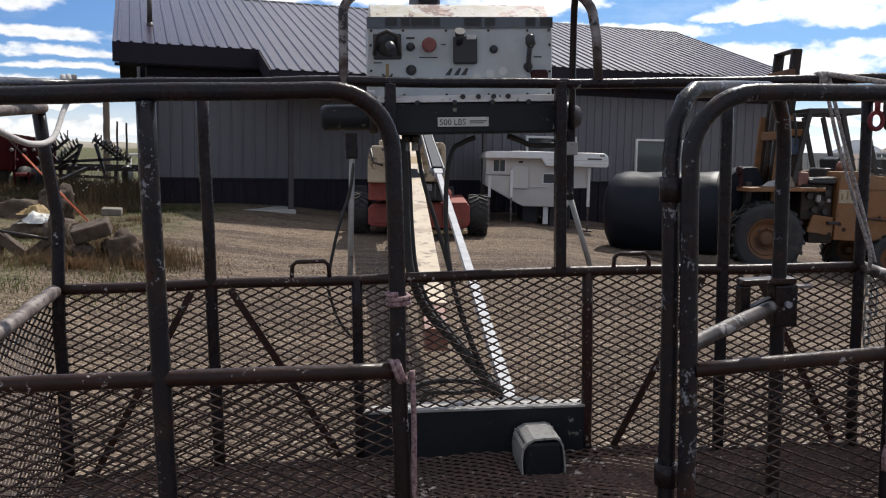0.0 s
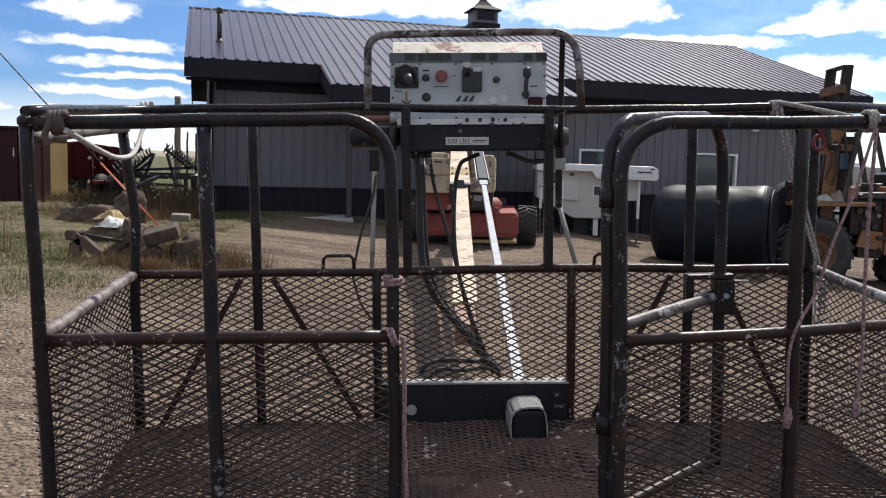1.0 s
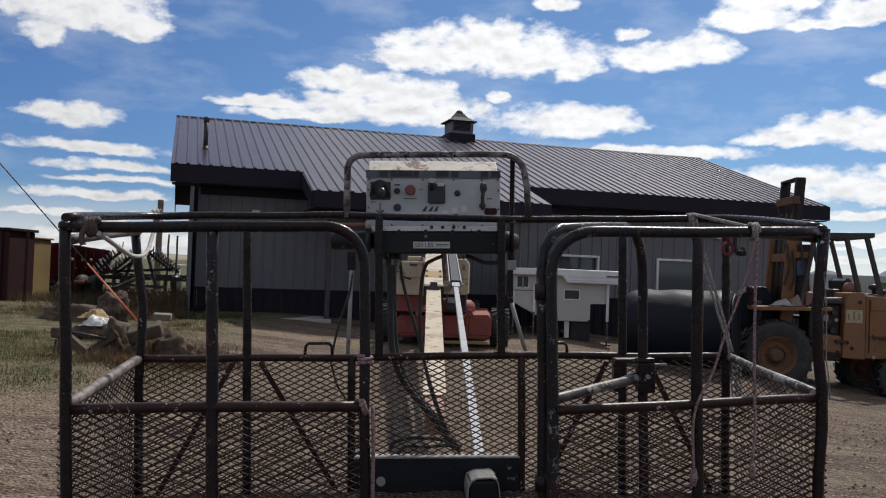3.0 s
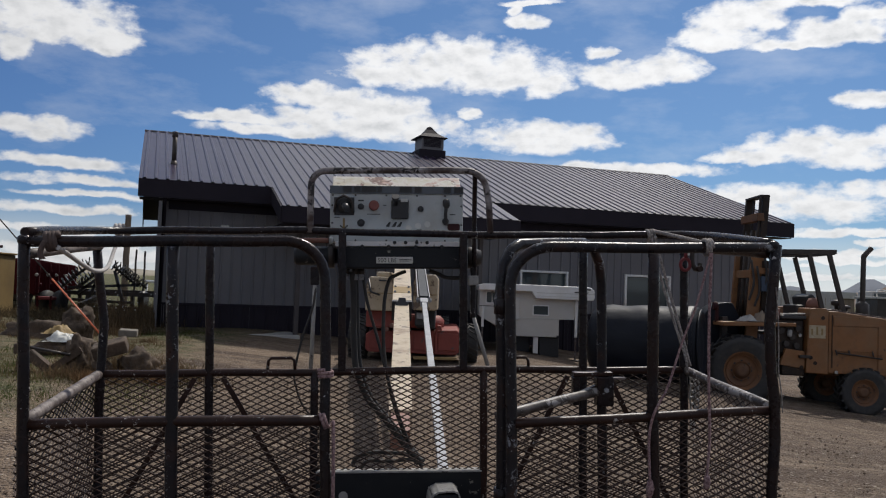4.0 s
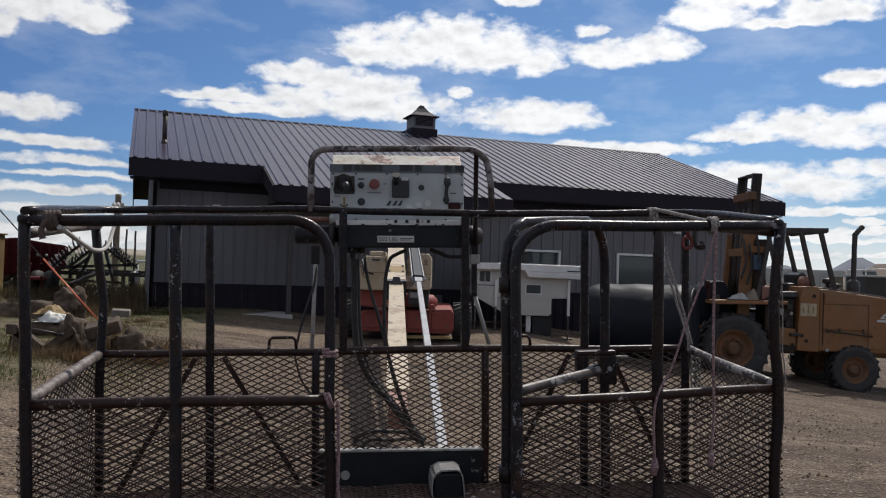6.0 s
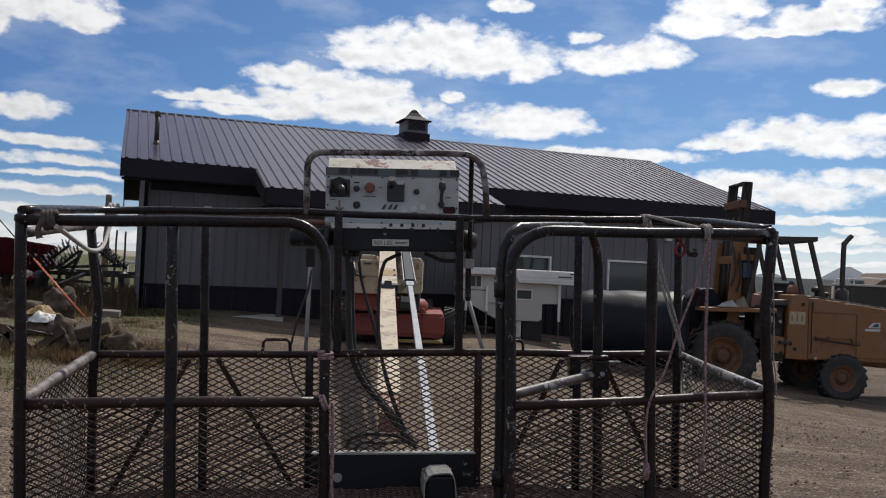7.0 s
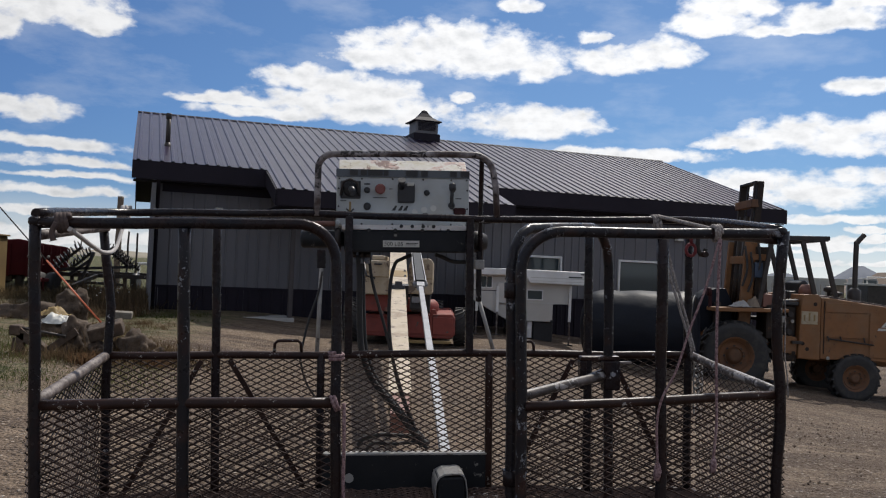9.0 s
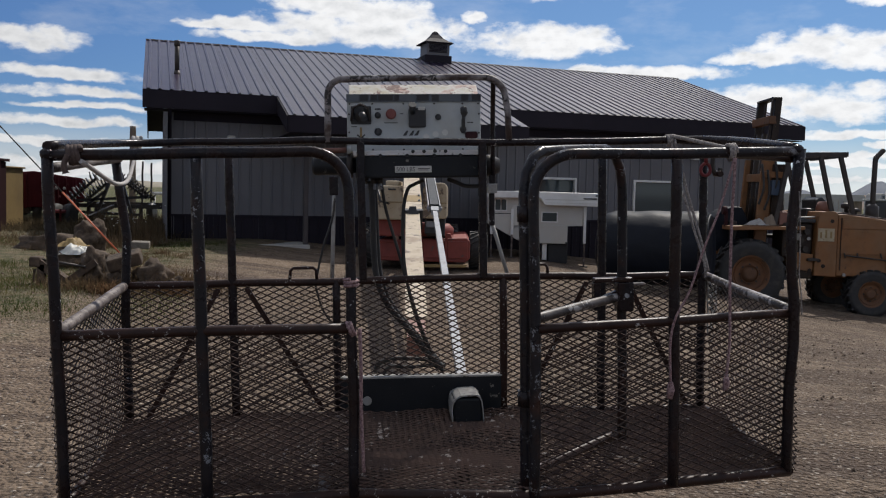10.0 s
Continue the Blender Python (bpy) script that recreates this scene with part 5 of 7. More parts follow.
HOSES = [
    ([(-0.2, 0.93, 1.01), (-0.196, 0.94, 0.88), (-0.195, 0.94, 0.755), (-0.185, 0.94, 0.612), (-0.14, 0.94, 0.49), (-0.052, 0.94, 0.38), (0.03, 0.94, 0.273), (0.09, 0.93, 0.215)], 0.0135),
    ([(-0.188, 0.96, 1.01), (-0.182, 0.97, 0.88), (-0.178, 0.97, 0.74), (-0.165, 0.97, 0.6), (-0.12, 0.97, 0.485), (-0.035, 0.97, 0.375), (0.045, 0.96, 0.275), (0.1, 0.94, 0.215)], 0.0095),
    ([(-0.158, 0.95, 1.0), (-0.14, 0.95, 0.885), (-0.09, 0.95, 0.708), (-0.047, 0.95, 0.542), (0.0, 0.95, 0.39), (0.048, 0.94, 0.268)], 0.0065),
    ([(0.02, 0.94, 1.012), (-0.02, 0.95, 0.995), (-0.05, 0.95, 0.97), (-0.069, 0.95, 0.87), (-0.069, 0.95, 0.675), (-0.035, 0.95, 0.487), (0.025, 0.95, 0.31), (0.06, 0.94, 0.25)], 0.0075),
    ([(0.12, 0.94, 1.015), (0.16, 0.95, 1.0), (0.2, 0.95, 0.985), (0.27, 0.93, 0.985)], 0.0085),
]
for line, r in HOSES:
    part("hydraulic_hose", tube(bend(line), r, 8), "rubber", rotator)
part("cable", tube(bend([(-0.35, 0.88, 0.98), (-0.36, 0.87, 0.873), (-0.402, 0.87, 0.744), (-0.428, 0.87, 0.634), (-0.435, 0.87, 0.584), (-0.407, 0.87, 0.482), (-0.348, 0.87, 0.399)]), 0.0048, 6), "rubber", rotator)
part("hose_loop", tube(bend([(-0.2, 0.95, 0.2), (-0.178, 0.95, 0.238), (-0.11, 0.96, 0.254), (-0.03, 0.96, 0.25), (0.032, 0.95, 0.243), (0.075, 0.95, 0.205)]), 0.009, 8), "rubber", rotator)
part("hose_loop", tube(bend([(-0.165, 0.92, 0.2), (-0.13, 0.93, 0.226), (-0.05, 0.93, 0.222), (0.05, 0.93, 0.226), (0.095, 0.92, 0.2)]), 0.008, 8), "rubber", rotator)
part("mount_bracket", box(-0.2, 0.84, 0.0, 0.3, 1.25, 0.1, 0.01), "black", rotator)

# ---- foot switch on the basket floor ----
pedal = thing("foot_switch", "pale hooded foot switch on the basket floor", "foot switch", BASKET)
outer = [(0.161 + (x - 0.161) * 0.84, z) for x, z in ((0.088, 0.045), (0.083, 0.11), (0.088, 0.14), (0.103, 0.158), (0.128, 0.168), (0.2, 0.17), (0.218, 0.163), (0.228, 0.145), (0.234, 0.11), (0.238, 0.045))]
inner = [(x + (0.161 - x) * 0.06, z - 0.006 if z > 0.06 else z) for x, z in outer]
bm = bmesh.new()
for y0, y1 in ((0.63, 0.77),):
    rows = [[bm.verts.new((x, y, z)) for x, z in line] for y in (y0, y1) for line in (outer, inner)]
    for i in range(len(outer) - 1):
        bm.faces.new((rows[0][i], rows[0][i + 1], rows[2][i + 1], rows[2][i]))
        bm.faces.new((rows[1][i + 1], rows[1][i], rows[3][i], rows[3][i + 1]))
        bm.faces.new((rows[0][i + 1], rows[0][i], rows[1][i], rows[1][i + 1]))
        bm.faces.new((rows[2][i], rows[2][i + 1], rows[3][i + 1], rows[3][i]))
part("hood", bm, "dull", pedal, "worn pale metal hood", smooth=False)
part("back_plate", box(0.102, 0.762, 0.046, 0.22, 0.768, 0.155, 0.002), "dull", pedal)
part("treadle", box(0.118, 0.65, 0.06, 0.204, 0.75, 0.075, 0.004), "black", pedal)
# solid dark block in the hood's mouth, put in for the shade inside it
part("dark_inside", box(0.104, 0.634, 0.051, 0.218, 0.76, 0.156, 0.012), "dark_green", pedal)
part("base_plate", box(0.095, 0.62, 0.04, 0.228, 0.78, 0.05, 0.003), "dark_green", pedal)

# ---- ropes, straps and shackles tied to the basket ----
def coil(centre, axis, r, wide, turns, thick, seed=0):
    """Turns of rope wound about a rail."""
    pts, steps = [], int(turns * 14)
    ax = Vector(axis).normalized()
    e = ax.orthogonal().normalized()
    f = ax.cross(e)
    for i in range(steps + 1):
        a = 2 * math.pi * turns * i / steps
        wig = 1 + 0.12 * noise.noise((i * 0.3, seed, 0))
        pts.append(Vector(centre) + ax * (wide * (i / steps - 0.5)) + (e * math.cos(a) + f * math.sin(a)) * r * wig)
    return tube(pts, thick, 7)


rope = thing("tied_rope", "pale frayed rope knotted on the top rails", "rope", BASKET)
part("knot", coil((-1.118, 0.0, ZT), (1, 0.15, 0.1), 0.0235, 0.036, 3.3, 0.0088, seed=1), "brown_rope", rope)
part("knot", coil((-1.125, 0.8, BT), (1, 0.2, 0), 0.022, 0.03, 2.2, 0.008, seed=2), "pale_rope", rope)
part("loop", tube(bend([(-1.095, -0.02, ZT - 0.02), (-1.085, 0.04, ZT - 0.04), (-1.085, 0.2, ZT - 0.075), (-1.1, 0.4, 1.02), (-1.115, 0.6, 1.03), (-1.125, 0.74, 1.1), (-1.115, 0.79, BT - 0.02)]), 0.0075, 8, wob=0.003, seed=5), "pale_rope", rope)
part("tail", tube(bend([(-1.13, -0.03, ZT), (-1.142, -0.032, ZT - 0.03), (-1.138, -0.03, ZT - 0.055)]), [0.009] * 16 + [0.013], 8), "brown_rope", rope)
rope = thing("tied_rope", "grey rope wound round the entrance post and rail", "rope", BASKET)
part("collar", coil((-0.298, -0.02, 0.705), (0, 0, 1), 0.022, 0.026, 2.6, 0.0055, seed=3), "pink_rope", rope)
part("knot", coil((-0.3, -0.025, ZM), (1, 0, 0.3), 0.022, 0.02, 2, 0.006, seed=4), "pink_rope", rope)
part("tail", tube(bend([(-0.272, -0.03, ZM), (-0.27, -0.032, 0.45), (-0.272, -0.03, 0.3), (-0.268, -0.032, 0.1)]), 0.0065, 7, wob=0.002), "pink_rope", rope)
rope = thing("hanging_rope", "faded pink rope hanging from the front rail", "rope", BASKET)
part("knot", coil((0.957, 0.0, ZT), (1, 0, 0), 0.024, 0.022, 2.4, 0.007, seed=6), "rope", rope)
part("strand", tube(bend([(0.957, -0.032, ZT - 0.02), (0.948, -0.035, 0.9), (0.945, -0.035, 0.66), (0.948, -0.035, 0.5), (0.943, -0.035, 0.42), (0.938, -0.033, 0.36)]), 0.0052, 8, wob=0.003), "pink_rope", rope)
part("frayed_end", tube([(0.938, -0.033, 0.37), (0.938, -0.033, 0.35), (0.934, -0.033, 0.325)], [0.009, 0.013, 0.009], 7), "pink_rope", rope)
part("strand", tube(bend([(0.955, -0.03, ZT - 0.02), (0.905, -0.03, 0.93), (0.85, -0.032, 0.8), (0.795, -0.05, 0.67), (0.748, -0.05, 0.585), (0.732, -0.045, 0.5), (0.735, -0.045, 0.36)]), 0.0043, 8, wob=0.002), "pink_rope", rope)
part("frayed_end", tube([(0.735, -0.045, 0.37), (0.736, -0.045, 0.345), (0.732, -0.045, 0.315)], [0.008, 0.013, 0.009], 7), "pink_rope", rope)
rope = thing("slanting_rope", "doubled grey rope from the back rail to the side rail", "rope", BASKET)
part("knot", coil((1.04, D, BT - 0.006), (1, 0, 0), 0.0195, 0.032, 2.3, 0.0068, seed=8), "rope", rope)
part("strand", tube(bend([(1.035, D - 0.02, BT), (1.07, D - 0.05, 0.98), (1.117, D - 0.08, 0.8), (1.152, D - 0.1, 0.67), (1.165, D - 0.08, 0.61)]), 0.0058, 8, wob=0.002), "rope", rope)
part("strand", tube(bend([(1.05, D - 0.02, BT), (1.093, D - 0.05, 0.97), (1.137, D - 0.08, 0.79), (1.17, D - 0.1, 0.64)]), 0.006, 8, wob=0.002, seed=3), "rope", rope)
part("strand", tube(bend([(1.05, D - 0.02, BT + 0.01), (1.11, 0.6, BT - 0.02), (1.16, 0.5, BT - 0.04)]), 0.008, 8), "rope", rope)
wire_ = thing("loose_wire", "thin grey wire hanging beside the corner post", "wire", BASKET)
part("wire", tube(bend([(1.2, -0.022, 0.98), (1.207, -0.02, 0.88), (1.21, -0.018, 0.78), (1.208, -0.02, 0.7), (1.218, -0.018, 0.63), (1.223, -0.016, 0.56)]), 0.0022, 6), "rope", wire_)
hookset = thing("shackle", "red shackle and dark clevis hanging under the side rail", "shackle", BASKET)
ring = [(1.148, 0.7, 1.06)] + [(1.148 + 0.02 * math.sin(radians(a)), 0.7, 1.045 - 0.024 * math.cos(radians(a))) for a in range(180, 541, 30)]
part("red_ring", tube(ring[1:], 0.007, 8), "red_dull", hookset)
part("red_link", tube([(1.15, 0.7, 1.07), (1.15, 0.7, 1.1)], 0.008, 8), "red_dull", hookset)
part("clevis", tube(bend([(1.178, 0.7, 1.1), (1.178, 0.7, 1.05), (1.19, 0.7, 1.03), (1.205, 0.7, 1.032), (1.21, 0.7, 1.05)]), 0.01, 8), "steel", hookset)
part("clevis_pin", lathe([(0.012, 0.67), (0.012, 0.73)], 10, "y", (1.2, 0, 1.028)), "rusty", hookset)

chain = thing("short_chain", "short rusty chain hanging beside the corner post", "chain", BASKET)
link_ring = [(0.011 * math.sin(radians(a)), 0.0, 0.018 * math.cos(radians(a))) for a in range(0, 361, 40)]
for k, (x, z) in enumerate([(1.178 + 0.002 * (i % 3), 0.59 - i * 0.026) for i in range(9)] + [(1.2 + 0.001 * (i % 2), 0.58 - i * 0.026) for i in range(5)]):
    part("link", tube(link_ring, 0.0035, 6), "dull", chain).matrix_basis = pose(x, 0.735, z, 0, 8 * (k % 3 - 1), 90 * (k % 2) + 20)

# the basket is knocked out of true: its front bows, its far corner is pushed in
FRONT_AT, FRONT_DX, FRONT_DY = (-1.2, -0.765, -0.298, 0.316, 0.755, 1.2), (0.012, 0.024, 0.019, -0.032, -0.007, -0.012), (0.035, -0.003, 0.024, -0.076, -0.019, 0.05)
FRONT_DZ = (-0.012, -0.005, -0.004, 0.0, 0.0, 0.0)
FRONT_SAG = (0.0, 0.0, 0.0, -0.022, -0.0205, -0.015)
BACK_AT, BACK_DX, BACK_DY = (-1.2, -0.775, -0.36, 0.342, 1.18), (0.025, 0.011, 0.007, -0.012, -0.038), (-0.031, 0.009, 0.01, -0.018, -0.085)


def rack(me):
    co = np.empty(len(me.vertices) * 3)
    me.vertices.foreach_get("co", co)
    co = co.reshape(-1, 3)
    x, k = co[:, 0].copy(), np.clip(co[:, 1] / D, 0, 1)
    co[:, 0] += np.interp(x, FRONT_AT, FRONT_DX) * (1 - k) + np.interp(x, BACK_AT, BACK_DX) * k
    co[:, 1] += np.interp(x, FRONT_AT, FRONT_DY) * (1 - k) + np.interp(x, BACK_AT, BACK_DY) * k
    co[:, 2] += np.interp(x, FRONT_AT, FRONT_DZ) * (1 - k) * np.clip(1.3 - np.abs(co[:, 2] - 0.6), 0, 1)
    co[:, 2] += np.interp(x, FRONT_AT, FRONT_SAG) * (1 - k) * np.clip((co[:, 2] - 0.3) / 0.8, 0, 1)
    me.vertices.foreach_set("co", co.ravel())
    me.update()


for carrier in [basket] + [ob for ob in scene.objects if ob.name.startswith(("tied_rope", "hanging_rope", "slanting_rope", "loose_wire", "shackle"))]:
    for ob in carrier.children_recursive:
        rack(ob.data)

# ---- the boom lift that carries the basket ----
lift = thing("boom_lift", "cream telescopic boom on an orange-red wheeled chassis", "boom lift")
def boom_at(y):
    """A point on the boom's line."""
    return Vector((0.07 - 0.0588 * (y - 4), y, 0.38 + 0.1632 * (y - 4)))


def link_at(y):
    """A point on the levelling link's line, beside the boom."""
    return Vector((0.291 - 0.0524 * (y - 4), y, 0.63 + 0.14 * (y - 4)))


part("fly_boom", bar(boom_at(5.15), boom_at(9.22), 0.162, 0.16), "cream", lift, "cream inner boom, stained with grease")
part("boom_tip", bar(boom_at(4.75), boom_at(5.149), 0.13, 0.13), "tip_red", lift)
part("boom_collar", bar(boom_at(9.2), boom_at(9.3), 0.235, 0.225), "black", lift)
part("wear_pad", prism([(-0.075, 0.0), (0.075, 0.0), (0.07, 0.05), (0.045, 0.055), (0.04, 0.1), (-0.04, 0.1), (-0.045, 0.055), (-0.07, 0.05)], -0.04, 0.04, bevel=0.004), "black", lift).matrix_basis = pose(*(boom_at(9.16) + Vector((0, 0, 0.06))), -10)
part("main_boom", bar(boom_at(9.301), boom_at(13.2), 0.225, 0.23), "cream", lift)
part("boom_flange", bar(boom_at(9.78), boom_at(10.25), 0.231, 0.236), "tan", lift, "tan band round the boom")
for dx in (-0.085, 0.085):
    for y in (9.82, 10.2):
        part("flange_bolt", lathe([(0.016, -0.012), (0.016, 0.012)], 6, "y", tuple(boom_at(y) + Vector((dx, -0.03, 0.122)))), "silver", lift)
part("level_link", bar(link_at(2.75), link_at(8.95), 0.05, 0.045), "silver", lift, "bright galvanised levelling link")
fork_top = link_at(9.25)
part("clevis", bar(link_at(8.95), fork_top, 0.085, 0.06), "silver", lift)
part("level_cylinder", bar(fork_top, link_at(12.6), 0.1, 0.1), "dark_green", lift, "dark levelling cylinder between pale plates")
for dx in (-0.068, 0.068):
    part("clevis_plate", bar(fork_top + Vector((dx, -0.02, 0)), link_at(12.6) + Vector((dx, 0, 0)), 0.012, 0.075), "silver", lift)
part("clevis_pin", lathe([(0.022, -0.09), (0.022, 0.09)], 10, "x", tuple(fork_top)), "silver", lift)
left_hood = part("left_hood", prism([(-0.99, 1.13), (-0.545, 1.13), (-0.545, 1.66), (-0.93, 1.66), (-0.99, 1.55)], 12.6, 14.2, bevel=0.02), "cream", lift)
part("hood_cover", box(-0.84, 12.7, 1.661, -0.62, 13.6, 1.74, 0.02), "cream", left_hood)
part("hood_handle", box(-0.79, 12.575, 1.59, -0.67, 12.598, 1.615, 0.004), "black", left_hood)
part("hood_seam", box(-0.97, 12.588, 1.4, -0.56, 12.599, 1.412), "tan", left_hood)
part("hood_strut", tube([(-0.95, 12.55, 1.62), (-0.9, 12.5, 1.42), (-0.76, 12.45, 1.38)], 0.018, 8), "black", left_hood)
right_hood = part("right_hood", prism([(-0.25, 1.16), (0.13, 1.16), (0.13, 1.66), (0.09, 1.72), (-0.2, 1.72), (-0.25, 1.6)], 12.6, 14.2, bevel=0.02), "cream", lift)
part("hood_seam", box(-0.23, 12.588, 1.4, 0.12, 12.599, 1.412), "tan", right_hood)
part("turntable", lathe([(0.62, 0.86), (0.62, 0.98), (0.55, 1.05)], 24, centre=(-0.38, 13.8, 0)), "orange", lift)
part("turret_frame", box(-1.0, 12.9, 0.86, -0.55, 14.4, 1.12, 0.02), "orange", lift)
part("turret_frame", box(-0.2, 13.1, 0.86, 0.1, 14.4, 1.15, 0.02), "black", lift)
part("engine_block", box(-0.22, 12.8, 0.9, 0.0, 13.05, 1.15, 0.03), "black", lift)
part("valve_body", box(-0.19, 12.72, 1.02, -0.06, 12.79, 1.12, 0.012), "silver", lift)
for x, z in ((-0.58, 0.9), (-0.66, 0.84), (-0.5, 0.82)):
    part("pipe_fitting", lathe([(0.035, -0.05), (0.035, 0.02), (0.02, 0.04)], 10, "y", (x, 12.86, z)), "tip_red", lift)
chassis = part("chassis", prism([(-1.03, 0.48), (-0.98, 0.44), (0.44, 0.43), (0.52, 0.5), (0.52, 0.78), (0.46, 0.84), (-0.95, 0.79), (-1.03, 0.73)], 13.3, 16.0, bevel=0.02), "orange", lift)
for x0, x1, z1 in ((-0.96, -0.5, 0.74), (-0.24, 0.1, 0.8), (0.15, 0.48, 0.78)):
    part("chassis_panel", box(x0, 13.27, 0.5, x1, 13.3, z1, 0.008), "orange", chassis)
part("chassis_rib", box(0.105, 13.24, 0.45, 0.145, 13.3, 0.86, 0.008), "orange", chassis)
part("tow_bar", prism([(-0.22, 0.36), (0.44, 0.37), (0.48, 0.42), (-0.25, 0.41)], 13.05, 13.12, bevel=0.008), "tan", lift)
for x, z in ((-0.45, 0.78), (0.16, 0.83)):
    part("tie_down_lug", prism([(x - 0.06, z), (x + 0.06, z), (x + 0.03, z + 0.08), (x - 0.03, z + 0.08)], 13.2, 13.29, bevel=0.008), "orange", chassis)


def wheel(parent, centre, r, width, hub_material, lugs=18, rim_r=0.5, lug_h=0.03, name="wheel"):
    """A tyre with lugs and a dished rim, its axle along x or y: here along the axis given by width's sign (negative: y)."""
    axis = "y" if width < 0 else "x"
    w = abs(width)
    tyre = bmesh.new()
    lathe([(r * rim_r, -w * 0.42), (r * 0.78, -w * 0.5), (r * 0.94, -w * 0.46), (r - lug_h, -w * 0.3), (r - lug_h, w * 0.3), (r * 0.94, w * 0.46), (r * 0.78, w * 0.5), (r * rim_r, w * 0.42)],
          32, axis, (0, 0, 0), tyre, caps=(False, False))
    bmesh.ops.recalc_face_normals(tyre, faces=tyre.faces)
    t = part(name, tyre, "rubber", parent)
    t.matrix_basis = Matrix.Translation(centre)
    half_step = math.pi / lugs
    for s in (-1, 1):
        q = []
        for ang, along in ((0.0, s * 0.02 * w), (1.7 * half_step, s * 0.47 * w)):
            for rad in (r - lug_h * 1.3, r):
                for off in (-0.26, 0.26):
                    p, z = rad * math.cos(ang + off * half_step), rad * math.sin(ang + off * half_step)
                    q.append((along, p, z) if axis == "x" else (z, along, p))
        bm = bmesh.new()
        v = [bm.verts.new(c) for c in q]
        for f in ((0, 1, 3, 2), (4, 6, 7, 5), (0, 2, 6, 4), (1, 5, 7, 3), (2, 3, 7, 6), (0, 4, 5, 1)):
            bm.faces.new([v[k] for k in f])
        bmesh.ops.recalc_face_normals(bm, faces=bm.faces)
        me = bpy.data.meshes.new("tread_lug")
        bm.to_mesh(me)
        bm.free()
        me.materials.append(M["rubber"])
        for i in range(lugs):
            lug = new("tread_lug", me)
            lug.parent = t
            a = 360 / lugs * (i + (0.5 if s > 0 else 0))
            lug.matrix_basis = pose(0, 0, 0, a, 0, 0) if axis == "x" else pose(0, 0, 0, 0, a, 0)
    part("rim", lathe([(r * rim_r * 1.02, -w * 0.44), (r * rim_r * 0.95, -w * 0.44), (r * rim_r * 0.85, -w * 0.25), (r * 0.2, -w * 0.22), (r * 0.2, -w * 0.34), (r * 0.1, -w * 0.36)], 24, axis, caps=(False, True)), hub_material, t)
    part("rim_back", lathe([(r * 0.2, w * 0.2), (r * rim_r * 0.95, w * 0.4), (r * rim_r * 0.97, w * 0.42)], 24, axis, caps=(True, False)), hub_material, t)
    for k, (rr, mat_) in enumerate(((0.41, hub_material), (0.24, hub_material), (0.47, "steel"))):
        part("rim_ring", lathe([(r * rr * rim_r * 2.06, -w * 0.2), (r * rr * rim_r * 2.06, -w * 0.27), (r * rr * rim_r * 2.0, -w * 0.285), (r * rr * rim_r * 1.9, -w * 0.27), (r * rr * rim_r * 1.9, -w * 0.2)], 28, axis, caps=(False, False)), mat_, t)
    for i in range(8):
        a = 2 * math.pi * i / 8
        p, z = r * 0.27 * math.cos(a), r * 0.27 * math.sin(a)
        c = (-w * 0.235, p, z) if axis == "x" else (z, -w * 0.235, p)
        part("wheel_nut", lathe([(r * 0.035, -0.012), (r * 0.035, 0.012)], 6, axis, c), "steel", t)
    return t


for x, y in ((-1.19, 13.75), (0.66, 13.75), (-1.4, 15.7), (0.17, 15.9)):
    wheel(lift, (x, y, ground_z(x, y) + 0.315), 0.325, 0.31, "orange", 20, lug_h=0.025)

# ---- truck camper on its jacks ----
camper = thing("truck_camper", "white truck camper standing off its truck on jacks", "camper")
CY0, CY1 = 16.05, 18.0
part("body", prism([(0.9, 1.53), (2.77, 1.53), (2.76, 1.0), (2.46, 0.985), (2.46, 0.64), (1.59, 0.64), (0.9, 1.01)], CY0, CY1, bevel=0.015), "camper", camper)
cap = part("roof_cap", prism([(0.87, 1.51), (1.9, 1.515), (1.98, 1.385), (3.08, 1.375), (3.11, 1.42), (3.1, 1.58), (3.02, 1.635), (1.5, 1.65), (0.95, 1.64), (0.87, 1.61)], CY0 - 0.2, CY1 + 0.03, bevel=0.018), "white", camper, "bright white moulded roof cap")
part("cap_groove", box(1.99, CY0 - 0.204, 1.49, 3.1, CY0 - 0.201, 1.505), "plate", cap)
part("cap_groove", box(1.99, CY0 - 0.204, 1.43, 3.1, CY0 - 0.201, 1.438), "plate", cap)
part("trim_band", box(0.9, CY0 - 0.008, 1.2, 1.36, CY0, 1.215), "ink", camper)
part("trim_band", box(0.9, CY0 - 0.008, 1.15, 1.36, CY0, 1.168), "plate", camper)
part("side_box", prism([(1.35, 0.98), (1.68, 0.96), (1.68, 1.37), (1.39, 1.37), (1.35, 1.3)], CY0 - 0.05, CY0, bevel=0.01), "camper", camper)
part("rub_rail", box(1.6, CY0 - 0.012, 0.995, 2.75, CY0, 1.01), "plate", camper)
part("corner_bumper", box(2.42, CY0 - 0.02, 0.63, 2.47, CY0 + 0.03, 0.68, 0.006), "black", camper)
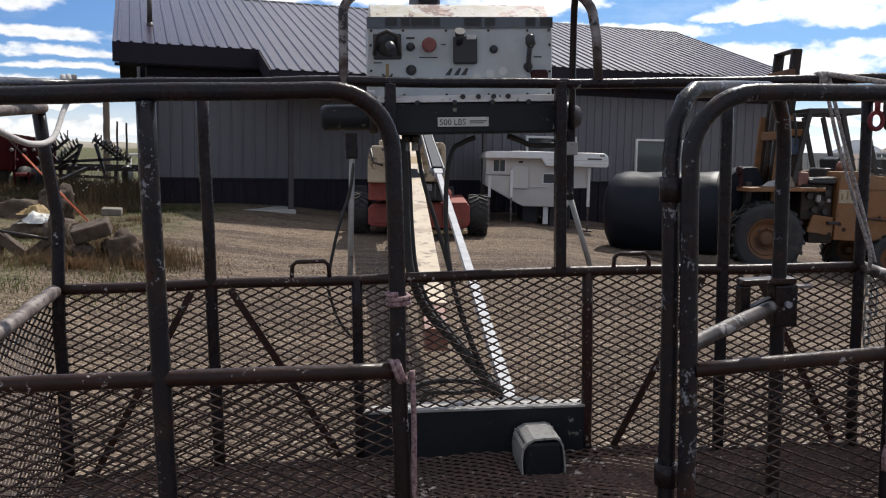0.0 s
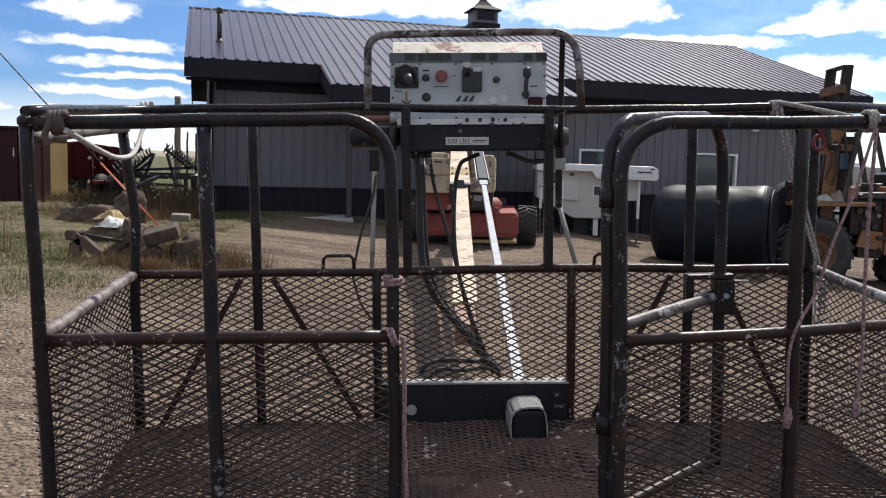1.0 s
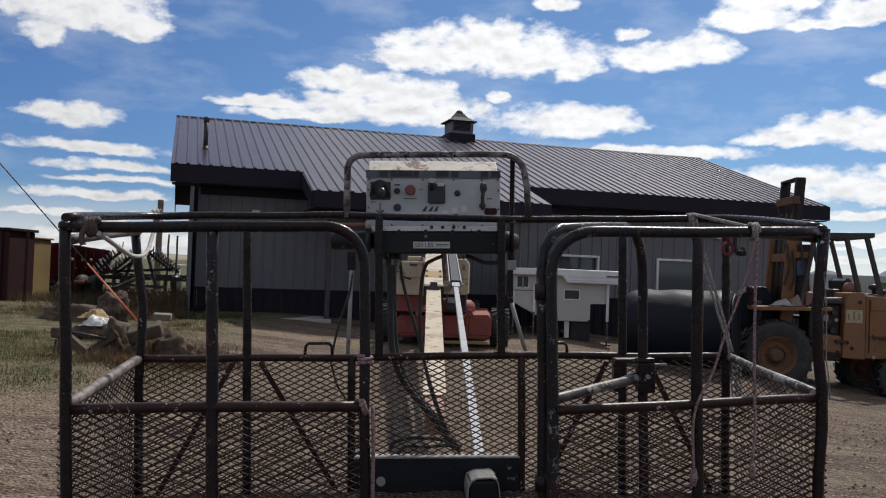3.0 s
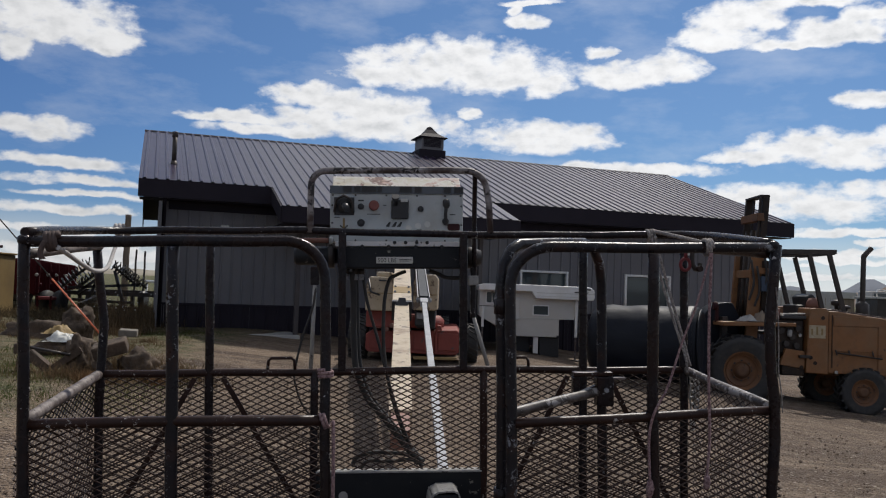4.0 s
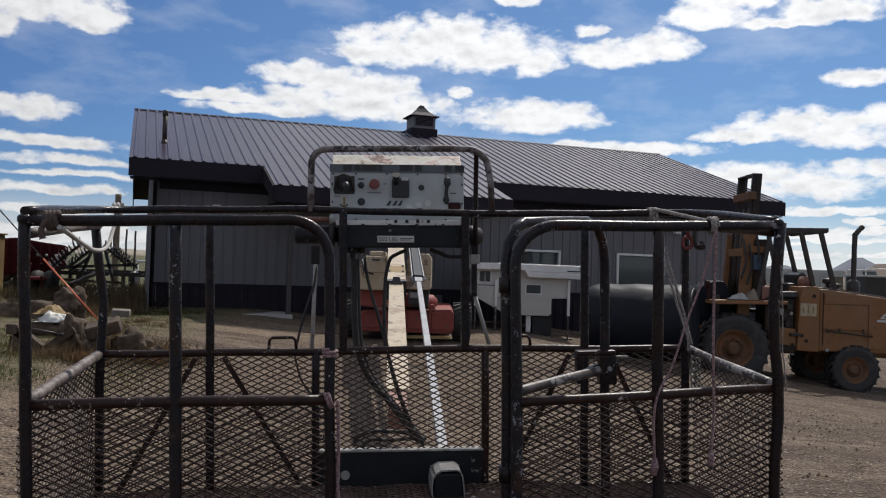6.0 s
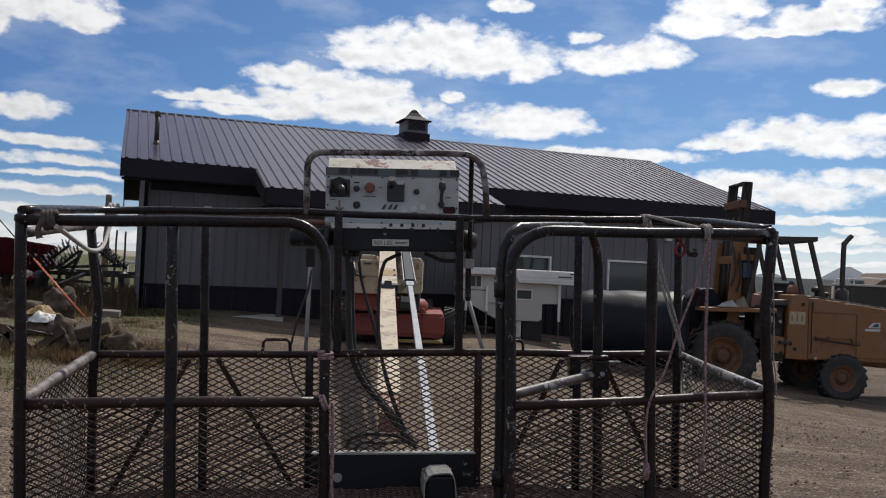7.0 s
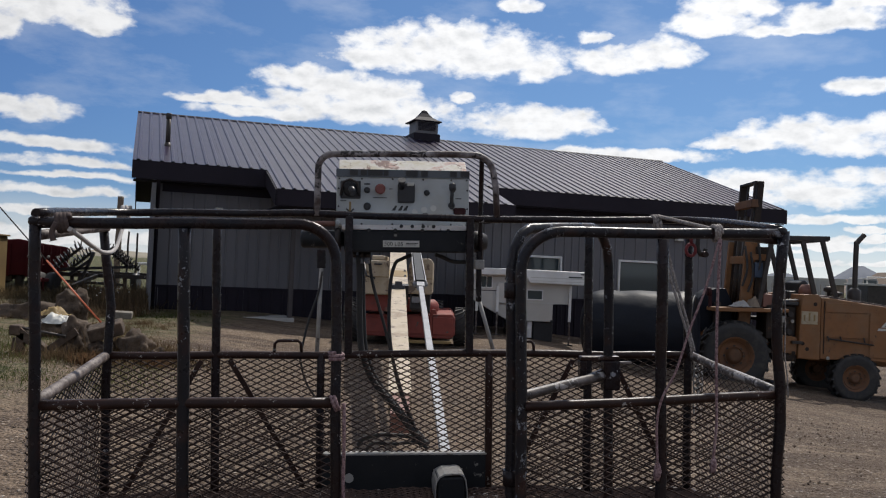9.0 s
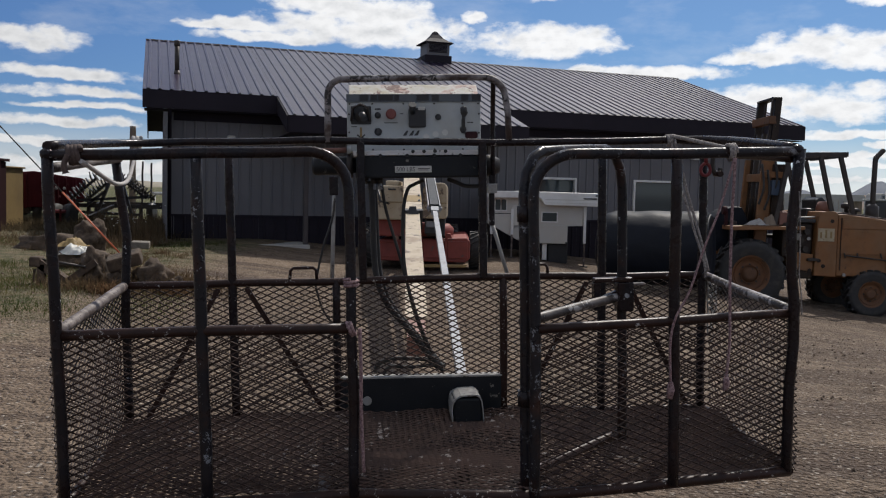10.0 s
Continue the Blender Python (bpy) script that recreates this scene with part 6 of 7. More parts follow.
for x0, z0, x1, z1 in ((1.04, 1.275, 1.14, 1.48), (1.155, 1.275, 1.25, 1.48), (1.96, 1.075, 2.24, 1.24)):
    pane = part("window", box(x0, CY0 - 0.006, z0, x1, CY0 + 0.004, z1), "pane", camper)
    for q in ((x0 - 0.02, z0 - 0.02, x1 + 0.02, z0), (x0 - 0.02, z1, x1 + 0.02, z1 + 0.02), (x0 - 0.02, z0, x0, z1), (x1, z0, x1 + 0.02, z1)):
        part("window_frame", box(q[0], CY0 - 0.012, q[1], q[2], CY0 + 0.004, q[3]), "white", pane)
part("vent_grille", box(1.5, CY0 - 0.012, 1.43, 1.58, CY0, 1.47, 0.003), "black", camper)
part("marker_light", box(2.95, CY0 - 0.21, 1.575, 3.03, CY0 - 0.198, 1.6, 0.003), "ink", camper)
part("maker_mark", box(2.72, CY0 - 0.207, 1.515, 2.98, CY0 - 0.2045, 1.54), "ink", camper)
for x, top in ((2.78, 1.37), (1.37, 1.3), (0.97, 1.2)):
    jack = part("jack", box(x - 0.025, CY0 - 0.09, ground_z(x, CY0) + 0.45, x + 0.025, CY0 - 0.04, top, 0.004), "white", camper)
    part("jack_leg", box(x - 0.016, CY0 - 0.08, ground_z(x, CY0), x + 0.016, CY0 - 0.05, ground_z(x, CY0) + 0.46), "worn", jack)
    part("jack_foot", box(x - 0.07, CY0 - 0.13, ground_z(x, CY0) - 0.01, x + 0.07, CY0, ground_z(x, CY0) + 0.015, 0.003), "steel", jack)
part("step_post", box(1.98, CY0 + 0.05, ground_z(2, 16) + 0.02, 2.07, CY0 + 0.14, 0.64, 0.005), "white", camper)
# black blocks closing the gap from the ground up to the camper's underside
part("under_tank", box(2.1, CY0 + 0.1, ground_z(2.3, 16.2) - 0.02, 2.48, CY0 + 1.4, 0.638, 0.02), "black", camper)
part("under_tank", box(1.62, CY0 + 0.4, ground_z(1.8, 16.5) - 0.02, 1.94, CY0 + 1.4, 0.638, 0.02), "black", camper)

# ---- black poly tank lying on its side ----
tank = thing("poly_tank", "large black plastic tank lying on its side", "tank")
A, B_ = Vector((2.8, 13.95, 0.70)), Vector((4.42, 13.25, 0.74))
length = (B_ - A).length
hull = part("shell", lathe([(0.2, -0.05), (0.42, -0.03), (0.54, 0.02), (0.605, 0.1), (0.625, 0.22), *[(0.63, 0.22 + (length - 0.34) * i / 16) for i in range(1, 16)], (0.63, length - 0.12), (0.61, length - 0.03), (0.55, length)], 56, "x"), "tank", tank, smooth=False)
for v in hull.data.vertices:
    ring_r = math.hypot(v.co.y, v.co.z)
    if ring_r > 0.5:
        turn_ = math.atan2(v.co.z, v.co.y)
        fold = noise.noise((v.co.x * 2.2 + turn_ * 0.8, turn_ * 2.6, 4.0)) + 0.5 * noise.noise((v.co.x * 5 - turn_ * 2.0, turn_ * 5, 9.0))
        k = 1 + 0.028 * fold + 0.012 * math.sin(v.co.x * 9 + turn_ * 3.0 + 2 * noise.noise((v.co.x * 1.5, turn_, 1.0))) * max(0.0, math.sin(turn_))
        v.co.y, v.co.z = v.co.y * k, v.co.z * k
hull.matrix_basis = Matrix.Translation(A) @ (B_ - A).to_track_quat("X", "Z").to_matrix().to_4x4()
part("end_rim", lathe([(0.55, length - 0.01), (0.59, length + 0.01), (0.54, length + 0.03), (0.5, length + 0.01), (0.1, length - 0.02)], 36, "x"), "tank", hull)
for k in (0.95,):
    part("shell_rib", lathe([(0.628, length * k - 0.02), (0.634, length * k - 0.012), (0.634, length * k + 0.012), (0.628, length * k + 0.02)], 40, "x"), "tank", hull)
part("skid", bar((2.9, 13.7, 0.1), (4.3, 13.1, 0.04), 0.12, 0.12), "wood", tank)
part("skid", bar((3.0, 14.2, 0.1), (4.4, 13.6, 0.04), 0.12, 0.12), "wood", tank)
for x in (3.1, 3.45, 3.75):
    can = thing("plastic_bottle", "small pale plastic bottle on the window sill", "bottle", BUILDING @ pose(x + 7.95, 0.41, 1.0), "bottles on the sill")
    part("bottle_body", lathe([(0.05, 0), (0.055, 0.02), (0.055, 0.15), (0.03, 0.19), (0.022, 0.2), (0.022, 0.22)], 12), "plate", can)

# ---- rough-terrain forklift ----
fork = thing("rough_terrain_forklift", "weathered ochre rough-terrain forklift with an open cab frame", "forklift")
YN, YF = 14.0, 15.75     # near and far sides of the body
for (x, z, r, w, lugs) in ((5.33, 0.30, 0.61, 0.40, 22), (7.42, 0.0, 0.43, 0.3, 20)):
    for y in (YN + 0.1, YF - 0.1):
        k = wheel(fork, (x, y, z), r, -w, "hub", lugs, 0.53, 0.05)
# frame, platform, cowl, hood
part("chassis_rail", prism([(4.95, 0.35), (9.2, 0.12), (9.2, 0.45), (6.9, 0.5), (6.5, 0.6), (4.95, 0.7)], YN + 0.45, YF - 0.45, bevel=0.02), "ochre", fork)
part("front_fender", prism([(4.98, 1.05), (6.22, 1.08), (6.22, 1.14), (4.98, 1.12)], YN - 0.08, YN + 0.5, bevel=0.01), "ochre", fork)
part("front_fender", prism([(4.98, 1.05), (6.22, 1.08), (6.22, 1.14), (4.98, 1.12)], YF - 0.5, YF + 0.08, bevel=0.01), "ochre", fork)
part("side_cowl", prism([(6.42, 0.3), (6.8, 0.28), (6.8, 1.36), (6.75, 1.41), (6.5, 1.4), (6.46, 1.2)], YN, YF, bevel=0.015), "ochre", fork)
part("hood", prism([(6.81, 0.3), (9.3, 0.27), (9.35, 0.85), (9.2, 1.09), (6.95, 1.36), (6.81, 1.36)], YN + 0.02, YF - 0.02, bevel=0.02), "ochre", fork)
part("hood_lid", prism([(6.86, 1.375), (9.15, 1.102), (9.15, 1.126), (6.9, 1.4)], YN + 0.1, YF - 0.1, bevel=0.006), "worn", fork, "hood lid, paler than the sides")
part("hood_panel", box(6.89, YN + 0.004, 1.115, 7.62, YN + 0.018, 1.275, 0.004), "ochre", fork)
part("hood_panel", box(7.65, YN + 0.004, 0.36, 8.55, YN + 0.016, 1.12, 0.004), "ochre", fork)
part("side_panel", box(6.87, YN + 0.004, 0.68, 7.62, YN + 0.013, 1.095, 0.004), "ochre", fork)
plate_ = part("notice_plate", box(6.465, YN - 0.012, 0.892, 6.745, YN, 1.112, 0.004), "cream_plate", fork, "faded cream notice plate")
for k, w in enumerate((0.05, 0.09, 0.06)):
    part("notice_bar", box(6.5 + 0.085 * k, YN - 0.0145, 0.95, 6.5 + 0.085 * k + 0.03, YN - 0.0125, 1.0 + w), "tan", plate_)
for x, z in ((6.577, 0.468), (6.346, 0.391), (6.70, 1.24), (6.5, 0.56)):
    part("bolt_hole", lathe([(0.034, -0.006), (0.034, 0.0), (0.016, 0.004)], 10, "y", (x, YN - 0.001, z)), "mast_dark", fork)
part("lifting_eye", box(7.64, YN - 0.012, 0.59, 7.71, YN + 0.003, 0.65, 0.01), "hub", fork)
part("tie_down", lathe([(0.03, -0.02), (0.03, 0.0)], 8, "y", (6.94, YN + 0.01, 0.325)), "dull", fork)
part("panel_seam", box(6.86, YN + 0.006, 0.4, 6.875, YN + 0.019, 1.3), "mast_dark", fork)
# dark block filling the gap low behind the wheel, coloured as the shade there
part("stained_sill", box(6.03, YN + 0.05, 0.24, 6.42, YN + 0.35, 0.5, 0.02), "mast_dark", fork)
part("maker_mark", prism([(7.78, 0.830), (8.04, 0.830), (8.06, 0.870), (7.80, 0.870)], YN - 0.002, YN + 0.004), "plate", fork)
part("maker_mark", prism([(7.84, 0.890), (8.05, 0.890), (8.05, 0.980), (7.92, 0.980)], YN - 0.002, YN + 0.004), "plate", fork)
part("maker_mark", prism([(7.90, 0.905), (8.02, 0.905), (8.02, 0.960), (7.96, 0.960)], YN - 0.006, YN - 0.0025), "blue", fork)
part("grab_rail", tube([(6.93, YN - 0.04, 0.66), (7.7, YN - 0.04, 0.58)], 0.014, 8), "steel", fork)
for x in (6.93, 7.15, 7.55):
    part("rail_stub", tube([(x, YN + 0.01, 0.7), (x, YN - 0.04, 0.62)], 0.013, 8), "steel", fork)
part("step", box(6.3, YN - 0.05, 0.55, 6.48, YN + 0.05, 0.6, 0.006), "steel", fork)
part("valve_bank", box(5.9, YN + 0.1, 0.6, 6.42, YN + 0.6, 1.2, 0.03), "mast_dark", fork)
for i, (x, z) in enumerate(((6.02, 1.0), (6.12, 1.1), (6.2, 0.9), (6.3, 1.05), (6.1, 0.78), (6.28, 0.75))):
    part("fitting", lathe([(0.05, -0.06), (0.05, 0.0), (0.03, 0.02)], 10, "y", (x, YN + 0.09, z)), "steel", fork)
part("battery_box", box(6.0, YN + 0.04, 1.2, 6.44, YN + 0.4, 1.27, 0.02), "black", fork)
part("battery_lid", prism([(6.05, 1.275), (6.4, 1.29), (6.44, 1.31), (6.06, 1.292)], YN + 0.06, YN + 0.36), "dull", fork)
part("filter_bowl", lathe([(0.035, 0.9), (0.045, 0.92), (0.045, 1.0), (0.03, 1.02)], 10, centre=(6.16, YN + 0.06, 0)), "dull", fork)
part("gauge", lathe([(0.03, -0.02), (0.03, 0.0)], 10, "y", (6.34, YN + 0.08, 0.93)), "dull", fork)
part("side_skirt", prism([(5.99, 0.42), (6.41, 0.36), (6.41, 0.66), (6.08, 0.7)], YN + 0.02, YN + 0.09, bevel=0.01), "ochre", fork)
part("cab_floor", box(5.9, YN + 0.3, 0.9, 6.6, YF - 0.3, 0.96, 0.01), "steel", fork)
part("dash", prism([(5.72, 1.1), (5.95, 1.12), (5.9, 1.42), (5.78, 1.48)], YN + 0.4, YF - 0.4, bevel=0.02), "ochre", fork)
part("seat_base", box(6.46, YN + 0.55, 0.96, 6.85, YF - 0.55, 1.45, 0.03), "black", fork)
part("seat_back", prism([(6.62, 1.42), (6.78, 1.42), (6.8, 1.58), (6.72, 1.66), (6.6, 1.6)], YN + 0.5, YF - 0.6, bevel=0.03), "black", fork)
ringpts = [(5.86 + 0.07 * math.cos(radians(a)), 14.75 + 0.19 * math.sin(radians(a)), 1.56 + 0.13 * math.cos(radians(a))) for a in range(0, 361, 24)]
sw = part("steering_wheel", tube(ringpts, 0.014, 8), "black", fork)
part("steering_column", tube([(5.86, 14.75, 1.56), (5.78, 14.75, 1.3)], 0.02, 8), "steel", sw)
for a in (0, 120, 240):
    part("spoke", tube([(5.86, 14.75, 1.56), (5.86 + 0.07 * math.cos(radians(a)), 14.75 + 0.19 * math.sin(radians(a)), 1.56 + 0.13 * math.cos(radians(a)))], 0.009, 6), "black", sw)
part("lever", tube([(6.05, 14.4, 1.2), (6.0, 14.4, 1.5)], 0.01, 6), "steel", fork)
# roll cage
for y in (YN + 0.12, YF - 0.12):
    part("cage_front_post", bar((5.97, y, 2.33), (5.76, y, 1.15), 0.06, 0.07, up=(1, 0, 0)), "steel", fork)
    part("cage_middle_post", bar((6.5, y, 2.33), (6.73, y, 1.4), 0.06, 0.07, up=(1, 0, 0)), "steel", fork)
    part("cage_rear_post", bar((6.84, y, 2.34), (7.1, y, 1.37), 0.06, 0.07, up=(1, 0, 0)), "steel", fork)
    part("cage_side_rail", bar((5.94, y, 2.36), (6.96, y, 2.385), 0.06, 0.075), "steel", fork)
for x in (5.97, 6.5, 6.93):
    part("cage_cross_bar", bar((x, YN + 0.15, 2.365), (x, YF - 0.15, 2.365), 0.06, 0.06), "steel", fork)
# exhaust, air intake
part("exhaust_pipe", tube(bend([(7.6, 14.5, 1.3), (7.61, 14.5, 2.25), (7.63, 14.5, 2.36), (7.75, 14.5, 2.5)]), 0.045, 12), "steel", fork)
part("muffler", lathe([(0.1, 1.3), (0.11, 1.33), (0.11, 1.5), (0.05, 1.55)], 14, centre=(7.6, 14.5, 0)), "steel", fork)
part("air_intake", lathe([(0.045, 1.33), (0.045, 1.45), (0.1, 1.47), (0.1, 1.53), (0.06, 1.56)], 14, centre=(7.2, 14.6, 0)), "steel", fork)
# mast, tilted back a little: two nested pairs of channels, cross members, carriage
def mast_x(z):
    return 5.66 + (z - 1.85) * 0.07


for y in (14.35, 15.25):
    for name, off, w, top, mat_ in (("outer_channel", 0.0, 0.2, 2.3, "ochre"), ("inner_channel", 0.06, 0.16, 3.36, "mast_dark")):
        yy = y + (0.08 if name == "inner_channel" else 0.0) * (1 if y < 14.8 else -1)
        if name == "inner_channel":
            side = 1 if y < 14.8 else -1
            part("roller_track", bar((mast_x(2.2) + off - side * 0.07, yy, 2.2), (mast_x(top) + off - side * 0.07, yy, top), 0.028, 0.06, up=(0, 1, 0)), mat_, fork)
            off, w = off + side * 0.022, 0.112
        part(name, bar((mast_x(0.15) + off, yy, 0.15), (mast_x(top) + off, yy, top), w, 0.075, up=(0, 1, 0)), mat_, fork)
for z, mat_ in ((0.5, "ochre"), (1.9, "ochre"), (2.9, "hub")):
    part("cross_member", box(mast_x(z) - 0.06, 14.36, z, mast_x(z) + 0.06, 15.24, z + 0.14, 0.01), mat_, fork)
part("cross_member", box(mast_x(3.25) - 0.02, 14.4, 3.335, mast_x(3.25) + 0.14, 15.2, 3.37, 0.005), "steel", fork)
for y in (14.65, 14.95):
    part("lift_cylinder", tube([(mast_x(0.4), y, 0.4), (mast_x(2.75), y, 2.75)], 0.05, 10), "mast_dark", fork)
part("carriage", box(5.2, 14.25, 0.3, 5.3, 15.35, 0.9, 0.02), "steel", fork)
for y in (14.45, 15.15):
    part("fork_shank", box(5.1, y - 0.07, 0.12, 5.2, y + 0.07, 1.2, 0.01), "steel", fork)
    part("fork_blade", box(4.2, y - 0.07, 0.08, 5.2, y + 0.07, 0.14, 0.01), "steel", fork)
part("blue_tag", box(mast_x(1.75) + 0.06, 14.2, 1.66, mast_x(1.75) + 0.2, 14.3, 1.92, 0.01), "blue", fork)
guard = [(5.25 + 0.5 * math.cos(radians(a)), 0.93 + 0.52 * math.sin(radians(a))) for a in range(180, 70, -10)]
part("curved_guard", prism([(4.8, 0.66), *guard, (5.46, 1.2), (5.46, 0.66)], 14.55, 15.05, bevel=0.02), "tank", fork, "black curved front guard")
part("headlamp", lathe([(0.07, -0.05), (0.08, 0.0), (0.07, 0.02)], 14, "x", (4.98, 14.35, 1.38)), "maroon", fork)
part("headlamp_post", box(4.97, 14.32, 1.1, 5.02, 14.38, 1.4), "maroon", fork)


# dark plate added for the shaded side of the mast
part("mast_plate", box(mast_x(1.6) + 0.11, 14.28, 1.25, mast_x(1.6) + 0.32, 14.34, 2.2, 0.01), "mast_dark", fork)
part("mast_bracket", box(mast_x(2.0) - 0.14, 14.24, 1.96, mast_x(2.0) + 0.3, 14.3, 2.07, 0.01), "ochre", fork)
for i, (x, z) in enumerate(((5.52, 1.5), (5.74, 1.62), (5.62, 1.4))):
    part("hydraulic_hose", tube(bend([(x, 14.25, z), (x + 0.06, 14.2, z + 0.3), (x + 0.02, 14.22, z + 0.7)]), 0.02, 6), "rubber", fork)
part("tilt_motor", lathe([(0.09, -0.12), (0.1, -0.1), (0.1, 0.1), (0.07, 0.14)], 12, "y", (5.94, 14.3, 1.3)), "tip_red", fork)
part("control_box", box(5.84, 14.12, 1.15, 6.02, 14.3, 1.38, 0.02), "tip_red", fork)
part("radiator_cap", lathe([(0.05, 1.36), (0.05, 1.4), (0.1, 1.41), (0.1, 1.45), (0.05, 1.47)], 14, centre=(7.22, 14.35, 0)), "steel", fork)
part("seat_cushion", lathe([(0.02, 1.58), (0.1, 1.57), (0.14, 1.5), (0.15, 1.4)], 14, centre=(6.72, 14.4, 0)), "tip_red", fork)


def crumple(name, label, category, centre, size, mats, seed, cuts=22):
    """A crumpled heap of sheet: a folded, sagging patch."""
    t = thing(name, label, category, pose(*centre))
    for k, (mat_, s, off) in enumerate(mats):
        verts = []
        for j in range(cuts + 1):
            for i in range(cuts + 1):
                u, v = i / cuts - 0.5, j / cuts - 0.5
                d = math.hypot(u, v) * 2
                q = Vector((u * 3 + seed + k, v * 3, seed))
                z = size[2] * s * max(0.0, 1 - d * d) * (0.85 + 0.35 * noise.noise(q * 1.2)) + 0.03 * noise.noise(q * 5)
                verts.append((off[0] + size[0] * s * u * (1 + 0.25 * noise.noise(q)), off[1] + size[1] * s * v, off[2] + max(0.004, z)))
        faces = [(j * (cuts + 1) + i, j * (cuts + 1) + i + 1, (j + 1) * (cuts + 1) + i + 1, (j + 1) * (cuts + 1) + i) for j in range(cuts) for i in range(cuts)]
        mesh_part("sheet", verts, faces, mat_, t, smooth=True)
    return t


crumple("rag", "dirty pale crumpled rag on the forklift fender", "rag", (5.45, 14.1, 1.14), (0.36, 0.24, 0.12), [("dull", 1, (0, 0, 0))], 3.3)
crumple("rag", "dirty brown crumpled sack on the forklift fender", "rag", (5.68, 14.15, 1.14), (0.26, 0.24, 0.2), [("wood", 1, (0, 0, 0))], 7.1)

# ---- left of the yard: bins, wagons, implement, poles ----
MX = -9.6
bin_ = thing("maroon_bin", "dark maroon sheet-metal storage bin", "storage bin")
part("body", box(-13.9, 17.0, 0.25, MX, 18.1, 2.06, 0.03), "maroon", bin_)
part("lid", box(-13.95, 16.95, 2.061, MX + 0.05, 18.15, 2.12, 0.01), "maroon", bin_)
for i in range(9):
    part("rib", box(-13.7 + i * 0.56, 16.96, 0.3, -13.64 + i * 0.56, 17.0, 2.04), "maroon", bin_)
for x in (-10.3, -9.82):
    part("label_plate", box(x, 16.985, 1.5, x + 0.1, 16.996, 1.68), "plate", bin_)
tanbox = thing("tan_bin", "tan painted sheet-metal storage bin", "storage bin")
part("body", box(-11.0, 18.5, 0.4, -9.98, 19.6, 1.94, 0.02), "tan", tanbox)
part("rim", box(-11.04, 18.46, 1.941, -9.94, 19.64, 1.98, 0.01), "tan", tanbox)


def wagon(m):
    w = thing("grain_wagon", "old dark red grain wagon with a ragged top", "wagon", m, "wagons in a row")
    part("box", prism([(-1.8, 0.42), (0.0, 0.42), (0.02, 1.2), (-0.03, 1.27), (-0.3, 1.31), (-0.7, 1.27), (-1.1, 1.33), (-1.5, 1.28), (-1.8, 1.3)], 0, 2.1, bevel=0.03), "wagon", w)
    for i in range(5):
        part("stake", box(-1.74 + i * 0.4, -0.06, 0.4, -1.67 + i * 0.4, -0.001, 1.25, 0.01), "wagon", w)
    for z in (0.62, 0.98):
        part("side_rail", box(0.021, 0.05, z, 0.06, 2.05, z + 0.06, 0.008), "wagon", w)
    part("running_gear", box(-1.4, 0.2, 0.26, -0.4, 1.9, 0.419, 0.02), "steel", w)
    part("tail_lamp", lathe([(0.03, -0.02), (0.045, 0.0), (0.03, 0.02)], 10, "y", (-0.06, -0.08, 0.9)), "dull", w)
    for x in (-1.55, -0.25):
        for y in (0.4, 1.7):
            part("wheel", lathe([(0.2, -0.1), (0.3, -0.1), (0.32, 0.0), (0.3, 0.1), (0.2, 0.1)], 18, "x", (x, y, 0.32)), "rubber", w)
    return w


first = wagon(pose(-9.82, 20.5, 0.6, 0, 0, 25))
for x, y in ((-10.65, 22.9), (-11.5, 25.3), (-12.3, 27.8), (-13.1, 30.3)):
    copy_thing(first, pose(x, y, 0.6, 0, 0, 25))
cart = thing("red_trailer", "bright red small trailer frame", "trailer")
part("bed", box(-9.6, 19.9, 0.9, -9.2, 20.8, 0.98, 0.02), "red_dull", cart)
for x in (-9.58, -9.26):
    part("upright", box(x, 19.9, 0.5, x + 0.04, 19.95, 1.0), "wagon", cart)
    part("wheel", lathe([(0.1, -0.08), (0.27, -0.09), (0.29, 0), (0.27, 0.09), (0.1, 0.08)], 16, "x", (x + 0.03, 20.4, ground_z(-9.4, 20.4) + 0.27)), "rubber", cart)
part("axle", box(-9.6, 20.35, 0.75, -9.2, 20.45, 0.92), "steel", cart)

disc = thing("disc_harrow", "black folded disc harrow with raised wings", "farm implement")
rng = random.Random(4)
part("main_frame", bar((-11.6, 25.4, 1.0), (-8.6, 25.4, 1.0), 0.12, 0.12), "steel", disc)
part("main_frame", bar((-11.4, 26.6, 1.05), (-8.8, 26.6, 1.05), 0.12, 0.12), "steel", disc)
part("tongue", bar((-10.1, 25.4, 1.0), (-10.1, 23.6, 0.7), 0.1, 0.1), "steel", disc)
for a, b in (((-11.5, 25.4, 1.1), (-10.6, 25.4, 1.85)), ((-9.9, 25.4, 1.85), (-9.1, 25.4, 1.25)), ((-11.4, 26.4, 1.1), (-10.7, 26.4, 1.7)), ((-10.0, 26.4, 1.75), (-9.2, 26.4, 1.2))):
    gang = part("wing_gang", bar(a, b, 0.07, 0.07), "steel", disc)
    A_, B2 = Vector(a), Vector(b)
    for i in range(9):
        p = A_.lerp(B2, (i + 0.5) / 9)
        d = part("disc_blade", lathe([(0.02, -0.02), (0.15, 0.02), (0.17, 0.035), (0.14, 0.03)], 12, "x"), "steel", gang)
        d.matrix_basis = Matrix.Translation(p + Vector((0, -0.05, 0.05))) @ (B2 - A_).to_track_quat("X", "Z").to_matrix().to_4x4() @ pose(0, 0, 0, 0, 0, 12)
        part("shank", tube([p, p + Vector((rng.uniform(-0.1, 0.1), -0.1, 0.22 + rng.uniform(-0.05, 0.08)))], 0.018, 5), "steel", gang)
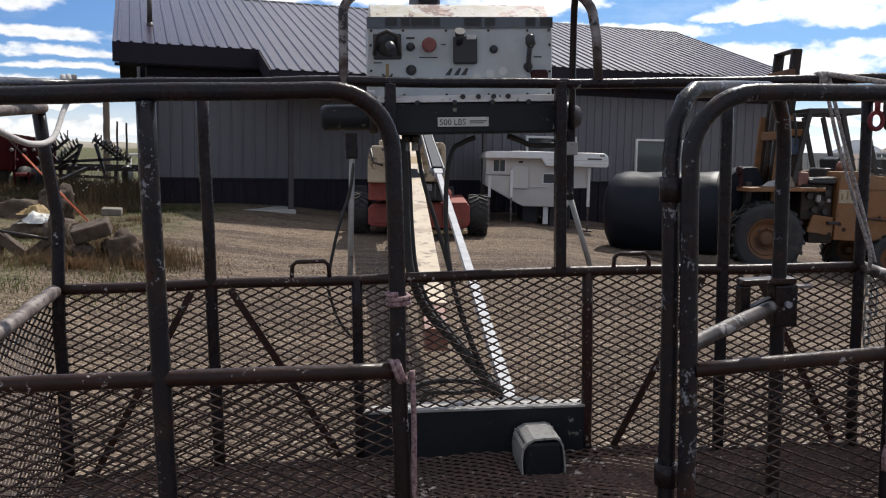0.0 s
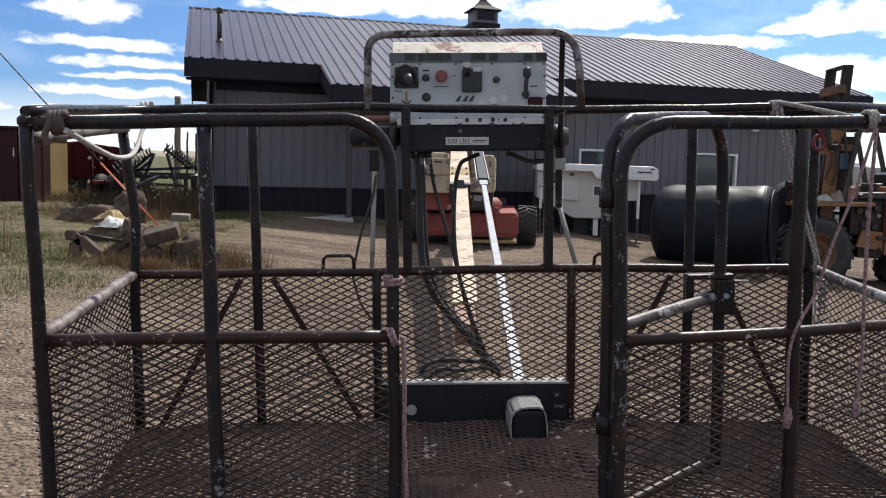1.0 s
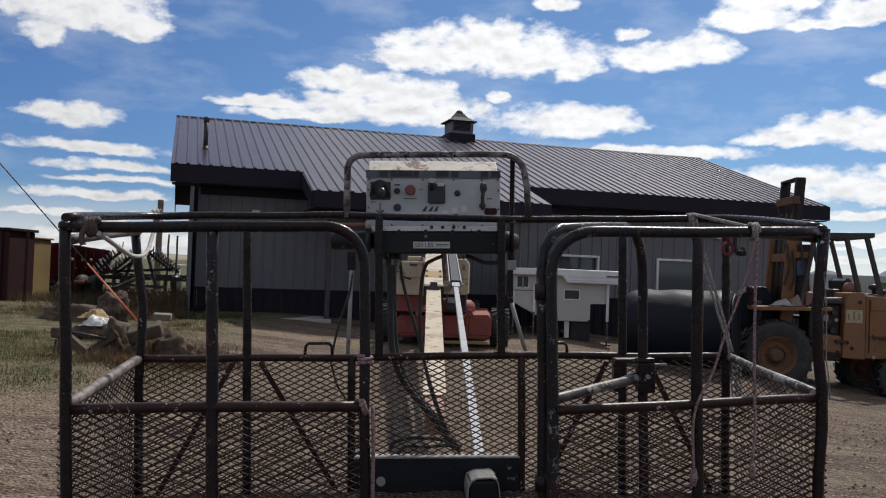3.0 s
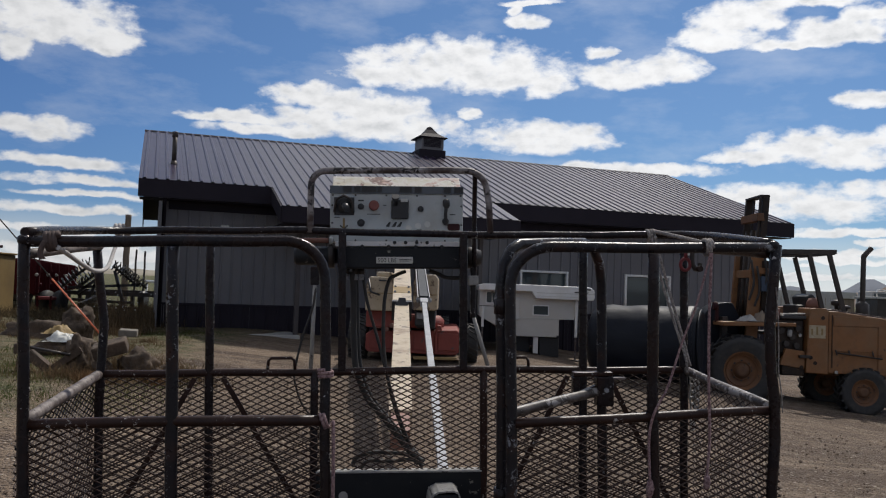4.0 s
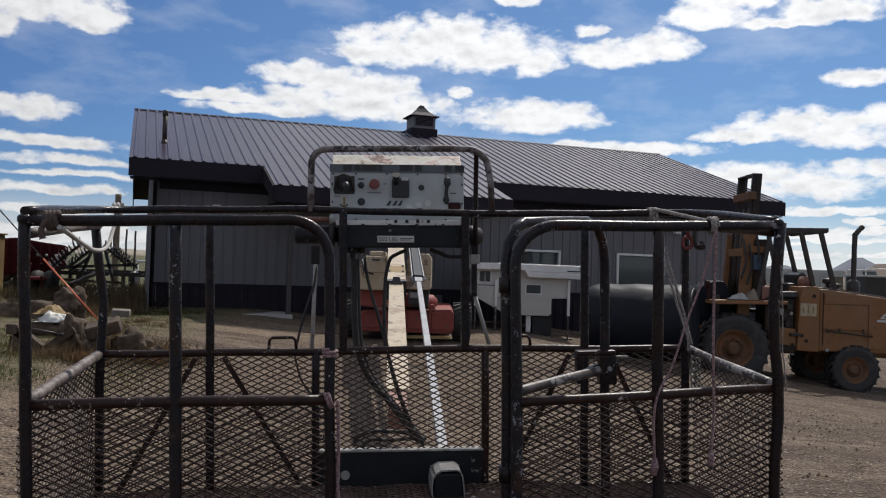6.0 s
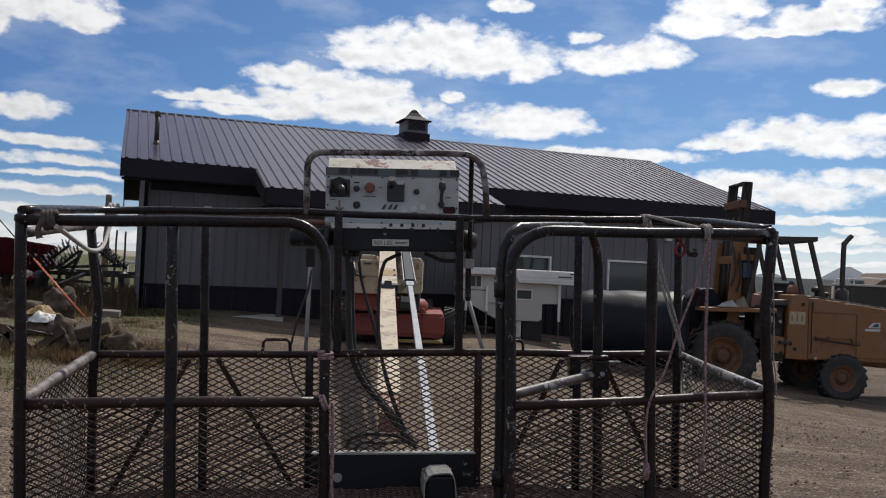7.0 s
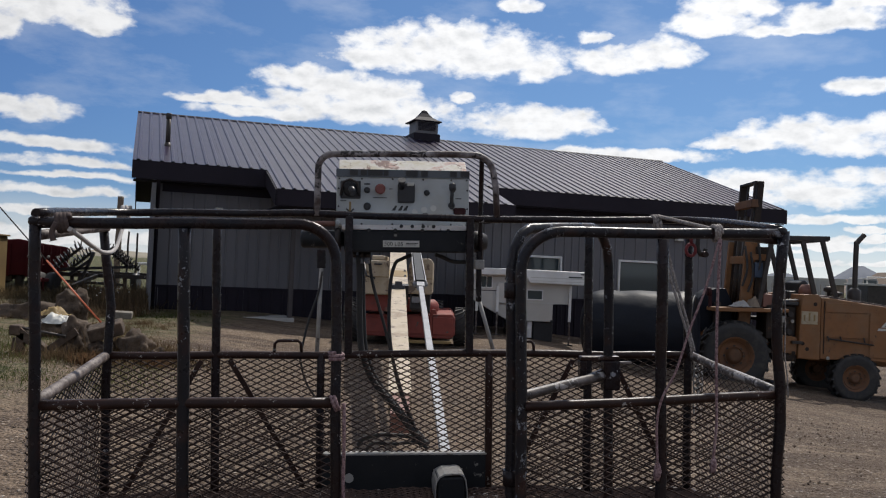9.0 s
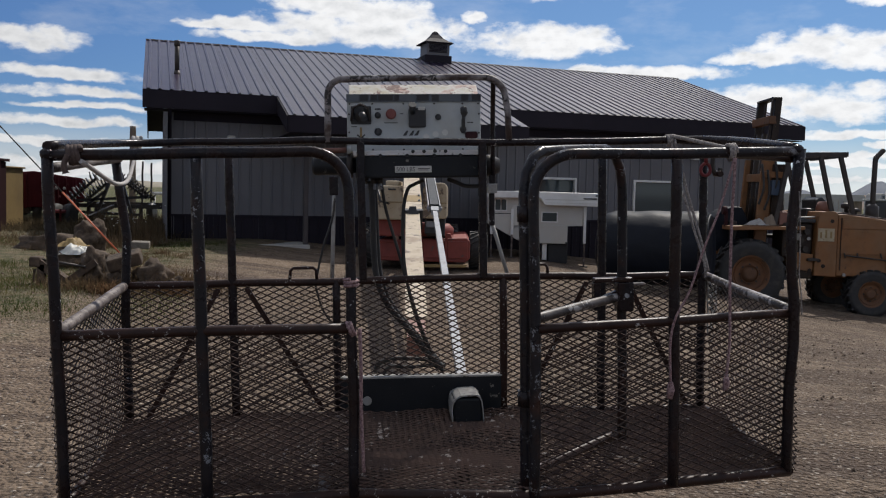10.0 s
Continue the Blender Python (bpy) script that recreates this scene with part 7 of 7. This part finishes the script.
for a, b in (((-11.2, 25.3, 1.15), (-9.0, 25.3, 1.3)), ((-11.0, 25.2, 0.8), (-9.2, 25.2, 0.75)), ((-10.6, 25.3, 0.7), (-10.2, 25.3, 1.7)), ((-9.8, 25.3, 1.7), (-9.5, 25.3, 0.7)), ((-10.9, 25.3, 1.0), (-10.3, 25.3, 1.45))):
    part("frame_bar", bar(a, b, 0.08, 0.08), "black", disc)
for x in (-10.9, -9.3):
    part("support_leg", bar((x, 25.5, 1.0), (x, 25.5, ground_z(x, 25.5)), 0.09, 0.09, up=(0, 1, 0)), "steel", disc)
    part("transport_wheel", lathe([(0.12, -0.08), (0.25, -0.09), (0.28, 0), (0.25, 0.09), (0.12, 0.08)], 18, "x", (x + 0.15, 26.0, ground_z(x, 26) + 0.27)), "black", disc)

for x, y, top, r, name, label in ((-10.5, 28.0, 3.6, 0.11, "utility_pole", "weathered short wooden pole"), (-10.28, 28.3, 2.46, 0.035, "thin_post", "thin dark steel post"), (-9.98, 28.3, 2.42, 0.035, "thin_post", "thin dark steel post")):
    p = tagged(part(name, tube([(x, y, ground_z(x, y) - 0.1), (x + 0.02, y, top)], [r, r * 0.9], 10, wob=0.01), "wood" if r > 0.05 else "steel"), label, "post")
tagged(part("pipe_rail", tube([(-10.2, 29, 1.4), (-8.2, 29, 1.4)], 0.05, 8), "white"), "white pipe rail behind the implement", "rail")
for x in (-10.1, -9.2, -8.3):
    tagged(part("rail_post", tube([(x, 29, 0.3), (x, 29, 1.38)], 0.04, 8), "white"), "white pipe post of a rail", "post", "rail posts")
# guy wire with an orange guard
wire = thing("guy_wire", "steel guy wire with an orange-red guard", "guy wire")
a, b = Vector((-4.3, 11.0, 0.55)), Vector((-9.6, 11.4, 5.85))
part("strand", tube([a, b], 0.009, 6), "steel", wire)
part("guard", tube([a.lerp(b, 0.01), a.lerp(b, 0.17)], 0.0125, 8), "orange_guard", wire, "orange-red plastic guard")
pole = thing("guyed_pole", "weathered wooden power pole outside the yard", "pole")
part("shaft", tube([(-9.6, 11.4, 0.2), (-9.6, 11.4, 6.4)], [0.15, 0.11], 12, wob=0.01), "wood", pole)
part("pole_band", lathe([(0.13, 5.8), (0.13, 5.9)], 12, centre=(-9.6, 11.4, 0)), "steel", pole)


def rock(name, label, centre, size, seed, material="stone", category="rock", group="rocks in the grass"):
    bm = bmesh.new()
    bmesh.ops.create_icosphere(bm, subdivisions=4, radius=0.5)
    cuts = [(Vector(noise.random_unit_vector()), 0.36 + 0.1 * k / 9) for k in range(9)]
    for v in bm.verts:
        for way_, far_ in cuts:   # broken faces
            past = v.co.dot(way_) - far_
            if past > 0:
                v.co -= way_ * past
        d = v.co.normalized()
        v.co = Vector((v.co.x * size[0], v.co.y * size[1], v.co.z * size[2])) * (1 + 0.35 * noise.noise(d * 1.6 + Vector((seed, 0, 0))) + 0.2 * noise.noise(d * 4.0 + Vector((0, seed, 0))) + 0.1 * noise.noise(d * 10 + Vector((0, 0, seed))))
    ob = part(name, bm, material, None, smooth=True)
    ob.matrix_basis = pose(*centre, 0, 0, seed * 40)
    return tagged(ob, label, category, group)


def at(x, y, up=0.0):
    return (x, y, ground_z(x, y) + up)


rock("boulder", "rust-brown rounded boulder behind the guy wire", at(-5.42, 12.5, 0.24), (0.52, 0.48, 0.66), 2.2, "stone", "boulder", "")
rock("dirt_mound", "low brown mound of soil and roots", at(-6.3, 13.2, 0.0), (1.3, 0.8, 0.5), 4.4, "stone", "mound", "")
kerb = tagged(part("concrete_block", box(-0.13, -0.12, -0.05, 0.13, 0.12, 0.05, 0.015), "old_concrete"), "grey concrete block lying in the weeds", "block")
kerb.matrix_basis = pose(-4.44, 12.0, 0.685, 3, 2, 15)
crumple("tarp_bundle", "crumpled white and tan-orange tarpaulin on a mound", "tarpaulin", (-5.0, 11.0, 0.6), (0.44, 0.4, 0.17), [("plate", 1.0, (0.04, -0.04, 0)), ("tan", 0.8, (-0.05, 0.04, 0.1)), ("plate", 0.6, (0.18, -0.1, 0.0))], 1.3)
rock("mound_base", "grassy hump under a tarpaulin", at(-5.0, 11.15, 0.05), (1.0, 0.8, 0.36), 3.7, "stone", "mound", "")
for x, y, s, sd in ((-3.25, 9.15, (0.5, 0.42, 0.46), 1.1), (-2.98, 9.0, (0.26, 0.24, 0.28), 2.3), (-3.6, 8.95, (0.28, 0.26, 0.26), 3.2), (-3.98, 9.25, (0.44, 0.36, 0.56), 6.6)):
    rock("rock", "brown weathered rock half in dry grass", at(x, y, s[2] * 0.2), s, sd)
slab = tagged(part("broken_slab", box(-0.19, -0.13, -0.075, 0.19, 0.13, 0.075, 0.02), "stone"), "tilted brown broken block lying on the rocks", "slab")
slab.matrix_basis = pose(-3.55, 9.02, 0.69, 12, -16, 14)
scrap = thing("scrap_implement", "rusty bent scrap iron in the grass", "scrap metal")
part("arm", bar((-4.56, 9.0, 0.66), (-4.22, 9.0, 0.42), 0.11, 0.1), "rust", scrap)
part("arm", bar((-4.22, 9.0, 0.42), (-3.92, 9.1, 0.66), 0.11, 0.08), "rust", scrap)
part("rod", tube([(-4.55, 9.0, 0.68), (-4.0, 9.0, 0.6)], 0.016, 8), "steel", scrap)
part("leg", bar((-4.5, 8.98, 0.62), (-4.51, 8.98, 0.34), 0.085, 0.07, up=(0, 1, 0)), "rust", scrap)
part("leg", bar((-4.6, 9.02, 0.56), (-4.62, 9.02, 0.36), 0.02, 0.03, up=(0, 1, 0)), "rust", scrap)
part("knuckle", box(-4.63, 8.93, 0.59, -4.5, 9.07, 0.71, 0.02), "rust", scrap)

# ---- far right: fence, sheds ----
fence = thing("sheet_fence", "pale grey upright board fence far across the yard", "fence")
for i in range(16):
    part("board", box(15.6 + i * 0.24, 42, -0.6, 15.8 + i * 0.24, 42.05, 1.9 + 0.1 * noise.noise((i, 0, 0))), "concrete", fence)
part("fence_rail", box(15.5, 42.06, 0.6, 19.6, 42.12, 0.75), "wood", fence)
shed = thing("far_shed", "long low brown shed on the plain", "shed")
part("wall", box(25, 70, -1, 33, 74, 1.9, 0.02), "wood", shed)
part("roof", prism([(24.7, 1.9), (33.3, 1.9), (33.0, 2.4), (25.0, 2.4)], 69.8, 74.2), "concrete", shed)
box_ = thing("far_container", "dark flat-topped container beyond the forklift", "container")
part("wall", box(19.3, 38, 0.4, 21.8, 40, 1.75, 0.02), "steel", box_)
part("roof", box(19.2, 37.9, 1.751, 21.9, 40.1, 1.85, 0.02), "concrete", box_)
part("rack", tube([(19.5, 38.5, 1.85), (19.5, 38.5, 2.15), (21.4, 38.5, 2.15), (21.4, 38.5, 1.85)], 0.03, 6), "white", box_)
truck = thing("parked_truck", "pale old farm truck parked far across the yard", "truck", pose(20.9, 42, 0.75))
part("cab", prism([(0.0, 0.35), (0.95, 0.35), (0.95, 0.95), (0.8, 1.4), (0.12, 1.4), (0.0, 0.95)], 0, 1.6, bevel=0.04), "concrete", truck)
part("windscreen", box(0.15, -0.01, 0.98, 0.78, 0.0, 1.3, 0.003), "pane", truck)
part("flat_bed", box(0.96, 0.0, 0.5, 2.6, 1.6, 0.62, 0.02), "wood", truck)
for x in (0.45, 2.1):
    part("wheel", lathe([(0.15, -0.1), (0.3, -0.11), (0.33, 0), (0.3, 0.11), (0.15, 0.1)], 16, "y", (x, 0.05, 0.33)), "rubber", truck)
house = thing("far_house", "small brown gabled house beyond the yard", "house", pose(24.0, 46, 0.6))
part("wall", box(0, 0, 0, 2.6, 3, 1.1, 0.02), "wood", house)
part("roof", prism([(-0.2, 1.1), (2.8, 1.1), (1.3, 2.0)], -0.2, 3.2), "clod", house)
part("window", box(0.5, -0.02, 0.45, 0.95, 0.0, 0.85), "pane", house)
field = thing("field_strip", "bare brown field rising below the buttes", "field")
mesh_part("soil", [(14, 75, 1.2), (70, 110, 1.2), (90, 150, 3.4), (16, 130, 3.2)], [(0, 1, 2, 3)], "clod", field)
for i, (x, y, h) in enumerate(((17.5, 46, 1.3), (19.0, 52, 1.7), (23.5, 62, 1.6), (15.0, 50, 1.2))):
    tree = thing("bare_tree", "small leafless grey tree on the plain", "tree", pose(x, y, ground_z(x, y)), "bare trees")
    part("trunk", tube([(0, 0, 0), (0.05, 0, h * 0.5)], [0.06, 0.04], 6), "wood", tree)
    bm = bmesh.new()
    r_ = random.Random(i)
    for k in range(26):
        z0 = h * r_.uniform(0.3, 0.6)
        a_ = r_.uniform(0, 6.28)
        l_ = h * r_.uniform(0.3, 0.6)
        tube([(0.04, 0, z0), (0.04 + math.cos(a_) * l_ * 0.4, math.sin(a_) * l_ * 0.4, z0 + l_ * 0.6), (0.04 + math.cos(a_) * l_ * 0.6, math.sin(a_) * l_ * 0.6, z0 + l_)], [0.025, 0.015, 0.006], 4, bm)
    part("crown", bm, "wood", tree)

# ---- grass, weeds, stones ----
def tufts(name, label, spots, material, blades, height, spread, seed, lean=0.35, width=0.012):
    r_ = random.Random(seed)
    verts, faces = [], []
    for x, y, s in spots:
        for _ in range(blades):
            px, py = x + r_.gauss(0, spread * s), y + r_.gauss(0, spread * s)
            z = ground_z(px, py) - 0.03
            h = height * s * r_.uniform(0.45, 1.15)
            a = r_.uniform(0, 6.28)
            dx, dy = math.cos(a), math.sin(a)
            l_ = h * lean * r_.uniform(0.2, 1.3)
            w = width * r_.uniform(0.6, 1.4)
            k = len(verts)
            verts += [(px - dy * w, py + dx * w, z), (px + dy * w, py - dx * w, z),
                      (px + dx * l_ * 0.4 + dy * w * 0.7, py + dy * l_ * 0.4 - dx * w * 0.7, z + h * 0.6), (px + dx * l_ * 0.4 - dy * w * 0.7, py + dy * l_ * 0.4 + dx * w * 0.7, z + h * 0.6),
                      (px + dx * l_, py + dy * l_, z + h)]
            faces += [(k, k + 1, k + 2, k + 3), (k + 3, k + 2, k + 4)]
    tagged(mesh_part(name, verts, faces, material), label, "grass", kind="stuff")


r_ = random.Random(11)


def scatter(count, x, dx, y, dy, lo, hi):
    """Spots gathered about a point, with sizes between lo and hi."""
    return [(r_.gauss(x, dx), r_.gauss(y, dy), r_.uniform(lo, hi)) for _ in range(count)]


def spread_over(count, x0, x1, y0, y1, lo, hi):
    return [(r_.uniform(x0, x1), r_.uniform(y0, y1), r_.uniform(lo, hi)) for _ in range(count)]


spots = scatter(34, -3.05, 0.2, 9.1, 0.2, 0.6, 1.3) + scatter(26, -3.8, 0.3, 8.8, 0.2, 0.5, 1.0) + scatter(20, -3.4, 0.35, 9.5, 0.2, 0.9, 1.6)
spots += spread_over(60, -9, -5.4, 12.6, 16.0, 0.3, 0.9) + scatter(30, -5.6, 0.25, 14.4, 0.4, 0.6, 1.2) + spread_over(34, -5.0, -3.9, 11.0, 13.0, 0.3, 0.6)
tufts("dry_weeds", "tangled tan dry weeds among the rocks", spots, "dry_grass", 46, 0.24, 0.12, 1, 0.9, 0.0035)
tufts("tumbleweed", "rust-orange dry tumbleweed against the rocks", scatter(12, -3.5, 0.09, 8.55, 0.08, 0.6, 1.0) + scatter(8, -2.95, 0.08, 8.8, 0.06, 0.5, 0.9), "rust_weed", 60, 0.19, 0.09, 12, 1.4, 0.003)
spots = spread_over(900, -9.5, -2.7, 6.8, 10.2, 0.4, 1.4) + spread_over(700, -9.5, -4.0, 10.4, 15.5, 0.4, 1.2)
spots = [q for q in spots if noise.noise((q[0] * 0.9, q[1] * 1.6, 2.0)) > -0.08]
tufts("short_grass", "short patchy green and tan grass", spots, "green_grass", 46, 0.075, 0.2, 2, 0.9, 0.0045)
tufts("low_straw", "low bleached straw lying over the grass", [q for q in spread_over(520, -9.0, -2.5, 7.0, 14.5, 0.5, 1.2) if noise.noise((q[0] * 1.3, q[1] * 1.1, 8.0)) > 0.0], "dry_grass", 20, 0.06, 0.2, 14, 2.2, 0.004)
spots = scatter(24, -5.6, 0.24, 14.6, 0.35, 0.6, 1.2) + [(-5.55, 9.2, 0.9), (-5.5, 9.2, 0.8)] + spread_over(50, -9, -6, 19, 24, 0.4, 0.8)
tufts("tall_weeds", "tall seeding weeds at the corner of the shop", spots, "dry_grass", 14, 0.72, 0.13, 3, 0.4, 0.004)
seeds = []
for x, y, k in scatter(26, -5.6, 0.24, 14.5, 0.3, 0.5, 1.0):
    seeds.append((x, y, ground_z(x, y) + 0.72 * k))
bm = bmesh.new()
for q in seeds:
    bmesh.ops.create_icosphere(bm, subdivisions=1, radius=0.011, matrix=Matrix.Translation(q) @ Matrix.Diagonal((1, 1, 0.7, 1)))
tagged(part("seed_heads", bm, "plate"), "small white seed heads on the tall weeds", "plant", kind="stuff")
spots = spread_over(130, -10.5, -6.0, 17.0, 24.5, 0.5, 1.2) + spread_over(60, -7.6, -5.2, 15.4, 18.5, 0.6, 1.3)
tufts("dark_brush", "dark tangled brush around the old machinery", spots, "brush", 44, 0.28, 0.32, 7, 1.3, 0.006)


def stones(name, label, count, region, sizes, material, seed):
    r_ = random.Random(seed)
    verts, faces = [], []
    shape = [(1, 0, 0), (-1, 0, 0), (0, 1, 0), (0, -1, 0), (0, 0, 1), (0, 0, -1)]
    tri = [(0, 2, 4), (2, 1, 4), (1, 3, 4), (3, 0, 4), (2, 0, 5), (1, 2, 5), (3, 1, 5), (0, 3, 5)]
    for _ in range(count):
        x, y = r_.uniform(region[0], region[1]), r_.uniform(region[2], region[3])
        s = sizes[0] + (sizes[1] - sizes[0]) * r_.random() ** 3
        z, k, a = ground_z(x, y) + 0.01, len(verts), r_.uniform(0, 6.28)
        for p in shape:
            q = [c * s * r_.uniform(0.7, 1.2) for c in p]
            verts.append((x + q[0] * math.cos(a) - q[1] * math.sin(a), y + q[0] * math.sin(a) + q[1] * math.cos(a), z + q[2] * 0.7))
        faces += [tuple(k + i for i in t) for t in tri]
    tagged(mesh_part(name, verts, faces, material, smooth=False), label, "gravel", kind="stuff")


stones("gravel_stones", "loose small gravel stones on the dirt", 6500, (-6, 8, 1.2, 9), (0.003, 0.013), "pebble", 5)
stones("pale_stones", "scattered pale chips of stone on the dirt", 900, (-6, 8, 1.2, 11), (0.005, 0.018), "pebble", 6)
stones("dirt_clods", "dark clods of dirt loose on the yard", 6500, (-6, 8, 1.2, 10), (0.004, 0.02), "clod", 9)
